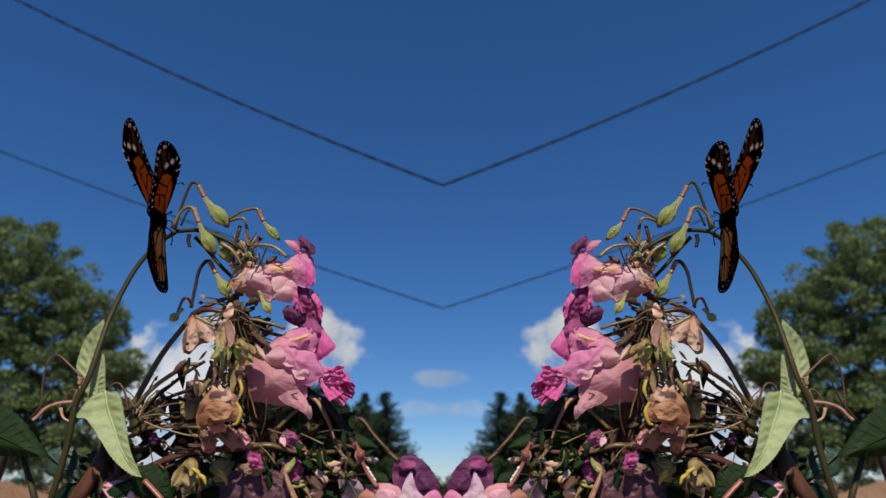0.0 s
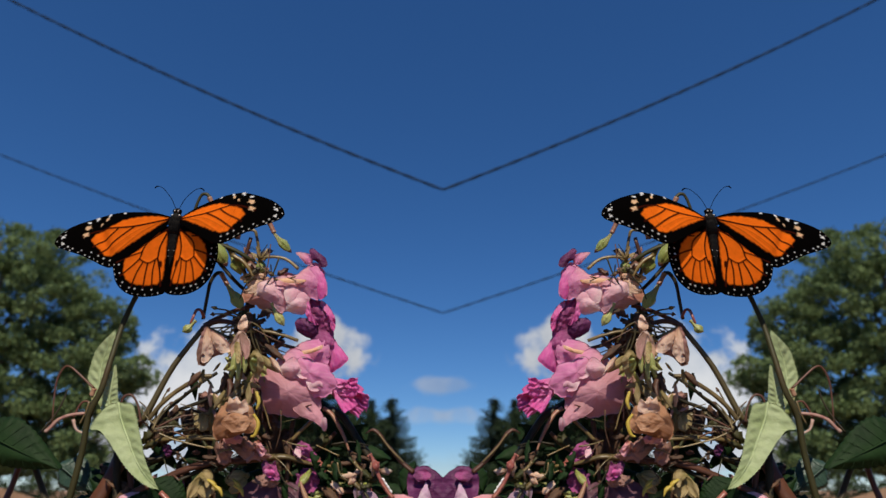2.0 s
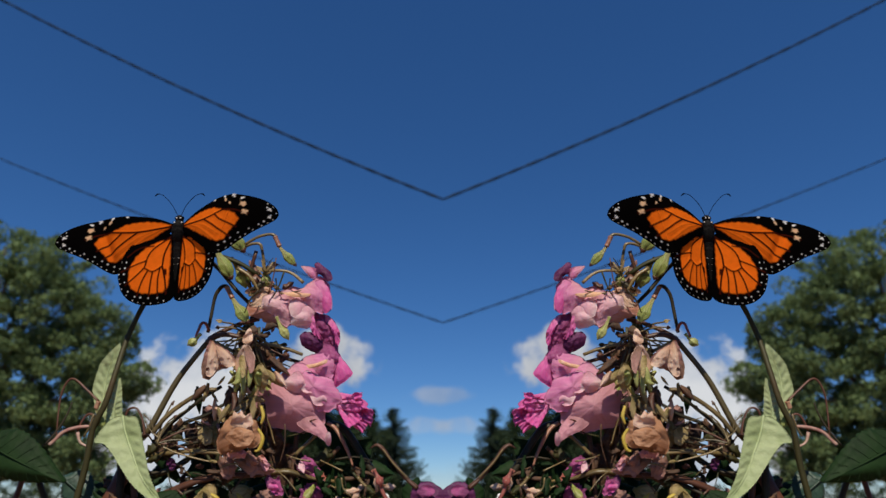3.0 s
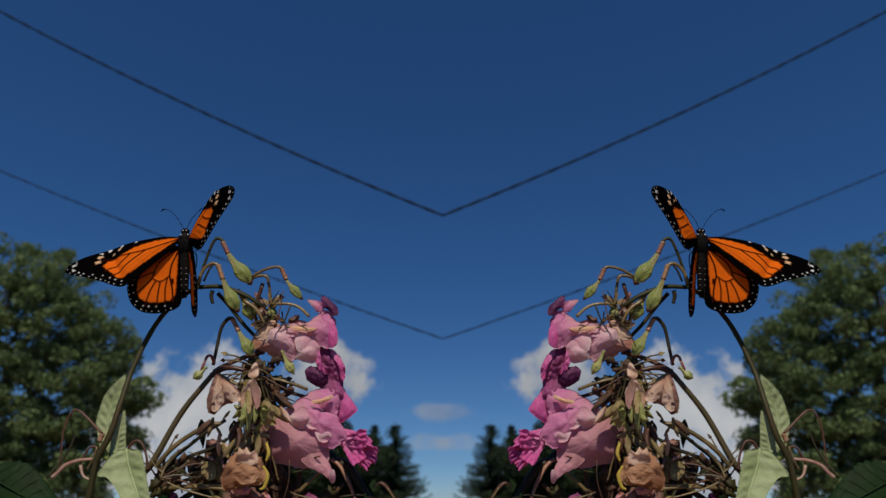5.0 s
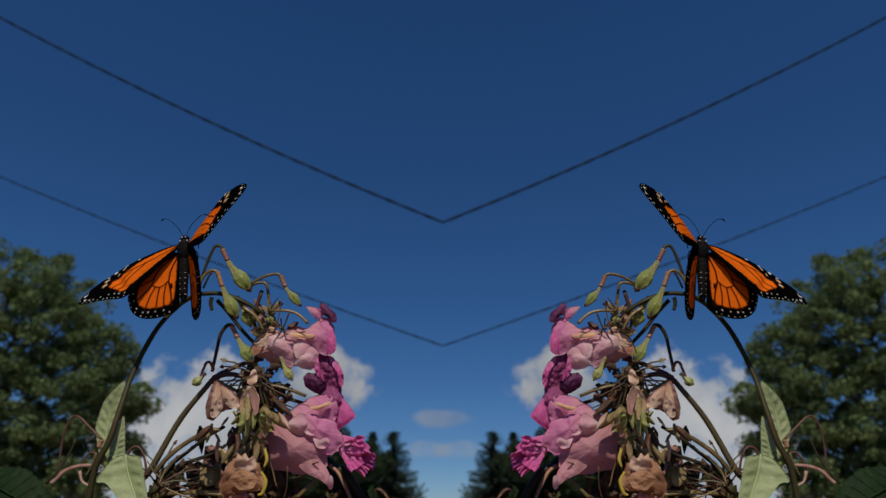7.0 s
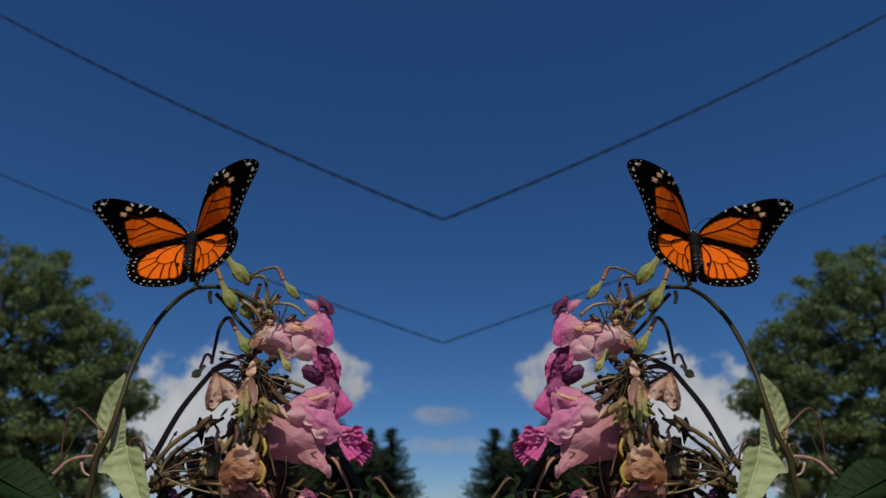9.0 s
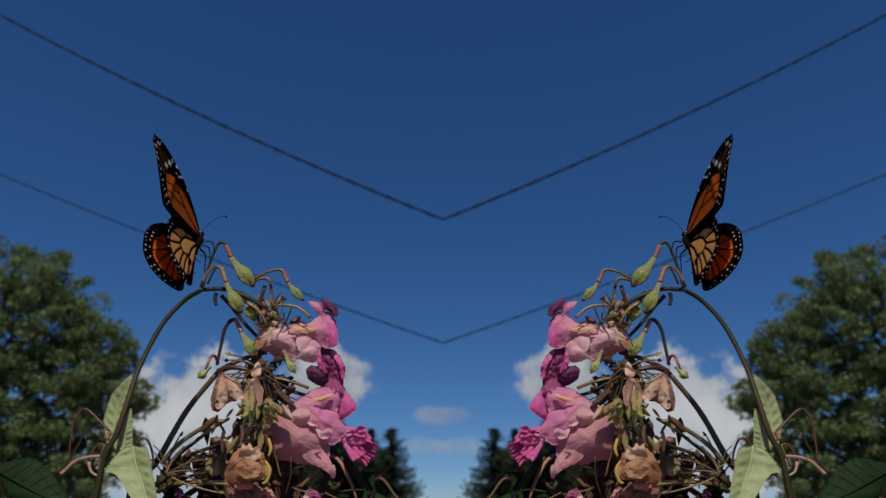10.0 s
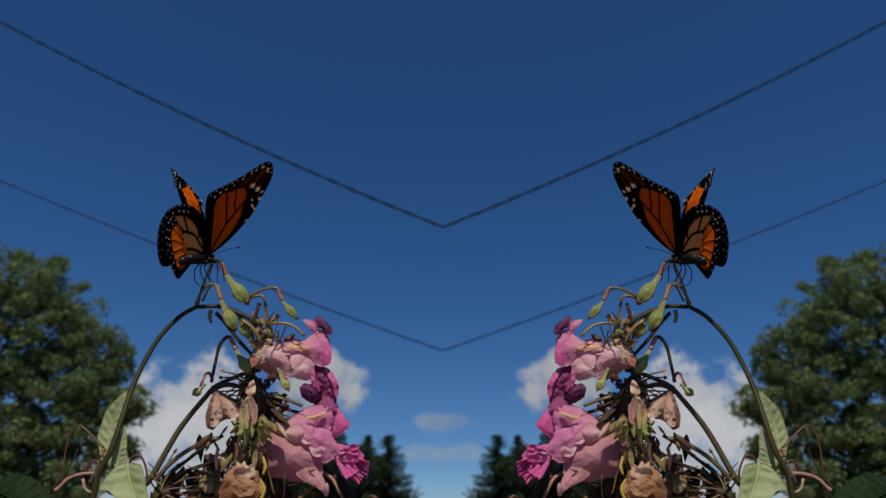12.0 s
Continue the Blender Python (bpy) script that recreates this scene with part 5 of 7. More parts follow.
    lobe("limp_petal", [(-115.1, -95.3), (-112.6, -92.8), (-109.3, -93.6), (-109.6, -97.1), (-111.8, -100.1), (-112.8, -97.3)], -1, 1, M_OLIVEPETAL, plant, "yellow withered petal", crumple=0.8, fold=0.5, seed=8.5)
    lobe("limp_petal", [(-100.1, -96.8), (-97.6, -97.8), (-96.3, -100.6), (-98.6, -100.6)], -1, 1, M_YELLOW, plant, "yellow withered petal", crumple=0.8, fold=0.5, seed=8.5)
    lobe("flower", [(-46.0, -102.8), (-44.5, -100.3), (-40.5, -100.8), (-36.5, -104.1), (-35.5, -107.8), (-39.5, -110.3), (-44.5, -109.3)], 4, 3, M_MAUVE, plant, "pale mauve flower in shade", crumple=0.4, fold=0.3, seed=8.9)
    S([at(-43.3, -98.3, 0), at(-41.8, -102.3, 0), at(-39.5, -106.8, 0), at(-37.5, -112.3, 0)], 5, 7, M_OLIVESTEM)
    S([at(-46.0, -89.1, 1), at(-44.0, -91.8, 1), at(-41.0, -94.3, 1), at(-38.0, -96.3, 2)], 7, 4, M_TAN)
    wilted(plant, at(-112.1, -98.3, 4), 13, 250, M_OLIVEPETAL, 9.3, "yellowing withered flower")
    wilted(plant, at(-97.1, -96.3, 5), 10, 200, M_OLIVEPETAL, 9.7, "yellow-green withered flower")
    lobe("wilted_flower", [(-130.1, -83.8), (-128.9, -81.3), (-126.9, -82.3), (-126.6, -85.3), (-128.6, -86.8)], 6, 1, M_PURPLE, plant, "small dark purple withered flower", crumple=0.8, fold=0.5, seed=10.2, tear=0.2)
    wilted(plant, at(-139.9, -107.8, 4), 16, 170, M_PALELIT, 10.6, "pale pink flower low in shade")
    wilted(plant, at(-109.8, -69.8, 6), 12, 250, M_OLIVEPETAL, 10.9, "mottled green withered calyx", 0.7, "calyx")
    for pts in (([at(-90.1, -57.8, -23), at(-89.1, -62.3, -23), at(-90.3, -65.8, -23)]), ([at(-91.6, -67.8, -23), at(-89.6, -71.8, -23), at(-91.1, -76.8, -23), at(-93.1, -77.8, -23)])):
        turned("pistil", pts, [0.5, 0.85, 0.75, 0.4], M_YELLOW, plant, "bright yellow pistil", 8, 5)
    for c in (at(-111.6, -96.8, -2), at(-109.1, -99.3, -2), at(-99.8, -99.3, -2)):
        turned("pistil", [c, c + _right * 0.003 - _up * 0.002, c + _right * 0.004 - _up * 0.005], [0.5, 1.0, 0.3], M_YELLOW, plant, "bright yellow pistil", 8, 4)
    # withered scraps that fill the cluster; its inner shadow is put into their browns
    rng = random.Random(5)
    for cx, cy, sx, sy, n in ((-88, -38, 7, 9, 22), (-90, -36, 5, 8, 12), (-108, -66, 3, 9, 8), (-88, -70, 2, 7, 10), (-82, -52, 6, 5, 14), (-96, -62, 7, 7, 16), (-130, -75, 4, 4, 12), (-60, -92, 12, 8, 20),
                              (-102, -84, 9, 6, 18), (-86, -2, 5, 4, 12), (-140, -98, 14, 8, 14), (-48, -98, 9, 6, 26)):
        for _ in range(n):
            x, y, d = cx + sx * rng.uniform(-1.5, 1.5), cy + sy * rng.uniform(-1.5, 1.5), rng.uniform(-2, 12)
            a, o = fit_angle(rng.uniform(0, 360))
            tone = rng.choice((M_SHADEBROWN, M_SHADEBROWN, M_SHADEBROWN, M_REDSTEM, M_STEM, M_DARKSTEM, M_DUSTY) if cx < -70 else (M_SHADEBROWN, M_SHADELEAF, M_SHADELEAF, M_STEM, M_LIME, M_CREAM, M_ROSE))
            c = at(x, y, d)
            s = rng.uniform(0.004, 0.010)
            sheet("scrap", c, c + a * s, o + _fwd * rng.uniform(-1, 1), s * rng.uniform(0.25, 0.75), tone, plant, "", rng.choice(([0.4, 0.9, 0.7, 1.0, 0.5], [0.2, 0.7, 1.0, 0.6, 0.3], [0.3, 1.0, 0.6, 0.8, 0.1])), 0.4, 0.4, 0.5, nu=6, nv=9, thick=0.06, seed=x)
    # bracts, calyx scraps and limp buds packed about the faded bells
    for cx, cy, sx, sy, n in ((-99, -38, 7, 6, 14), (-96, -53, 6, 5, 16), (-108, -54, 5, 5, 8), (-86, -44, 4, 6, 8)):
        for _ in range(n):
            x, y, d = cx + sx * rng.uniform(-1.2, 1.2), cy + sy * rng.uniform(-1.2, 1.2), rng.uniform(-16, 0)
            a, o = fit_angle(rng.uniform(200, 340))
            c = at(x, y, d)
            s = rng.uniform(0.005, 0.011)
            sheet("bract", c, c + a * s, o + _fwd * rng.uniform(-0.7, 0.7), s * rng.uniform(0.22, 0.42), rng.choice((M_OLIVEPETAL, M_OLIVEPETAL, M_TAN, M_SHADEBROWN, M_LIME, M_CREAM, M_REDSTEM)), plant, "",
                  [0.3, 0.8, 1.0, 0.7, 0.08], 0.5, rng.uniform(-0.3, 0.4), 0.15, nu=6, nv=10, thick=0.08, seed=x)
    # a red bud on its stalk, with flecks of froth
    pod(plant, [at(-38.8, -85.6, -1), at(-38.0, -87.3, -1), at(-37.0, -89.6, -1), at(-36.3, -91.3, -1), at(-35.5, -93.3, -1)], 2.3, "small swollen red bud", M_ROSE, False)
    for c in (at(-34.0, -96.3, -4), at(-33.0, -98.1, -4), at(-32.0, -99.6, -4), at(-31.0, -101.3, -4)):
        turned("froth_fleck", [c, c + _right * 0.0008 - _up * 0.0008, c + _right * 0.0012 - _up * 0.0018], [0.2, 0.5, 0.2], M_WHITE, plant, "white froth on a red stalk", 8, 3)
    # leaves
    toothed_leaf(plant, [(-159.6, -65.3), (-161.4, -58.5), (-162.4, -51.5), (-160.9, -45.8), (-159.1, -40.5), (-156.6, -37.0), (-153.1, -33.5), (-150.1, -30.8)], [(-158.6, -65.8), (-157.9, -58.5), (-157.1, -51.0), (-155.9, -44.8), (-154.1, -39.8), (-152.1, -35.3), (-150.1, -30.8)], [(-157.1, -65.8), (-154.6, -58.5), (-152.9, -51.0), (-151.4, -44.3), (-150.4, -39.3), (-149.9, -35.3), (-150.1, -30.8)], 4, 1, M_LEAF, "pale green toothed leaf", 1.0)
    toothed_leaf(plant, [(-156.6, -67.8), (-156.4, -62.3), (-155.6, -56.8), (-153.6, -51.8), (-151.1, -46.8)], [(-153.6, -67.8), (-153.4, -62.3), (-152.6, -56.8), (-151.6, -51.8), (-150.6, -46.3)], [(-148.9, -67.8), (-149.4, -62.3), (-149.6, -56.8), (-149.6, -51.8), (-150.1, -46.3)], 2, 0, M_LEAF, "small pale green toothed leaf", 2.0, 16)
    toothed_leaf(plant, [(-153.1, -63.3), (-157.1, -66.3), (-160.4, -70.3), (-162.4, -74.6), (-158.6, -75.1), (-154.6, -79.8), (-150.9, -86.1), (-146.9, -92.3), (-141.9, -97.3), (-137.1, -100.3), (-133.4, -101.1)], [(-149.6, -62.8), (-148.9, -68.6), (-147.4, -74.3), (-145.4, -80.3), (-143.4, -86.6), (-140.6, -92.3), (-137.1, -97.3), (-133.4, -101.1)], [(-146.1, -62.8), (-143.4, -63.6), (-142.1, -67.8), (-141.1, -73.6), (-140.1, -79.8), (-139.1, -86.1), (-137.6, -91.3), (-135.6, -96.1), (-133.4, -101.1)], -3, -9, M_LEAF, "large pale green toothed leaf", 3.0, 34, 1.6)
    leaf(plant, at(-211.2, -73.6, -6), at(-178.1, -92.8, -10), _up * 0.9 + _right * 0.5, 0.022, M_SHADELEAF, "green glossy leaf coloured dark for shade", 4.0)
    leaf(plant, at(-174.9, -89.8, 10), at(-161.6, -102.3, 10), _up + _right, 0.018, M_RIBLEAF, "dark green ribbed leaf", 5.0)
    leaf(plant, at(-146.1, -73.6, 4), at(-158.6, -75.3, 0), _up, 0.010, M_SHADELEAF, "leaf underside coloured dark for shade", 6.0)
    leaf(plant, at(-132.4, -82.3, 8), at(-126.6, -64.8, 8), _right, 0.012, M_SHADEBROWN, "withered brown leaf", 7.0)
    leaf(plant, at(-136.1, -97.3, -2), at(-121.1, -113.6, -2), _right, 0.018, M_SHADELEAF, "leaf coloured dark for shade", 8.0)
    leaf(plant, at(-151.1, -114.8, 0), at(-133.6, -101.1, 0), _up, 0.010, M_SHADELEAF, "leaf coloured dark for shade", 8.5)
    leaf(plant, at(-116.1, -49.8, 8), at(-115.6, -62.3, 8), _right, 0.004, M_SHADELEAF, "thin dark dry leaf", 9.0)
    leaf(plant, at(-48.5, -82.3, 10), at(-38.5, -72.3, 12), _right, 0.012, M_SHADELEAF, "leaf coloured dark for shade", 9.5)
    leaf(plant, at(-46.0, -109.8, 10), at(-56.0, -82.3, 10), _right, 0.016, M_SHADELEAF, "leaf coloured dark for shade", 9.9)
    # low leaves; the tangle's shade is put into their near-black colour
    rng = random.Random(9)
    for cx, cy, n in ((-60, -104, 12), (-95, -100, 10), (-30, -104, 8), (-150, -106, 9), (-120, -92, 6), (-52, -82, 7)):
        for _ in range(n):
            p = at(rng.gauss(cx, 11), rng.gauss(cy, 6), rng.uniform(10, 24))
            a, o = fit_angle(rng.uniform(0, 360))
            sheet("low_leaf", p, p + a * rng.uniform(0.014, 0.026) + _fwd * rng.uniform(-0.006, 0.006), o + _fwd * rng.uniform(-0.8, 0.8), rng.uniform(0.007, 0.013), M_SHADELEAF, plant, "",
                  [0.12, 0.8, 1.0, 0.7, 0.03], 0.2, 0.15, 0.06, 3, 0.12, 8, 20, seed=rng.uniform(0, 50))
    # pedicels spreading from the flower head and from the node below it
    rng = random.Random(33)
    for cx, cy, lo, hi, l0, l1, n in ((-91, -27, 150, 330, 9, 19, 16), (-135, -75, -25, 75, 14, 27, 9), (-88, -58, 180, 300, 8, 16, 7)):
        for i in range(n):
            g, k, d = radians(lo + (hi - lo) * (i + rng.uniform(0.2, 0.8)) / n), rng.uniform(l0, l1), rng.uniform(-6, 5)
            sag = rng.uniform(-1.5, 1.5)
            pts = [at(cx + math.cos(g) * k * q - math.sin(g) * sag * math.sin(3.1 * q), cy + math.sin(g) * k * q + math.cos(g) * sag * math.sin(3.1 * q) - 2.0 * max(0, q - 0.7), d + 3 * q) for q in (0, 0.35, 0.7, 0.9, 1.0)]
            tube("pedicel", pts, 0.42, 0.34, rng.choice((M_TAN, M_TAN, M_OLIVESTEM, M_REDSTEM)), plant, "", 8, 4)
            sheet("sepal", pts[-1], pts[-1] + (pts[-1] - pts[-2]) * rng.uniform(0.8, 1.8), _up + _fwd * rng.uniform(-1, 1), 0.0022, rng.choice((M_TAN, M_SHADEBROWN, M_OLIVEPETAL)), plant, "", [0.4, 1, 0.8, 0.4, 0.05], 0.2, 0.2, 0.1, nu=4, nv=6)
    # fine dry stalks criss-crossing the flower heads
    rng = random.Random(21)
    for cx, cy, sx, sy, n in ((-92, -36, 9, 9, 16), (-84, -60, 9, 9, 6), (-106, -78, 12, 8, 14), (-62, -90, 14, 9, 14), (-130, -76, 7, 7, 8), (-84, -4, 6, 6, 8)):
        for _ in range(n):
            x, y, d = cx + sx * rng.uniform(-1.3, 1.3), cy + sy * rng.uniform(-1.3, 1.3), rng.uniform(-6, 8)
            g = rng.uniform(0, 2 * math.pi)
            k = rng.uniform(7, 18)
            bend = rng.uniform(-1.6, 1.6)
            p0, p2 = at(x, y, d), at(x + math.cos(g) * k, y + math.sin(g) * k, d + rng.uniform(-4, 4))
            p1 = at(x + math.cos(g) * k / 2 - math.sin(g) * bend, y + math.sin(g) * k / 2 + math.cos(g) * bend, d)
            tube("stalk", [p0, p1, p2], rng.uniform(0.28, 0.5), rng.uniform(0.15, 0.3), rng.choice((M_TAN, M_TAN, M_STEM, M_REDSTEM, M_SHADEBROWN, M_DARKSTEM)), plant, "", 6, 4)
    return plant


plant_left = balsam()
skew_to_view(plant_left)
tagged(plant_left, "tall flowering balsam with pink blooms, green pods and withered flowers", "flowering plant", group="balsam plants")
plant_right = twin(plant_left)


# ---- the butterflies ----
def seg_dist(px, py, pts):
    """Distance of points to a broken line."""
    best = np.full(px.shape, 1e9)
    for (ax, ay), (bx, by) in zip(pts[:-1], pts[1:]):
        dx, dy = bx - ax, by - ay
        t = np.clip(((px - ax) * dx + (py - ay) * dy) / (dx * dx + dy * dy + 1e-12), 0, 1)
        best = np.minimum(best, np.hypot(px - ax - t * dx, py - ay - t * dy))
    return best


def smooth2(pts, per=8):
    return [(p.x, p.y) for p in spline([Vector((x, y, 0)) for x, y in pts], per)]


def inside(px, py, poly):
    """Signed distance to a closed outline: positive within it."""
    odd = np.zeros(px.shape, dtype=bool)
    for (ax, ay), (bx, by) in zip(poly, poly[1:] + poly[:1]):
        cut = (ay > py) != (by > py)
        odd ^= cut & (px < (bx - ax) * (py - ay) / (by - ay + 1e-12) + ax)
    d = seg_dist(px, py, poly + poly[:1])
    return np.where(odd, d, -d)


def step(v, lo, hi):
    k = np.clip((v - lo) / (hi - lo), 0, 1)
    return k * k * (3 - 2 * k)


def scale_mat(name, trans, rough):
    """Wing scales: the pigment of the mesh, fine powdery grain, and light that shines through the membrane."""
    m = bpy.data.materials.new(name)
    m.use_nodes = True
    n, l = m.node_tree.nodes, m.node_tree.links
    p = n["Principled BSDF"]
    p.inputs["Roughness"].default_value = rough
    p.inputs["Specular IOR Level"].default_value = 0.0
    at_ = n.new("ShaderNodeAttribute")
    at_.attribute_name = "pigment"
    tc = n.new("ShaderNodeTexCoord")
    ns = n.new("ShaderNodeTexNoise")
    ns.inputs["Scale"].default_value, ns.inputs["Detail"].default_value = 420, 5
    l.new(tc.outputs["Object"], ns.inputs["Vector"])
    mr = n.new("ShaderNodeMapRange")
    mr.inputs["From Min"].default_value, mr.inputs["From Max"].default_value = 0.3, 0.7
    mr.inputs["To Min"].default_value, mr.inputs["To Max"].default_value = 0.92, 1.05
    l.new(ns.outputs["Fac"], mr.inputs["Value"])
    mul = n.new("ShaderNodeVectorMath")
    mul.operation = 'SCALE'
    l.new(at_.outputs["Color"], mul.inputs[0])
    l.new(mr.outputs[0], mul.inputs["Scale"])
    l.new(mul.outputs[0], p.inputs["Base Color"])
    bp = n.new("ShaderNodeBump")
    bp.inputs["Strength"].default_value, bp.inputs["Distance"].default_value = 0.25, 0.0003
    l.new(ns.outputs["Fac"], bp.inputs["Height"])
    l.new(bp.outputs[0], p.inputs["Normal"])
    tr = n.new("ShaderNodeBsdfTranslucent")
    l.new(mul.outputs[0], tr.inputs["Color"])
    ms = n.new("ShaderNodeMixShader")
    ms.inputs[0].default_value = trans
    l.new(p.outputs[0], ms.inputs[1])
    l.new(tr.outputs[0], ms.inputs[2])
    l.new(ms.outputs[0], n["Material Output"].inputs["Surface"])
    return m


M_SCALES = scale_mat("wing_scales", 0.17, 0.75)
BLACK, ORANGE, MAROON = (0.0026, 0.0021, 0.002), (0.92, 0.168, 0.010), (0.045, 0.007, 0.003)
# the forewing's dull underside orange has its shade put into the colour
RUSTSHADE, TAWNY, UMBER = (0.42, 0.095, 0.012), (0.60, 0.30, 0.085), (0.060, 0.030, 0.016)
CHALK, APRICOT = (0.80, 0.78, 0.74), (0.80, 0.50, 0.28)
FOLD = 29.0        # where the forewing's tip flexes, mm from its hinge


def pigment(px, py, cells, veins, spots, outer, under, fore):
    """The colours of a wing's scales at places in mm: orange cells between dark veins, a black border with two rows
    of white dots, and pale flecks before the apex."""
    col = np.empty(px.shape + (3,))
    col[:] = BLACK
    wav = 0.35 * np.sin(px * 1.9 + py * 0.7) * np.sin(py * 1.6 - px * 0.5)

    def lay(c, k):
        col[:] = col * (1 - k[..., None]) + np.array(c) * k[..., None]

    if under and fore:
        # brown windows between the veins of the apex
        lay(UMBER, step(inside(px, py, [(33, 13.5), (44, 13.6), (46, 11), (39, 2.5), (35.5, 1.5), (34, 7)]) + wav, 0, 1.2) * step(np.abs((py - 0.35 * px) % 4.0 - 2), 0.3, 0.8))
    body = {(False, True): ORANGE, (False, False): ORANGE, (True, True): RUSTSHADE, (True, False): TAWNY}[(under, fore)]
    lay(body, step(inside(px, py, cells) + wav * 0.5, -0.25, 0.7))
    for line, w, deep in veins:
        d = seg_dist(px, py, smooth2(line, 6))
        w = w * (1.75 if under and not fore else 1.0)
        lay(BLACK if under else MAROON, deep * (1 - step(d, w * 0.4, w)))
    rng = random.Random(7)
    O = np.array(smooth2(outer))
    gap = np.concatenate([[0], np.cumsum(np.hypot(*np.diff(O, axis=0).T))])
    mid = np.array([px.mean(), py.mean()])
    for off, every, r in ((0.7, 2.9, 0.26), (2.6, 3.8, 0.35)):
        at_s = 0.8
        while at_s < gap[-1] - 0.5:
            q = np.array([np.interp(at_s, gap, O[:, 0]), np.interp(at_s, gap, O[:, 1])])
            to = mid - q
            q = q + to / np.hypot(*to) * off * rng.uniform(0.85, 1.2)
            rr = r * rng.uniform(0.7, 1.3) * (1.35 if under else 1.0)
            lay(CHALK, 1 - step(np.hypot(px - q[0], py - q[1]), rr * 0.6, rr * 1.25))
            at_s += every * rng.uniform(0.75, 1.3)
    for fx, fy, fr, tone in spots:
        d = np.maximum(abs(px - fx) * 0.85, abs(py - fy) * 1.05) + 0.25 * np.sin(px * 3.1 + fx) * np.sin(py * 3.7 + fy)
        lay(CHALK if tone or under else APRICOT, 1 - step(d, fr * 0.7, fr * 1.15))
    return np.clip(col, 0, 1)


def blade(name, P, colours, camber, parent, z, lo, hi, label=""):
    """The stretch of a wing between lo and hi mm from its hinge, as a thin skin of two faces."""
    nu, nv = P.shape[0] - 1, P.shape[1] - 1
    keep = np.zeros((nu, nv), dtype=bool)
    X = P[..., 0]
    big = np.maximum.reduce([X[:-1, :-1], X[1:, :-1], X[:-1, 1:], X[1:, 1:]])
    least = np.minimum.reduce([X[:-1, :-1], X[1:, :-1], X[:-1, 1:], X[1:, 1:]])
    keep = (big > lo) & (least < hi)
    x0 = lo if lo > 0 else 0.0
    verts, cols, faces = [], [], []
    for s in (1, -1):
        c = colours[0 if s > 0 else 1].reshape(-1, 3)
        for k, ((x, y), h) in enumerate(zip(P.reshape(-1, 2), camber.ravel())):
            x = min(max(x, lo), hi)
            verts.append((z * (x - x0) / 1000, y / 1000, (h + s * 0.07) / 1000))
            cols += [*c[k], 1.0]
    half = (nu + 1) * (nv + 1)
    for s in (0, 1):
        for i, j in zip(*np.nonzero(keep)):
            a = s * half + int(i) * (nv + 1) + int(j)
            q = (a, a + nv + 1, a + nv + 2, a + 1)
            faces.append(q if (s == 1) == (z > 0) else q[::-1])
    ob = mesh_ob(name, verts, faces, M_SCALES, parent, label)
    at_c = ob.data.attributes.new("pigment", 'FLOAT_COLOR', 'POINT')
    at_c.data.foreach_set("color", cols)
    return ob


def wing_grid(lead, trail, nu=150, nv=96):
    def along(c, k):
        c = np.array(smooth2(c))
        d = np.concatenate([[0], np.cumsum(np.hypot(*np.diff(c, axis=0).T))])
        s = np.linspace(0, d[-1], k)
        return np.stack([np.interp(s, d, c[:, 0]), np.interp(s, d, c[:, 1])], 1)

    A, B = along(lead, nu + 1), along(trail, nu + 1)
    v = np.linspace(0, 1, nv + 1)[None, :, None]
    return A[:, None, :] * (1 - v) + B[:, None, :] * v


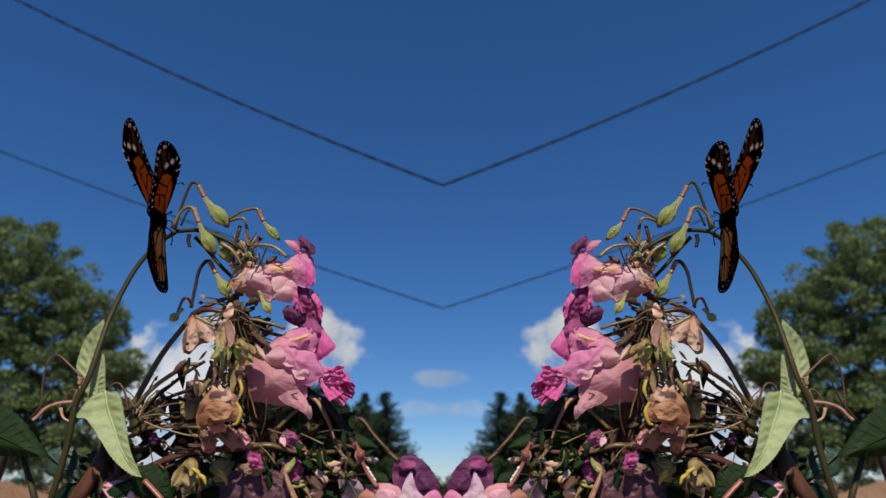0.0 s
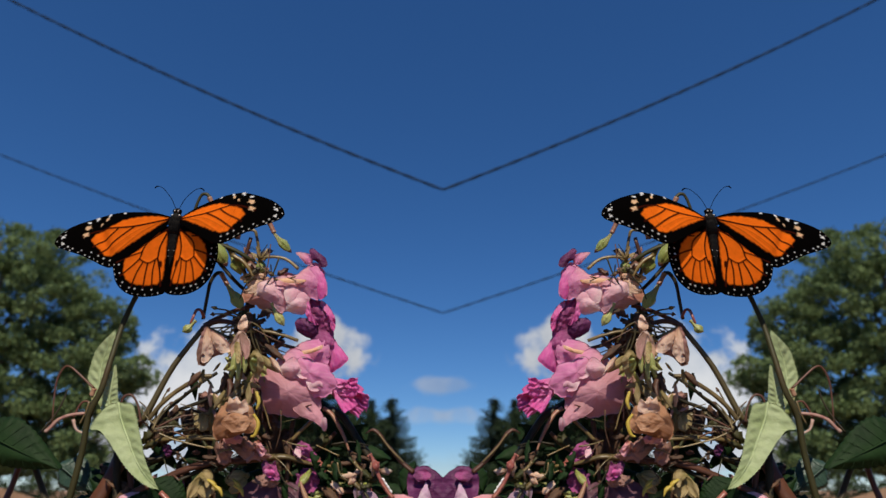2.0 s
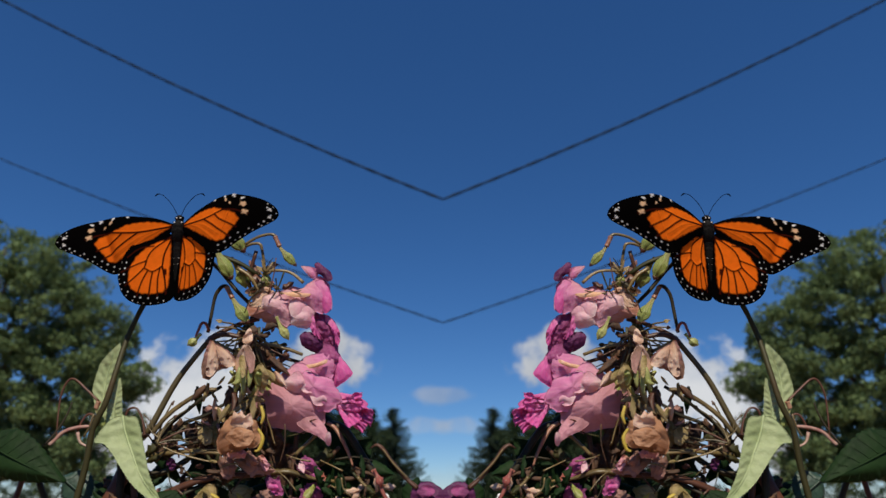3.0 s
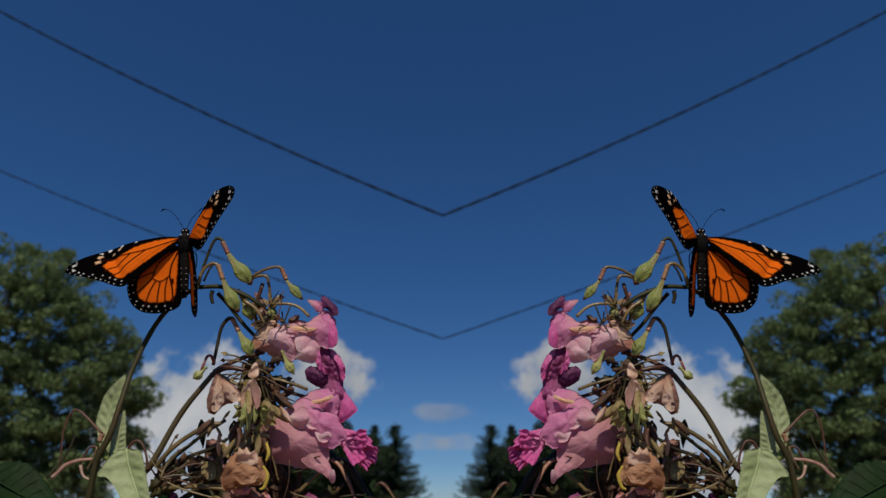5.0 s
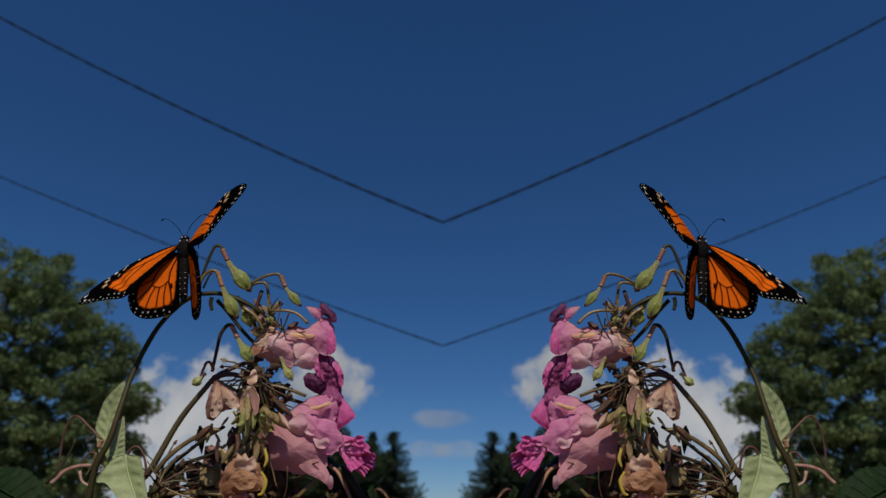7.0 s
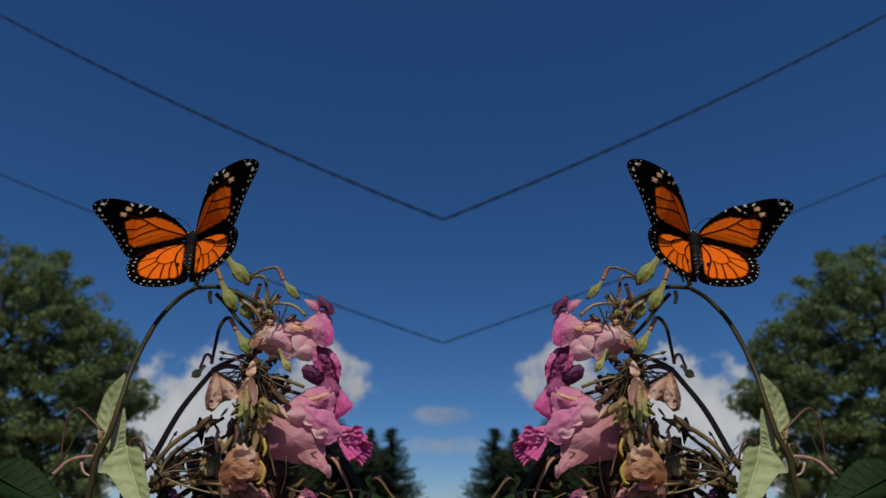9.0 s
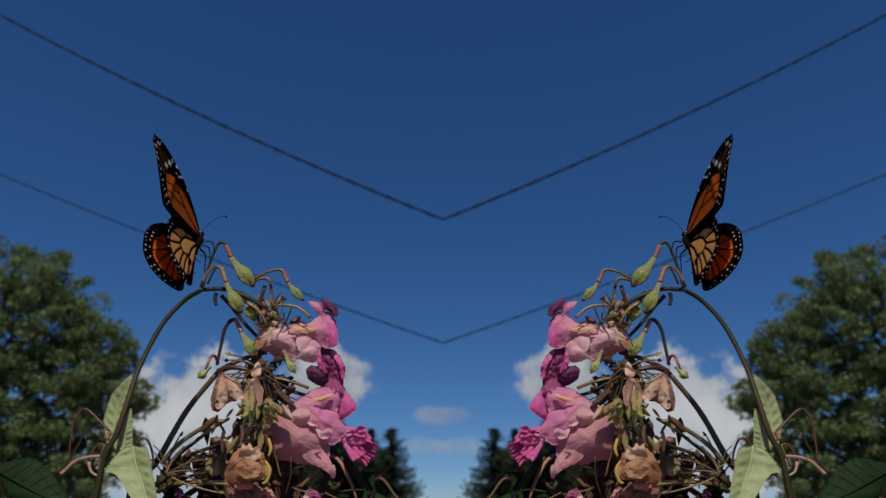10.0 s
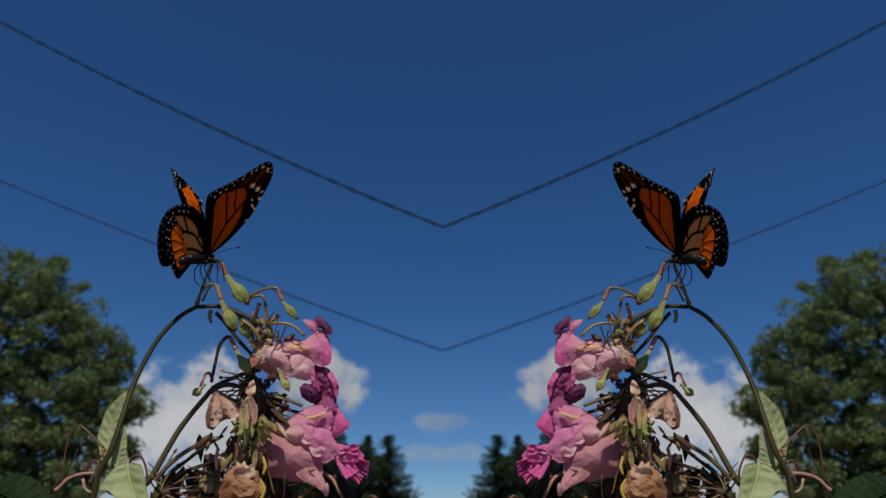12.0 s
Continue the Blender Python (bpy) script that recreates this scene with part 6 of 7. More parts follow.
def butterfly():
    bug = new("monarch_butterfly")
    # thorax, head and ringed abdomen
    th = turned("thorax", [Vector((0, y / 1000, 0.0)) for y in (-3.5, -1.5, 1.5, 4.5, 6.5)], [1.6, 2.6, 3.0, 2.7, 1.4], M_BODY, bug, "black furry thorax", 14, 5, 0.1)
    for x, y, zz in ((1.5, 5.2, 1.7), (-1.5, 5.2, 1.7), (2.2, 1.5, -1.6), (-2.2, 1.5, -1.6), (2.3, 3.4, -1.2), (-2.3, 3.4, -1.2), (1.5, -1.0, -2.0), (-1.5, -1.0, -2.0), (2.6, 0.2, -0.9), (-2.6, 0.2, -0.9)):
        turned("white_spot", [Vector((x, y - 0.3, zz)) / 1000, Vector((x, y, zz * 1.03)) / 1000, Vector((x, y + 0.3, zz)) / 1000], [0.2, 0.5, 0.2], M_WHITE, th, "", 6, 3)
    rng = random.Random(4)
    fur_v, fur_f = [], []
    for _ in range(420):
        a, y = rng.uniform(0, 2 * math.pi), rng.uniform(-3.2, 6.4)
        r = float(np.interp(y, (-3.5, -1.5, 1.5, 4.5, 6.5), (1.5, 2.5, 2.9, 2.6, 1.3)))
        o = Vector((math.cos(a), 0, math.sin(a)))
        p = o * r * 0.97 + Vector((0, y, 0))
        q = p + o * rng.uniform(0.35, 0.8) + Vector((rng.uniform(-0.2, 0.2), -rng.uniform(0.2, 0.9), 0))
        w = o.cross(Vector((0, 1, 0))) * 0.07
        k = len(fur_v)
        fur_v += [(p - w) / 1000, (p + w) / 1000, q / 1000]
        fur_f.append((k, k + 1, k + 2))
    mesh_ob("fur", fur_v, fur_f, M_BODY, th, "short black fur", smooth=False)
    hd = turned("head", [Vector((0, y / 1000, 0.0)) for y in (6.0, 7.0, 8.0, 9.0)], [1.3, 1.8, 1.7, 0.5], M_BODY, bug, "", 12, 4)
    for s in (1, -1):
        turned("eye", [Vector((s * k, 7.6, 0.2)) / 1000 for k in (1.0, 1.5, 1.9)], [0.8, 0.9, 0.3], M_BLACK, hd, "", 10, 3, 0)
        turned("white_spot", [Vector((s * 0.7, y, 1.55)) / 1000 for y in (7.0, 7.3, 7.6)], [0.15, 0.4, 0.15], M_WHITE, hd, "", 6, 3)
    rad = []
    pts = []
    for i in range(17):
        u = i / 16
        pts.append(Vector((0, -3.0 - 20.0 * u, -0.6 - 1.6 * u * u)) / 1000)
        rad.append((2.5 - 0.7 * u if u < 0.92 else 1.1) * (1.0 if i % 2 else 0.9))
    ab = turned("abdomen", pts, rad, M_BODY, bug, "ringed black abdomen with pale bars", 12, 2, 0.05)
    for i in range(3, 8):
        for s in (1, -1):
            c = pts[2 * i]
            turned("pale_bar", [c + Vector((s * k, 0.1 * k, math.sqrt(max(0.2, (2.2 - 0.08 * i) ** 2 - k * k)) + 0.1)) / 1000 for k in (0.7, 1.2, 1.7)], [0.06, 0.13, 0.06], M_WHITE, ab, "", 6, 2)
    for s in (1, -1):
        tube("antenna", [Vector((s * 0.6, 8.5, 0.6)) / 1000, Vector((s * 3.0, 13.0, 1.8)) / 1000, Vector((s * 6.5, 17.0, 2.2)) / 1000, Vector((s * 9.0, 18.2, 2.0)) / 1000],
             0.13, 0.13, M_BLACK, bug, "", 6)
        turned("antenna_club", [Vector((s * 8.6, 18.1, 2.0)) / 1000, Vector((s * 9.6, 18.0, 1.9)) / 1000, Vector((s * 10.4, 17.2, 1.7)) / 1000], [0.16, 0.34, 0.18], M_BLACK, bug, "", 8, 3)
        for y, yy in ((4.5, 8.5), (2.0, 2.0), (0.0, -6.0)):
            tube("leg", [Vector((s * 1.2, y, -1.8)) / 1000, Vector((s * 4.0, (y + yy) / 2 + 1.0, -4.5)) / 1000, Vector((s * 3.2, yy, -9.5)) / 1000, Vector((s * 2.2, yy + 1.0, -12.0)) / 1000],
                 0.3, 0.16, M_BLACK, bug, "thin black leg", 6)
    fore = dict(
        lead=[(0, 1.4), (4.5, 5.4), (9.9, 8.9), (20.6, 13.9), (33, 16.0), (40, 16.2), (44.5, 15.3), (47.6, 13.6), (48.9, 11.6)],
        trail=[(0, -1.2), (9, -4.4), (20, -8.0), (29.0, -9.8), (32.6, -7.6), (36.6, -2.6), (41.0, 2.4), (45.6, 6.6), (48.2, 9.4), (48.9, 11.6)],
        outer=[(29.5, -9.4), (32.6, -7.4), (36.6, -2.4), (41, 2.6), (45.6, 6.8), (48.4, 9.8), (48.4, 12.2), (46.5, 14.2), (43, 15.6)],
        cells=[(0.8, 1.3), (4.5, 3.9), (9.7, 6.6), (15, 8.4), (19.5, 9.2), (24.5, 8.6), (31.6, 8.0), (34.2, 6.0), (33.4, 2.8), (31.9, 0.0), (31.0, -3.4), (28.3, -5.0), (24.3, -4.8), (13.0, -2.3), (1.7, 0.1)],
        veins=[([(0.7, 0.3), (14.8, 3.6), (25.5, 8.0)], 0.62, 1), ([(21.5, 6.2), (26, 4.2), (34, 2.4)], 0.55, 1), ([(15, 3.6), (22.5, 1.6), (32.6, -2.0)], 0.55, 1), ([(25.5, 8.0), (30, 9), (37, 9)], 0.5, 1),
               ([(5, 0.6), (14, -0.6), (26, -4.6)], 0.5, 0.28), ([(9, 1.2), (17, 0.8), (28, -2.2)], 0.35, 0.2)],
        spots=[(35.4, 9.3, 1.0, 0), (33.8, 12.3, 1.0, 0), (29.1, 15.0, 0.75, 1), (25.2, 12.7, 0.7, 0), (23.8, 14.2, 0.6, 1), (28.3, 11.6, 0.5, 0), (17.4, 12.3, 0.45, 1), (32.8, 14.7, 0.55, 1), (44.8, 12.6, 0.6, 1), (45.6, 9.6, 0.5, 1)])
    hind = dict(
        lead=[(0, 0.5), (5, 2.4), (11, 2.0), (16.5, -1.2), (20.6, -6.5), (22.4, -12), (22.4, -16.5)],
        trail=[(0, -0.5), (-0.4, -10), (-1.2, -20), (-1.6, -26.4), (0.6, -28.9), (4.6, -29.8), (9.6, -29.8), (14.4, -28.6), (18.4, -26), (21.2, -22), (22.4, -16.5)],
        outer=[(21.8, -9), (22.5, -13), (22.3, -17.5), (21, -22.2), (18.2, -26), (14.3, -28.5), (9.4, -29.7), (4.4, -29.6), (0.4, -28.6)],
        cells=[(0.8, -1.4), (5.6, -1.9), (11.2, -4.2), (15.6, -8.4), (17.8, -13), (18.0, -19), (16.6, -22.2), (13.2, -24.4), (8.4, -25.2), (3, -24.8), (0.9, -22.6), (0.6, -9)],
        veins=[([(0.6, -1.2), (3.3, -8), (3.9, -13.4)], 0.55, 1), ([(3.9, -13.4), (7.8, -15.4), (11.4, -13.6)], 0.5, 1), ([(11.4, -13.6), (9, -6.5), (1, -0.4)], 0.5, 1), ([(3.9, -13.4), (2.6, -19), (1.8, -25.5)], 0.55, 1),
               ([(4.8, -13.8), (5.5, -19), (5.3, -26)], 0.45, 1), ([(7.8, -15.4), (8.4, -20), (8.9, -26.4)], 0.5, 1), ([(9.8, -14.8), (12, -19.4), (13.8, -25.4)], 0.5, 1), ([(11.4, -13.6), (15, -17.2), (18.8, -20.6)], 0.5, 1),
               ([(10.6, -10.4), (16, -12.2), (21, -14.6)], 0.5, 1), ([(8, -4), (14, -4.6), (19, -8)], 0.45, 1), ([(2.7, -15.2), (2.6, -16.8)], 1.0, 1)],
        spots=[])
    for z in (-1, 1):
        for kind, w in (("forewing", fore), ("hindwing", hind)):
            P = wing_grid(w["lead"], w["trail"])
            px, py = P[..., 0], P[..., 1]
            cols = [pigment(px, py, w["cells"], w["veins"], w["spots"], w["outer"], under, kind == "forewing") for under in (False, True)]
            v = np.linspace(0, 1, P.shape[1])[None, :]
            camber = 0.9 * np.sin(np.pi * np.clip(px / 50, 0, 1)) * (1 - (2 * v - 1) ** 2)
            for line, _, _ in w["veins"]:
                camber = camber + 0.10 * (1 - step(seg_dist(px, py, smooth2(line, 6)), 0.2, 1.4))
            if kind == "forewing":
                camber = camber * (1 - np.exp(-((px - FOLD) / 2.0) ** 2))
                ob = blade(kind, P, cols, camber, bug, z, -9.0, FOLD)
                tip = blade("wing_tip", P, cols, camber, ob, z, FOLD, 99.0, "black wing tip with white dots")
                tip.location = (z * FOLD / 1000, 0, 0)
                ob.location = (z * 0.0018, 0.0035, 0.0012)
            else:
                ob = blade(kind, P, cols, camber, bug, z, -9.0, 99.0)
                ob.location = (z * 0.0018, -0.0005, 0.0006)
    tagged(bug, "orange and black monarch butterfly perched on a balsam stalk", "butterfly", group="butterflies")
    return bug


bug_left = butterfly()
bug_left.location = (-0.1, 0.29, 1.2)
bug_right = twin(bug_left)


def wing_pose(z, fore, flap, sweep_deg, twist):
    """A wing's turn in the butterfly's space: flap up from level, sweep forward, twist of the blade."""
    hinge = (z * 0.0018, 0.0035, 0.0012) if fore else (z * 0.0018, -0.0005, 0.0006)
    m = Matrix.Rotation(radians(-z * flap), 4, 'Y') @ Matrix.Rotation(radians(z * sweep_deg), 4, 'Z') @ Matrix.Rotation(radians(twist), 4, 'X')
    return Matrix.Translation(hinge) @ m


def tip_pose(z, bend):
    """The flexed tip of a forewing: bent up from the blade."""
    return Matrix.Translation((z * FOLD / 1000, 0, 0)) @ Matrix.Rotation(radians(-z * bend), 4, 'Y')


# ---- what moves ----
PLANT_FIT = [
    (0, -0, 0, 0, 0), (0.5, 0.00228, -0.125, 0.748, 0.008), (1, -0.00075, 0.081, 0.617, -0.097), (1.5, 0.00424, -0.05, 0.483, -0.027),
    (2, 0.0062, -0.149, 1.823, -0.096), (2.5, 0.00384, -0.029, 2.385, -0.122), (3, -0.00023, 0.259, 1.848, -0.152), (5, -0.01709, 1.165, 2.695, -0.276),
    (5.5, -0.01673, 1.143, 3.207, -0.259), (6, -0.02426, 1.444, 3.626, -0.325), (6.5, -0.02755, 1.616, 3.276, -0.339), (7, -0.01944, 1.236, 2.724, -0.377),
    (9, -0.01399, 0.91, 2.503, -0.522), (9.5, -0.01608, 0.976, 3.505, -0.567), (10, -0.0136, 0.965, 2.355, -0.69), (10.5, -0.00392, 0.493, 4.015, -0.652),
    (11, -0.00804, 0.715, 3.125, -0.672), (11.5, -0.01736, 1.109, 2.83, -0.807), (12, -0.02108, 1.14, 3.646, -0.909),
]
VIEW_TURN = [
    (0, -0, 0), (0.5, -0.047, 0), (1, -0.279, -0.1), (1.5, -0.419, -0.25), (2, -0.512, 0.15), (2.5, -0.419, 0.6),
    (3, -0.559, 0.75), (5, -0.698, 1.15), (5.5, -0.698, 1.2), (6, -0.652, 1.2), (6.5, -0.652, 1.25), (7, -0.559, 1.25),
    (9, -0.396, 1.2), (9.5, -0.419, 1.2), (10, -0.419, 1.2), (10.5, -0.512, 1.25), (11, -0.419, 1.25), (11.5, -0.372, 1.25),
    (12, -0.186, 1.3),
]
# seconds, place, turn; flap, sweep and twist of the left and right forewings and hindwings; flex of the two wing tips
FLIGHT = [
    (0, -0.12100, 0.27823, 1.20458, 91.4, -6.8, 10.9, 93.4, 13.5, -34.5, 82, -2.4, -28.8, 93.8, -3.8, -5.1, 96.4, -6.4, 0.7, 14.3, 18),
    (0.1, -0.12108, 0.27921, 1.20773, 76.5, -9.8, 10.3, 65.9, -1.3, -25, 12.9, 48.6, -18, 88.4, -19.5, -2, 60, -17.5, 9, -10.5, -37.9),
    (0.2, -0.12106, 0.27871, 1.21096, 89.8, -8.5, 12.8, 58.4, -11.1, -33, 49.3, -13, -28.9, 55.5, 2.9, -12.1, 46.8, -1.1, -3.2, -7.8, -8.2),
    (0.3, -0.12018, 0.27952, 1.21241, 90.1, -8.9, 13.4, 44.8, -15.9, -35.4, 25.3, -10.7, -34.9, 39.4, -1.1, -5.1, 21.3, -2.1, -6.5, -9.3, -9.1),
    (0.4, -0.11750, 0.28006, 1.21256, 89.3, -6, 14.9, 29, -22.6, -32.5, 28.1, -18.2, -37, 19.9, 3.8, -1.2, 20.7, -1.6, -3.8, -8.8, -9.8),
    (0.5, -0.11808, 0.27740, 1.21218, 99.8, -6.4, 17, 43.7, -23.8, -16.2, 43, -19, -16.8, 32.9, -2.3, 4.1, 45.2, -3, -2.1, -20.5, -36.3),
    (0.6, -0.11995, 0.27934, 1.20881, 96.2, -8.9, 15.1, 57.7, 0.3, -9.1, 53.5, 5.9, 3.7, 55.8, -4.6, 1.5, 53, 0.9, -0.1, -3.1, 1.5),
    (0.7, -0.11535, 0.27859, 1.21067, 97.3, -6.7, 10.3, 79.6, 13.3, -3, 97.6, 9.1, 11.3, 80.7, -11.5, 2.8, 95.8, -1.1, 11.8, -2, 2.7),
    (0.8, -0.11657, 0.27829, 1.21329, 102.9, -8.3, 7.3, 81.4, 5.8, -11.3, 98.2, 14.6, 7.1, 84.5, -10.3, -11, 94.6, -11.7, 5.5, -1.9, 3.5),
    (0.9, -0.11733, 0.27899, 1.21033, 97.5, -10.8, 12, 57, -3.7, -22.8, 81.3, 6.1, -0.2, 60.4, -8.6, -21.8, 79.8, 1.2, 5.4, -3.4, -1.1),
    (1, -0.12231, 0.28442, 1.21282, 101, 6.3, 14.1, 51.8, -24.3, -62.8, 70.9, 17.4, -9.8, 58.4, 3.7, -32.6, 96.4, -16.6, 27.9, 13.4, -11.7),
    (1.1, -0.11819, 0.28041, 1.21086, 93.6, -11.2, 6.8, 43.6, -20.8, -28, 48.1, -4.2, -16.1, 42.5, -4.4, -10.5, 49.3, 7.2, -7.1, -6.5, -4.1),
    (1.2, -0.11724, 0.28079, 1.21246, 91.3, -6.7, 2.6, 21.7, -28.3, -30.7, 27.4, -4.9, -20.4, 19.6, 6.8, -0.3, 26.8, -5.4, -9, -8.2, -4.7),
    (1.3, -0.11913, 0.27954, 1.21077, 95.1, -4.8, -1.4, -11.5, -10.6, 34, 17.7, -6.2, -18.6, -5.9, 6.9, 4, 16.7, 3.7, -6.3, 8.3, -4.5),
    (1.4, -0.11921, 0.27917, 1.20873, 96.4, -5.2, -5.9, 70.8, -6.6, -1.3, 36.4, 8.1, 4.3, 66, -2.8, 16.2, 36, -15, -0.5, -3.1, 1.7),
    (1.5, -0.11259, 0.27593, 1.20600, 88.9, -13.2, -13.2, 95.9, 1.4, 1, 76.9, 1.5, 14.5, 86.4, 2.6, 5.8, 77.6, -3.5, -3.5, -0.8, 4.6),
    (1.6, -0.11399, 0.27804, 1.21177, 98.6, -6.9, -7.1, 94.4, 11.7, 1.6, 85.3, 6.9, 1.2, 93.4, -14.4, 3.5, 87.4, -19.2, -7.4, -0.1, 1.8),
    (1.7, -0.11740, 0.27884, 1.20907, 96.2, -8.5, -4.1, 83.7, -5.3, -11, 66.7, 7.8, -6.3, 83.3, -7, -4.7, 66.5, -14.5, -3.5, -2.6, -1.4),
    (1.8, -0.11603, 0.27912, 1.21093, 95.3, -7.1, -0.6, 72.2, -9.3, -37.3, 56.3, 1.7, -21.1, 67.4, -5, -1.4, 54.6, -14.9, -3.4, -10.9, -6.3),
    (1.9, -0.11504, 0.28021, 1.21082, 91.1, -6, 2.4, 45.8, -20.9, -29.5, 38.9, -9, -21.3, 41.7, -4.1, 0.9, 38.1, -6.1, -6.1, -8.5, -5.6),
    (2, -0.11464, 0.27826, 1.20776, 90.3, 0.7, 6.1, -9.3, -26.1, -4.3, 34, -12.7, -15.8, -7.6, -2.8, -0.1, 25.1, -1.9, -2.6, 4.7, -28.1),
    (2.1, -0.11676, 0.28055, 1.21019, 93.3, 1.3, 2.6, -15.9, -16.2, 17.3, 25.7, -8.7, -12.5, -14.3, 1.1, -0.6, 20.5, -2.3, 10.5, 4.8, -5.3),
    (2.2, -0.11737, 0.28100, 1.20763, 95.8, -0.8, 3.2, 60.6, -11.2, -3.7, 54.7, 7.7, 19.4, 56.3, -4.4, 10.8, 55.6, -9.7, -0, -2.7, 7.1),
    (2.3, -0.11196, 0.27972, 1.20945, 94.7, -1.1, -3.4, 75, 2.7, 8.4, 97.7, 1.1, 17.5, 73.3, -11.7, 10.2, 96, -4, 16, 0.8, 3.9),
    (2.4, -0.11041, 0.27908, 1.21137, 94.4, 1, -2.9, 83.3, 7.1, -0.1, 96.5, 6.4, 6.8, 83.4, -6.3, 0.7, 96.5, -11.9, -0.1, -0.2, 2.8),
    (2.5, -0.11046, 0.27406, 1.20779, 91.1, 3.5, -1.7, 80.7, -5.5, -43.1, 85.2, 2.1, -12.6, 88.5, -3.1, -10.1, 96.2, -3.6, 1.5, 19.7, 8.9),
    (2.6, -0.11375, 0.27964, 1.21127, 96.1, -2, -0.5, 72.1, -4, -35.6, 59.9, 5.1, -20.2, 68.9, -7.5, -4.2, 58.2, -12.5, -5.2, -10.1, -5.6),
    (2.7, -0.11354, 0.28124, 1.21235, 93.7, -2.7, 0.8, 52.8, -14.2, -30.2, 40.7, 0.8, -25.1, 49.7, -3.7, -3.5, 39, -12.5, -6.4, -8.2, -6.8),
    (2.8, -0.11252, 0.28196, 1.21213, 90, -2.1, 1.9, 32.1, -17.2, -37.3, 31.2, -8, -31.3, 26.9, 3.4, 0.5, 29, -9.3, -3.9, -11.1, -8.9),
    (2.9, -0.11335, 0.28144, 1.21229, 87.5, -1.5, 2.6, 21, -24.9, -30.9, 22.9, -17.8, -42, 17.2, 4.8, 0.4, 17.2, -2.3, 2.6, -8.2, -12.9),
    (3, -0.11296, 0.27717, 1.20960, 93.6, -2.2, 3.8, -10, -20.3, 3.8, 40.7, -15, -6.5, -6.3, -2.6, -3.6, 37.3, 2.9, -4.1, 14.5, -40.2),
    (3.1, -0.11609, 0.28150, 1.21074, 98.5, -1.5, 3.7, -15.3, -4.6, 37.6, 55.9, 8, 26.9, -12.8, 1.9, 6.5, 57.5, -6.1, 3.8, 9.2, 8.6),
    (3.2, -0.11338, 0.28089, 1.21264, 98.7, -6.2, -0, 72, -9.2, -15.8, 97.5, 6.4, 2.2, 69.2, -13, 8.3, 94.2, -7.4, 14.5, -6.3, -1),
    (3.3, -0.11126, 0.28013, 1.21226, 94.6, -2.6, -1.3, 79.8, 1.1, -13.9, 90.5, 7.7, -12.7, 79.6, -6.3, -5.4, 98.3, -6.6, -5.9, -3.5, -4.6),
    (3.4, -0.11393, 0.28083, 1.21351, 96.1, -4.7, 4.9, 66.2, -3, -33.9, 65.8, 4.4, -22.2, 62.6, -6.2, -2.3, 64.7, -13.4, -7.7, -9.9, -5.8),
    (3.5, -0.11377, 0.28241, 1.21457, 93.5, -4.5, 5.1, 48.1, -13.1, -29.2, 45.3, -0.3, -26.2, 44.8, -2.4, -2.5, 44, -13.7, -7.8, -8.1, -6.9),
    (3.6, -0.11280, 0.28313, 1.21436, 89.6, -3.1, 5, 28.8, -16.4, -36.7, 34.5, -9, -31.7, 23.2, 4.5, 0.9, 32.5, -10.4, -4.4, -11, -8.9),
    (3.7, -0.11367, 0.28262, 1.21453, 86.8, -2.1, 4.7, 18.6, -24.4, -30, 25, -18.7, -41.6, 14.9, 5.4, 1, 19.4, -3.2, 2.9, -8.1, -12.8),
    (3.8, -0.11585, 0.28225, 1.21564, 89.2, -4, 4, -2.4, -18.9, -5.5, 28, -21.8, -11.6, -5.7, -13.9, 5, 24.8, -4.6, -7.1, -2, -1.8),
    (3.9, -0.11641, 0.28274, 1.21301, 97.6, -2, 4.1, -15.7, -4, 38.2, 56.6, 6.9, 27, -13.2, 2.5, 7.1, 58.1, -7.1, 3.8, 9, 8.6),
    (4, -0.11370, 0.28206, 1.21488, 97.8, -7.1, 0.5, 71.2, -9.7, -14.9, 98, 5.6, 1.2, 68.2, -13.4, 9.4, 95, -8.2, 13.5, -6.2, -0.8),
    (4.1, -0.11095, 0.28154, 1.21610, 94.1, -1.8, -2.1, 82.5, 7.3, 2.4, 97.2, 6.3, 3.9, 81.8, -6, 3.6, 97.9, -12, -3.6, 0.1, 3),
    (4.2, -0.11164, 0.28143, 1.21475, 93.7, -3.4, -0.8, 79.3, 0.4, -13.2, 91, 6.8, -13.4, 78.9, -6.9, -4.5, 98.8, -7.3, -6.8, -3.4, -4.6),
    (4.3, -0.11429, 0.28214, 1.21600, 95.1, -5.5, 6.7, 64.2, -3.4, -33, 67.7, 3.4, -22.5, 60.6, -6.6, -1.3, 66.8, -14.4, -8.1, -9.8, -5.9),
    (4.4, -0.11414, 0.28371, 1.21707, 92.4, -5.1, 6.8, 46.1, -13.4, -28.1, 47.1, -1.4, -26, 42.9, -2.6, -1.4, 45.8, -14.8, -7.6, -8, -6.8),
    (4.5, -0.11316, 0.28442, 1.21686, 88.5, -3.6, 6.5, 26.9, -16.4, -35.6, 36, -10.1, -31.1, 21.4, 4.6, 1.9, 34, -11.4, -3.9, -10.8, -8.9),
    (4.8, -0.11477, 0.28730, 1.22069, 89.4, -5.5, 6.9, -5.5, -26.6, -18.8, 62.4, -12.5, -9.4, -10.3, -0.9, -3.5, 66.8, -24, 6.7, 13.5, -13),
    (5, -0.11497, 0.28842, 1.22192, 88.9, -5.8, 7.2, -5, -27.2, -21.3, 64.8, -12.3, -9.7, -10.7, -0.7, -3.5, 70.1, -27, 7.9, 13.4, -10),
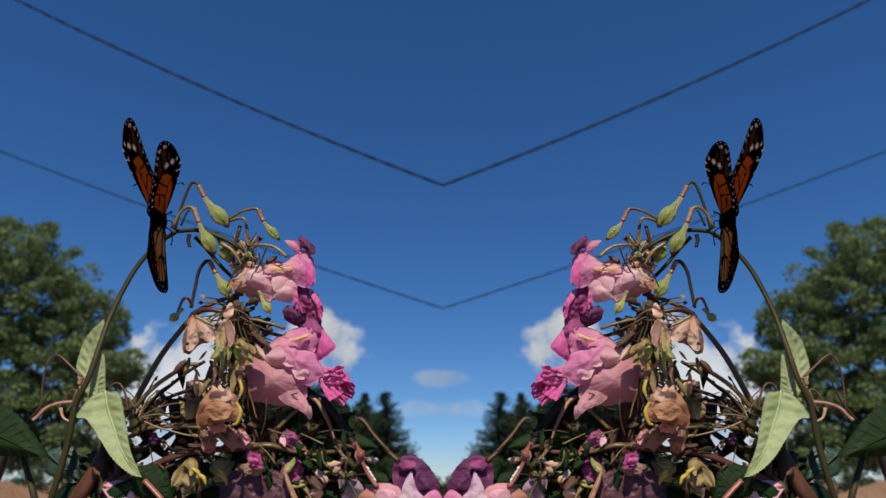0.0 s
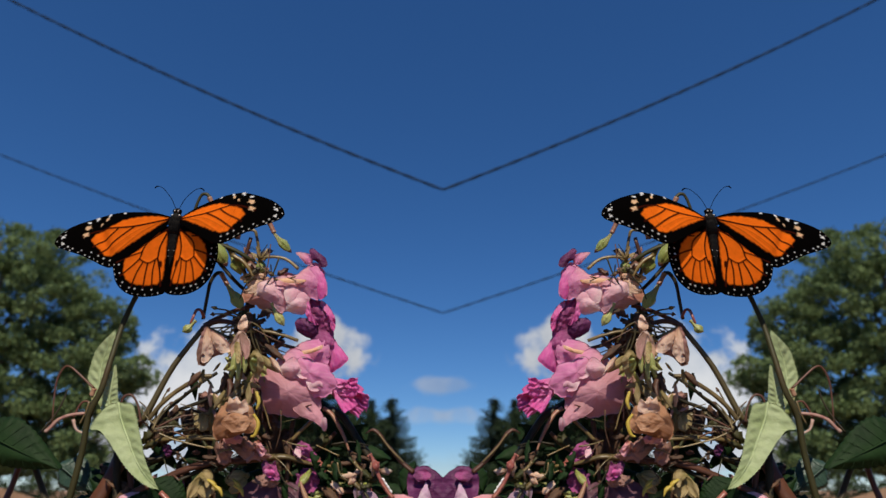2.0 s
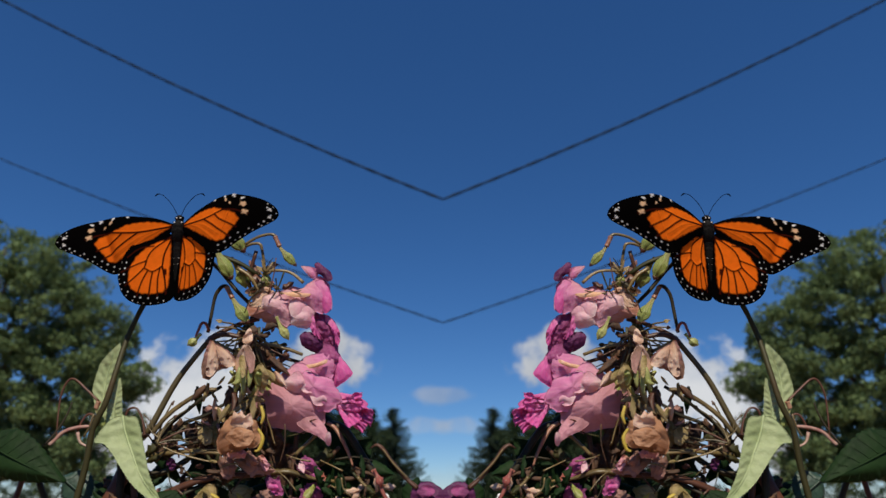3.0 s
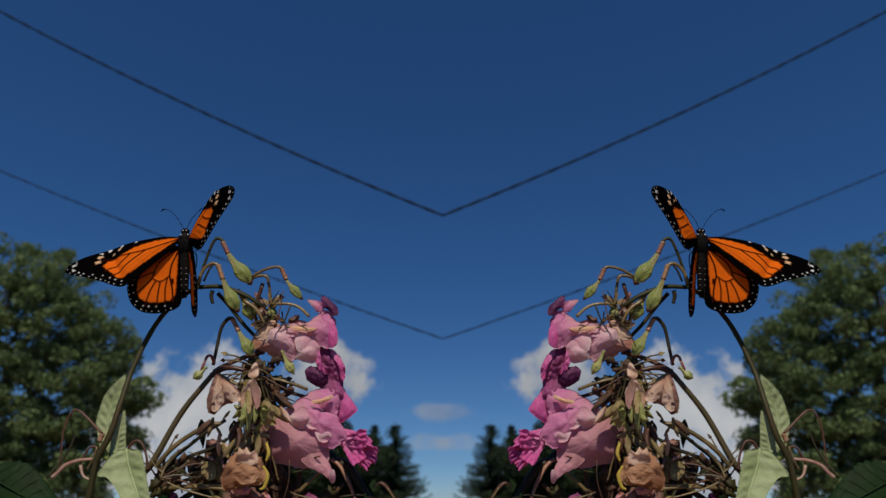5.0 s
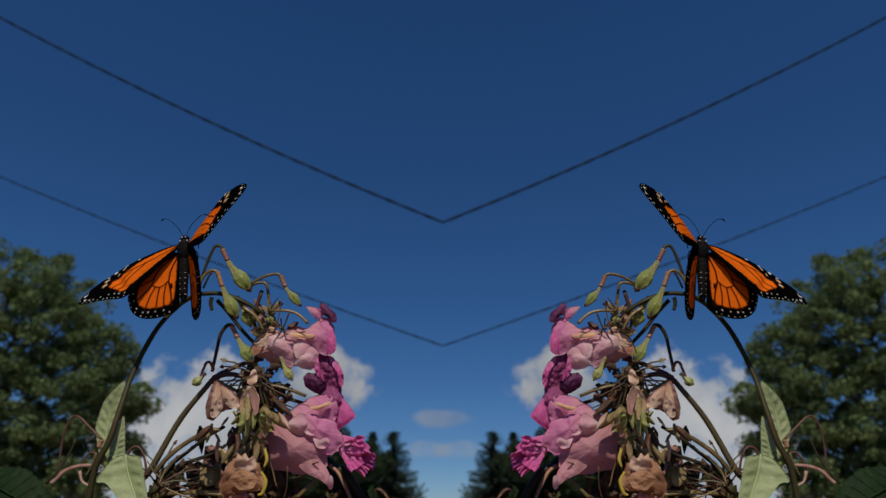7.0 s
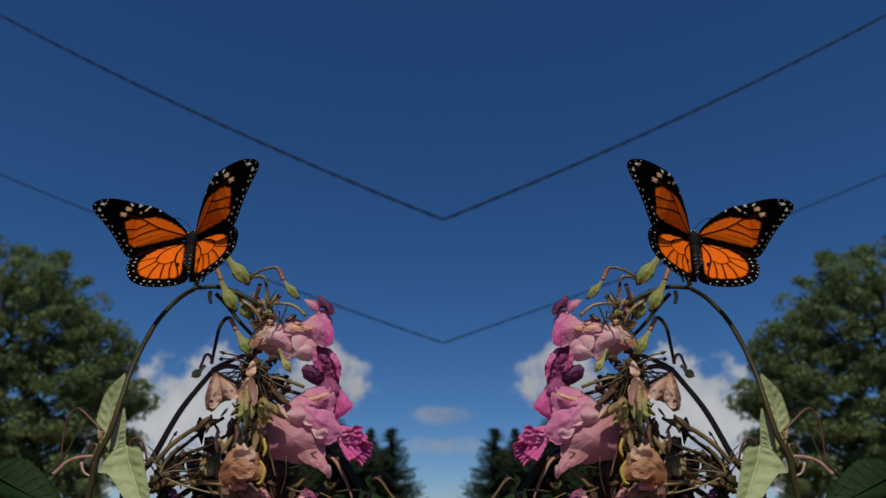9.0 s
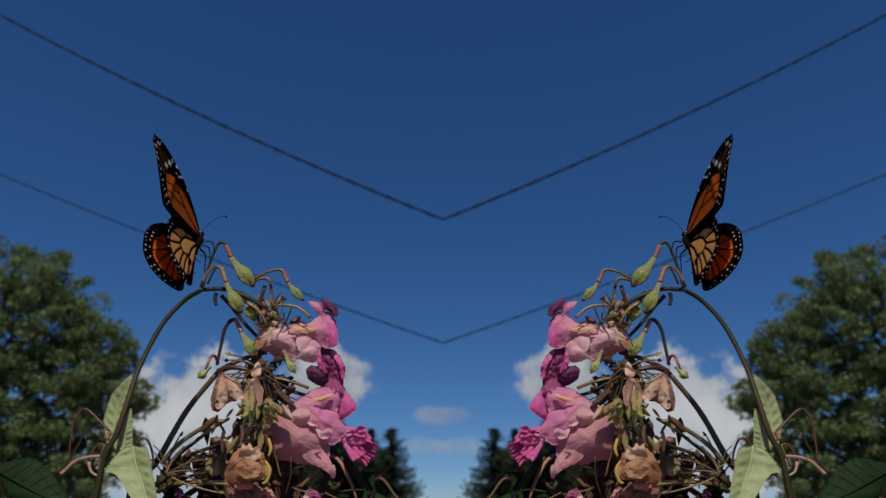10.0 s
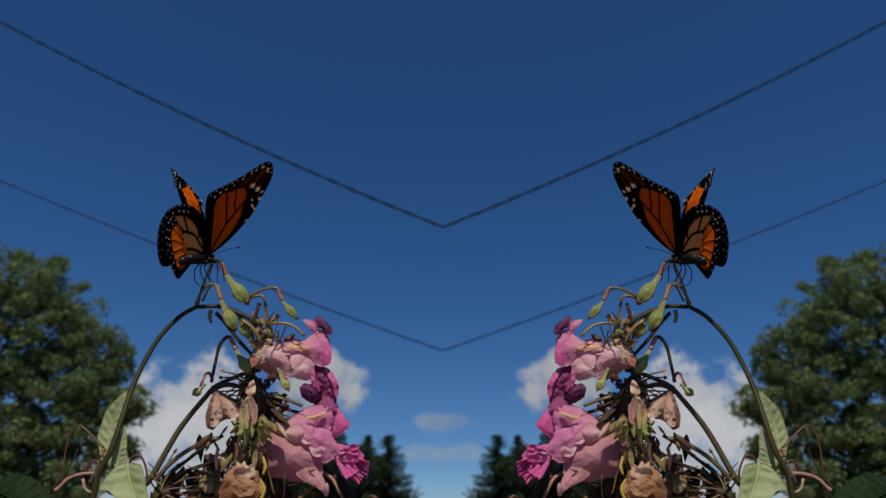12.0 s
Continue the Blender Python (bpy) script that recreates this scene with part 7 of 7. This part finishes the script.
    (5.2, -0.11491, 0.28841, 1.22244, 87.1, -6.9, 5.8, -3.6, -28.5, -25.1, 63.1, -8.8, -13.2, -10.5, -0.5, -5.7, 67.8, -32.4, 8.8, 11.6, -10.8),
    (5.4, -0.11485, 0.28839, 1.22296, 85.4, -8.1, 4.5, -2.2, -29.7, -28.8, 61.4, -5.4, -16.7, -10.3, -0.2, -7.9, 65.4, -37.8, 9.7, 9.9, -11.7),
    (5.8, -0.11477, 0.28728, 1.22241, 83.3, -8.7, 2.7, -3.6, -30.8, -28.6, 57.5, -7.3, -18.4, -11.9, -0.5, -8.8, 62.4, -39.3, 11.5, 6.5, -9.2),
    (6.2, -0.11447, 0.28641, 1.22130, 81.6, -8.9, 2.2, -5.7, -30.8, -25.8, 55, -11.2, -17.1, -13.4, -0.5, -7, 60.2, -29.6, 10.7, 4.3, -9.3),
    (6.5, -0.11406, 0.28621, 1.22044, 80.4, -9.2, 2.5, -6.7, -30.3, -23.6, 54.2, -13.4, -15.3, -13.9, 0, -4.6, 58.7, -16.2, 7.9, 3.4, -12.4),
    (7, -0.11404, 0.28522, 1.22034, 80.7, -8.1, 1.9, -7.8, -32, -25, 54.6, -12.2, -18, -12.5, -0.5, -2.3, 61.8, -22.7, 10.8, 0.5, -8.4),
    (7.2, -0.11362, 0.28485, 1.22029, 78.2, -7.9, 2.6, -8.6, -26.3, -19, 54.6, -13.3, -13, -11.1, -0.8, -1.9, 58.8, -20.2, 10, 4.1, -10.6),
    (7.7, -0.11041, 0.28117, 1.21826, 72.9, -15.8, 7.7, -0.7, -25.8, -28.3, 64.1, -22, -25.6, -1.1, -14.9, -4.2, 63.3, -5.9, -1.9, -7.1, -7.9),
    (8, -0.10974, 0.28299, 1.21855, 70.6, -9.8, 7.4, -6.3, -8.5, 2.9, 64.4, -9.2, 2.3, -3.1, 3.5, -3.4, 67.4, -3.6, -7.6, 1.2, 2),
    (8.2, -0.10858, 0.28342, 1.21859, 65.2, -11.5, 6.4, 36.9, -1.9, 3.7, 95.4, 7.6, 5.4, 39.5, -2.3, -1.2, 96.2, -2.3, -4.3, 1.6, 2.4),
    (8.4, -0.10796, 0.28294, 1.21758, 71.2, -17, -10.9, 77, -9.8, -4.6, 101, -6.1, 8.6, 77.8, -7.1, -9.3, 100.1, -7.7, 7.4, 0.3, 5),
    (8.6, -0.10727, 0.28428, 1.21786, 67.6, -16.3, -5.7, 47.5, -5.2, -19.2, 87, -0.5, -14.7, 48.1, -14.5, -6.5, 103.4, -9.7, 1.9, -6.1, -8.7),
    (8.8, -0.10725, 0.28461, 1.21829, 60.1, -8.9, 10.1, 22.1, -10.7, -4.9, 52.8, -7.4, -11.5, 26, -7.4, -11.3, 55.5, -7.2, -17.8, 0.1, -0.5),
    (8.9, -0.10676, 0.28508, 1.21785, 54.2, -8.1, 9, 11.7, -9.8, -3.2, 39.9, -17.1, -9.1, 15, 5.7, -3.8, 41.7, 8.7, -5.8, -0.8, -2.2),
    (9, -0.10977, 0.28152, 1.21985, 55.7, -6.1, 8.4, -15.3, 24.8, 35.5, 54.7, -23.6, 31.8, 1, -3.3, 1.1, 32, 2.8, 2.4, 37.1, -30.9),
    (9.1, -0.10797, 0.28076, 1.21632, 59.7, -13.4, 5.4, 72.8, -11.8, 15.8, 80.8, 0.4, 12.3, 74.2, -9.7, 1.2, 80.1, -0, 7.8, 5.2, 2.5),
    (9.2, -0.10454, 0.27977, 1.21749, 59.4, -14.3, -0.8, 88.1, -6.3, 11.3, 85, -14.1, 10, 89.5, -1.2, 0, 87.3, -4.8, -3, 3.8, 3.6),
    (9.3, -0.10329, 0.27926, 1.21484, 57.3, -18.7, -6.1, 94.4, -4.6, 2.4, 82.9, -4.8, 2.4, 94.6, -2.5, -0.5, 83.9, -6, -1.8, 0.9, 1.1),
    (9.4, -0.10212, 0.27880, 1.21669, 61.2, -21.6, -10.3, 91.7, -16.2, -7.5, 70.2, -4.8, -6.9, 90.4, -4.2, -1.2, 71.5, -9.6, -7.6, -2, -0.9),
    (9.5, -0.10101, 0.27502, 1.21397, 52.1, -27.5, -18.9, 87.4, -30.7, -31.4, 51, -22.3, -25.9, 97.3, -4.6, -3.9, 76.5, -0.2, -5.9, 8.5, 4.3),
    (9.6, -0.10141, 0.27969, 1.21584, 58.3, -19.8, -16.2, 51.3, -6.2, -14.5, 43.7, -10.1, -13.3, 53, -5.1, -13.2, 45, -13.7, -10.2, -2.4, -2.6),
    (9.7, -0.10048, 0.28114, 1.21540, 58.9, -15.1, -14.3, 37.3, -14.5, -12.4, 35.5, -11.6, -7.9, 40.2, 2.4, -10.9, 37.4, -12.1, -8, -2.4, -1.3),
    (9.8, -0.10288, 0.28146, 1.21791, 62.5, -7.5, -13.9, 25.7, -5.8, 5.6, 31.6, -14.6, 3.9, 29.5, 6.3, -0.2, 35.3, -9.8, -6.6, 1.5, 2.1),
    (9.9, -0.10359, 0.28125, 1.21477, 62.5, -10.3, -6.6, 63.6, -3.3, 4.3, 67.8, 3.1, 6.1, 65.5, -3.7, -0.5, 69.2, -6.5, -3.3, 1.5, 2.6),
    (10, -0.10957, 0.28475, 1.22041, 57.7, -2.5, -7, 88.9, -10.7, -14.6, 91, -13.4, 5.6, 67.3, -9.8, -3.8, 96.4, -3.9, 9.7, 12, 0.9),
    (10.1, -0.10259, 0.27953, 1.21471, 58.5, -3, -2.6, 82.9, -0.9, 2, 95.2, 5.3, 5.7, 83.6, -3.5, -2, 96.2, -6.3, -2.3, 1.1, 2.3),
    (10.2, -0.10138, 0.27995, 1.21642, 60.9, -0.6, 0.9, 68.5, -16.6, -6.1, 79, -2.9, -2, 68.4, -3.9, -5.2, 81.4, -6.2, -9.5, -1, 1.1),
    (10.3, -0.10174, 0.28102, 1.21671, 61.6, 2.1, 3.3, 57.6, -29.2, -8.3, 65.2, -10.8, -6, 56.5, -2.1, -3.5, 68, -8.1, -12.7, -1.8, 0.2),
    (10.4, -0.10004, 0.28300, 1.21826, 58.6, 8, 2.7, 4.9, -11.7, -6.1, 48.6, -25.7, -7.2, 7.1, -8.5, -6.7, 50.6, -14.2, -12.6, -1, -0.3),
    (10.5, -0.10760, 0.28518, 1.22135, 49.6, 7.9, 8.6, -15.7, 19.4, 28.3, 49.3, -29.4, 29.4, -0.1, -11.3, 3.1, 25.3, 2.9, 1.9, 19.6, -64.3),
    (10.6, -0.10420, 0.28105, 1.22036, 63.7, 1.3, 0.5, 75.2, -13.9, 15.3, 69, -11.4, 11.9, 76, -10, 3.1, 68.6, -7.9, 6.3, 4.7, 2.8),
    (10.7, -0.10246, 0.27936, 1.21908, 61.7, -3.2, -5, 94.6, -0.3, 15.5, 76.4, -5.1, 9.7, 96.6, -7.8, -1.5, 77.6, -12.6, -0.7, 5.8, 3.3),
    (10.8, -0.09909, 0.27919, 1.21741, 60.9, -8, -9.6, 96.8, -3.7, 2, 71.9, -1.8, -3.4, 97, -7.6, -0.8, 73.4, -11, -6, 1.4, -0.1),
    (10.9, -0.09814, 0.27917, 1.21770, 61.2, -15.1, -20.5, 85.2, -12.8, -9.3, 42.8, -10.1, -11.9, 85.6, -6.1, -7.5, 43.3, -11.3, -7.2, -1.5, -2.7),
    (11, -0.10437, 0.28235, 1.21726, 56.3, -26.5, -26.9, 96.3, -32.3, -30.1, 16.9, -19.4, -29.7, 87.2, 1, -14.3, 34.9, -8.8, -3.8, -3.6, -0.8),
    (11.1, -0.10116, 0.28041, 1.21979, 56.5, -22, -30.1, 55.8, -0.5, -9.5, 5.3, -27.6, -7.6, 55.5, -13.2, -9.2, 5.6, -10.9, -1.1, -1.2, -2.3),
    (11.2, -0.10276, 0.28057, 1.22024, 60.9, -19.8, -22.5, 94.7, -21.1, 25.8, 42.5, -17.1, 10.8, 98.5, -5.1, -0.7, 43, -7.3, 0.5, 9.2, 3.4),
    (11.3, -0.10296, 0.27967, 1.21809, 55.1, -17.9, -8.4, 98.9, -7.5, 14.7, 75.1, -16, -0.3, 102.1, -4.2, -3.6, 73.7, -9.1, -1.3, 7.9, 0.4),
    (11.4, -0.10457, 0.27928, 1.21547, 46.5, -24.1, -19.3, 97.6, 10.9, -6.9, 58, -4.9, -8.2, 97.8, -9.3, -13.9, 56, -11.7, 6.5, 2, -5),
    (11.5, -0.10452, 0.28440, 1.22013, 38, -33.1, -28.3, 92, -47.5, -47.2, 17.6, -14.3, -33.1, 92, 0, -30.2, 46.7, -4.8, -5.6, 22, -3.9),
    (11.6, -0.10161, 0.27990, 1.21692, 36.6, -27.1, -25.2, 39.9, -1.7, -13.2, -5.4, -23.9, -9.7, 40.4, -18.3, -8.6, -7.2, -4.2, 3.7, -2.8, -3.6),
    (11.7, -0.10020, 0.27998, 1.21848, 35.3, -21.6, -26.7, 55.3, 7.8, -0, 9.1, -32.9, -4.5, 53.3, -15.8, -4.6, 5.9, -0.9, 6, 1.5, -1.8),
    (11.8, -0.10001, 0.28037, 1.21612, 32.9, -18.2, -16.5, 96.3, 9.6, 5.9, 74.9, 5.7, 1.3, 95.3, -3.8, -2.5, 70.6, -15.4, 16.1, 3.3, -3.2),
    (11.9, -0.10204, 0.28028, 1.21864, 28.3, -11, -15.6, 97.7, 14.1, 3.2, 82.8, 13.9, -2.5, 96.4, -7.5, -1.2, 84.6, -14.2, 0.1, 3.3, -1.3),
    (12, -0.10393, 0.28010, 1.21906, 22, -12.9, -12.2, 89.7, 6.3, -4.3, 43.7, -21.6, -29.2, 97.9, -16.4, -6, 71.4, -7.3, -10.6, -26.6, -5.9),
]


def motions():
    # the plants are shifted and turned whole, to fit the camera's view
    for ob, flip in ((plant_left, False), (plant_right, True)):
        rows = [(t, pose(BASE.x + dx, BASE.y, 0, nod, roll, turn)) for t, dx, roll, turn, nod in PLANT_FIT]
        walk(ob, [(t, mirrored(m)) for t, m in rows] if flip else rows)
    # what stands far off turns about the eye, to fit the view's yaw and roll
    eye = Matrix.Translation((0, 0, EYE_Z))
    for pair in SKYTHINGS:
        home = pair[0].matrix_basis.copy()
        rows = [(t, Matrix.Rotation(radians(a), 4, 'Z') @ eye @ Matrix.Rotation(radians(r), 4, 'Y') @ eye.inverted() @ home) for t, a, r in VIEW_TURN]
        walk(pair[0], rows)
        walk(pair[1], [(t, mirrored(m)) for t, m in rows])
    # the cables shift and tilt about where they meet, to fit the view's turn
    for pair, k in CABLES:
        home = pair[0].matrix_basis.copy()
        rows = [(t, Matrix.Translation((0, 0, -a * k)) @ home @ Matrix.Rotation(radians(r), 4, 'Y')) for t, a, r in VIEW_TURN]
        walk(pair[0], rows)
        walk(pair[1], [(t, mirrored(m)) for t, m in rows])
    # the butterflies beat their wings
    for bug, flip in ((bug_left, False), (bug_right, True)):
        rows = [(t, pose(x, y, z, rx, ry, rz)) for t, x, y, z, rx, ry, rz, *_ in FLIGHT]
        walk(bug, [(t, mirrored(m)) for t, m in rows] if flip else rows)
        for ob in [c for c in bug.children if c.name.startswith(("forewing", "hindwing"))]:
            fore = ob.name.startswith("forewing")
            z = -1 if ob.location.x < 0 else 1
            k = {(True, -1): 7, (True, 1): 10, (False, -1): 13, (False, 1): 16}[(fore, z)]
            walk(ob, [(r[0], wing_pose(z, fore, *r[k:k + 3])) for r in FLIGHT])
            for tip in ob.children:
                walk(tip, [(r[0], tip_pose(z, r[19 if z < 0 else 20])) for r in FLIGHT])


motions()
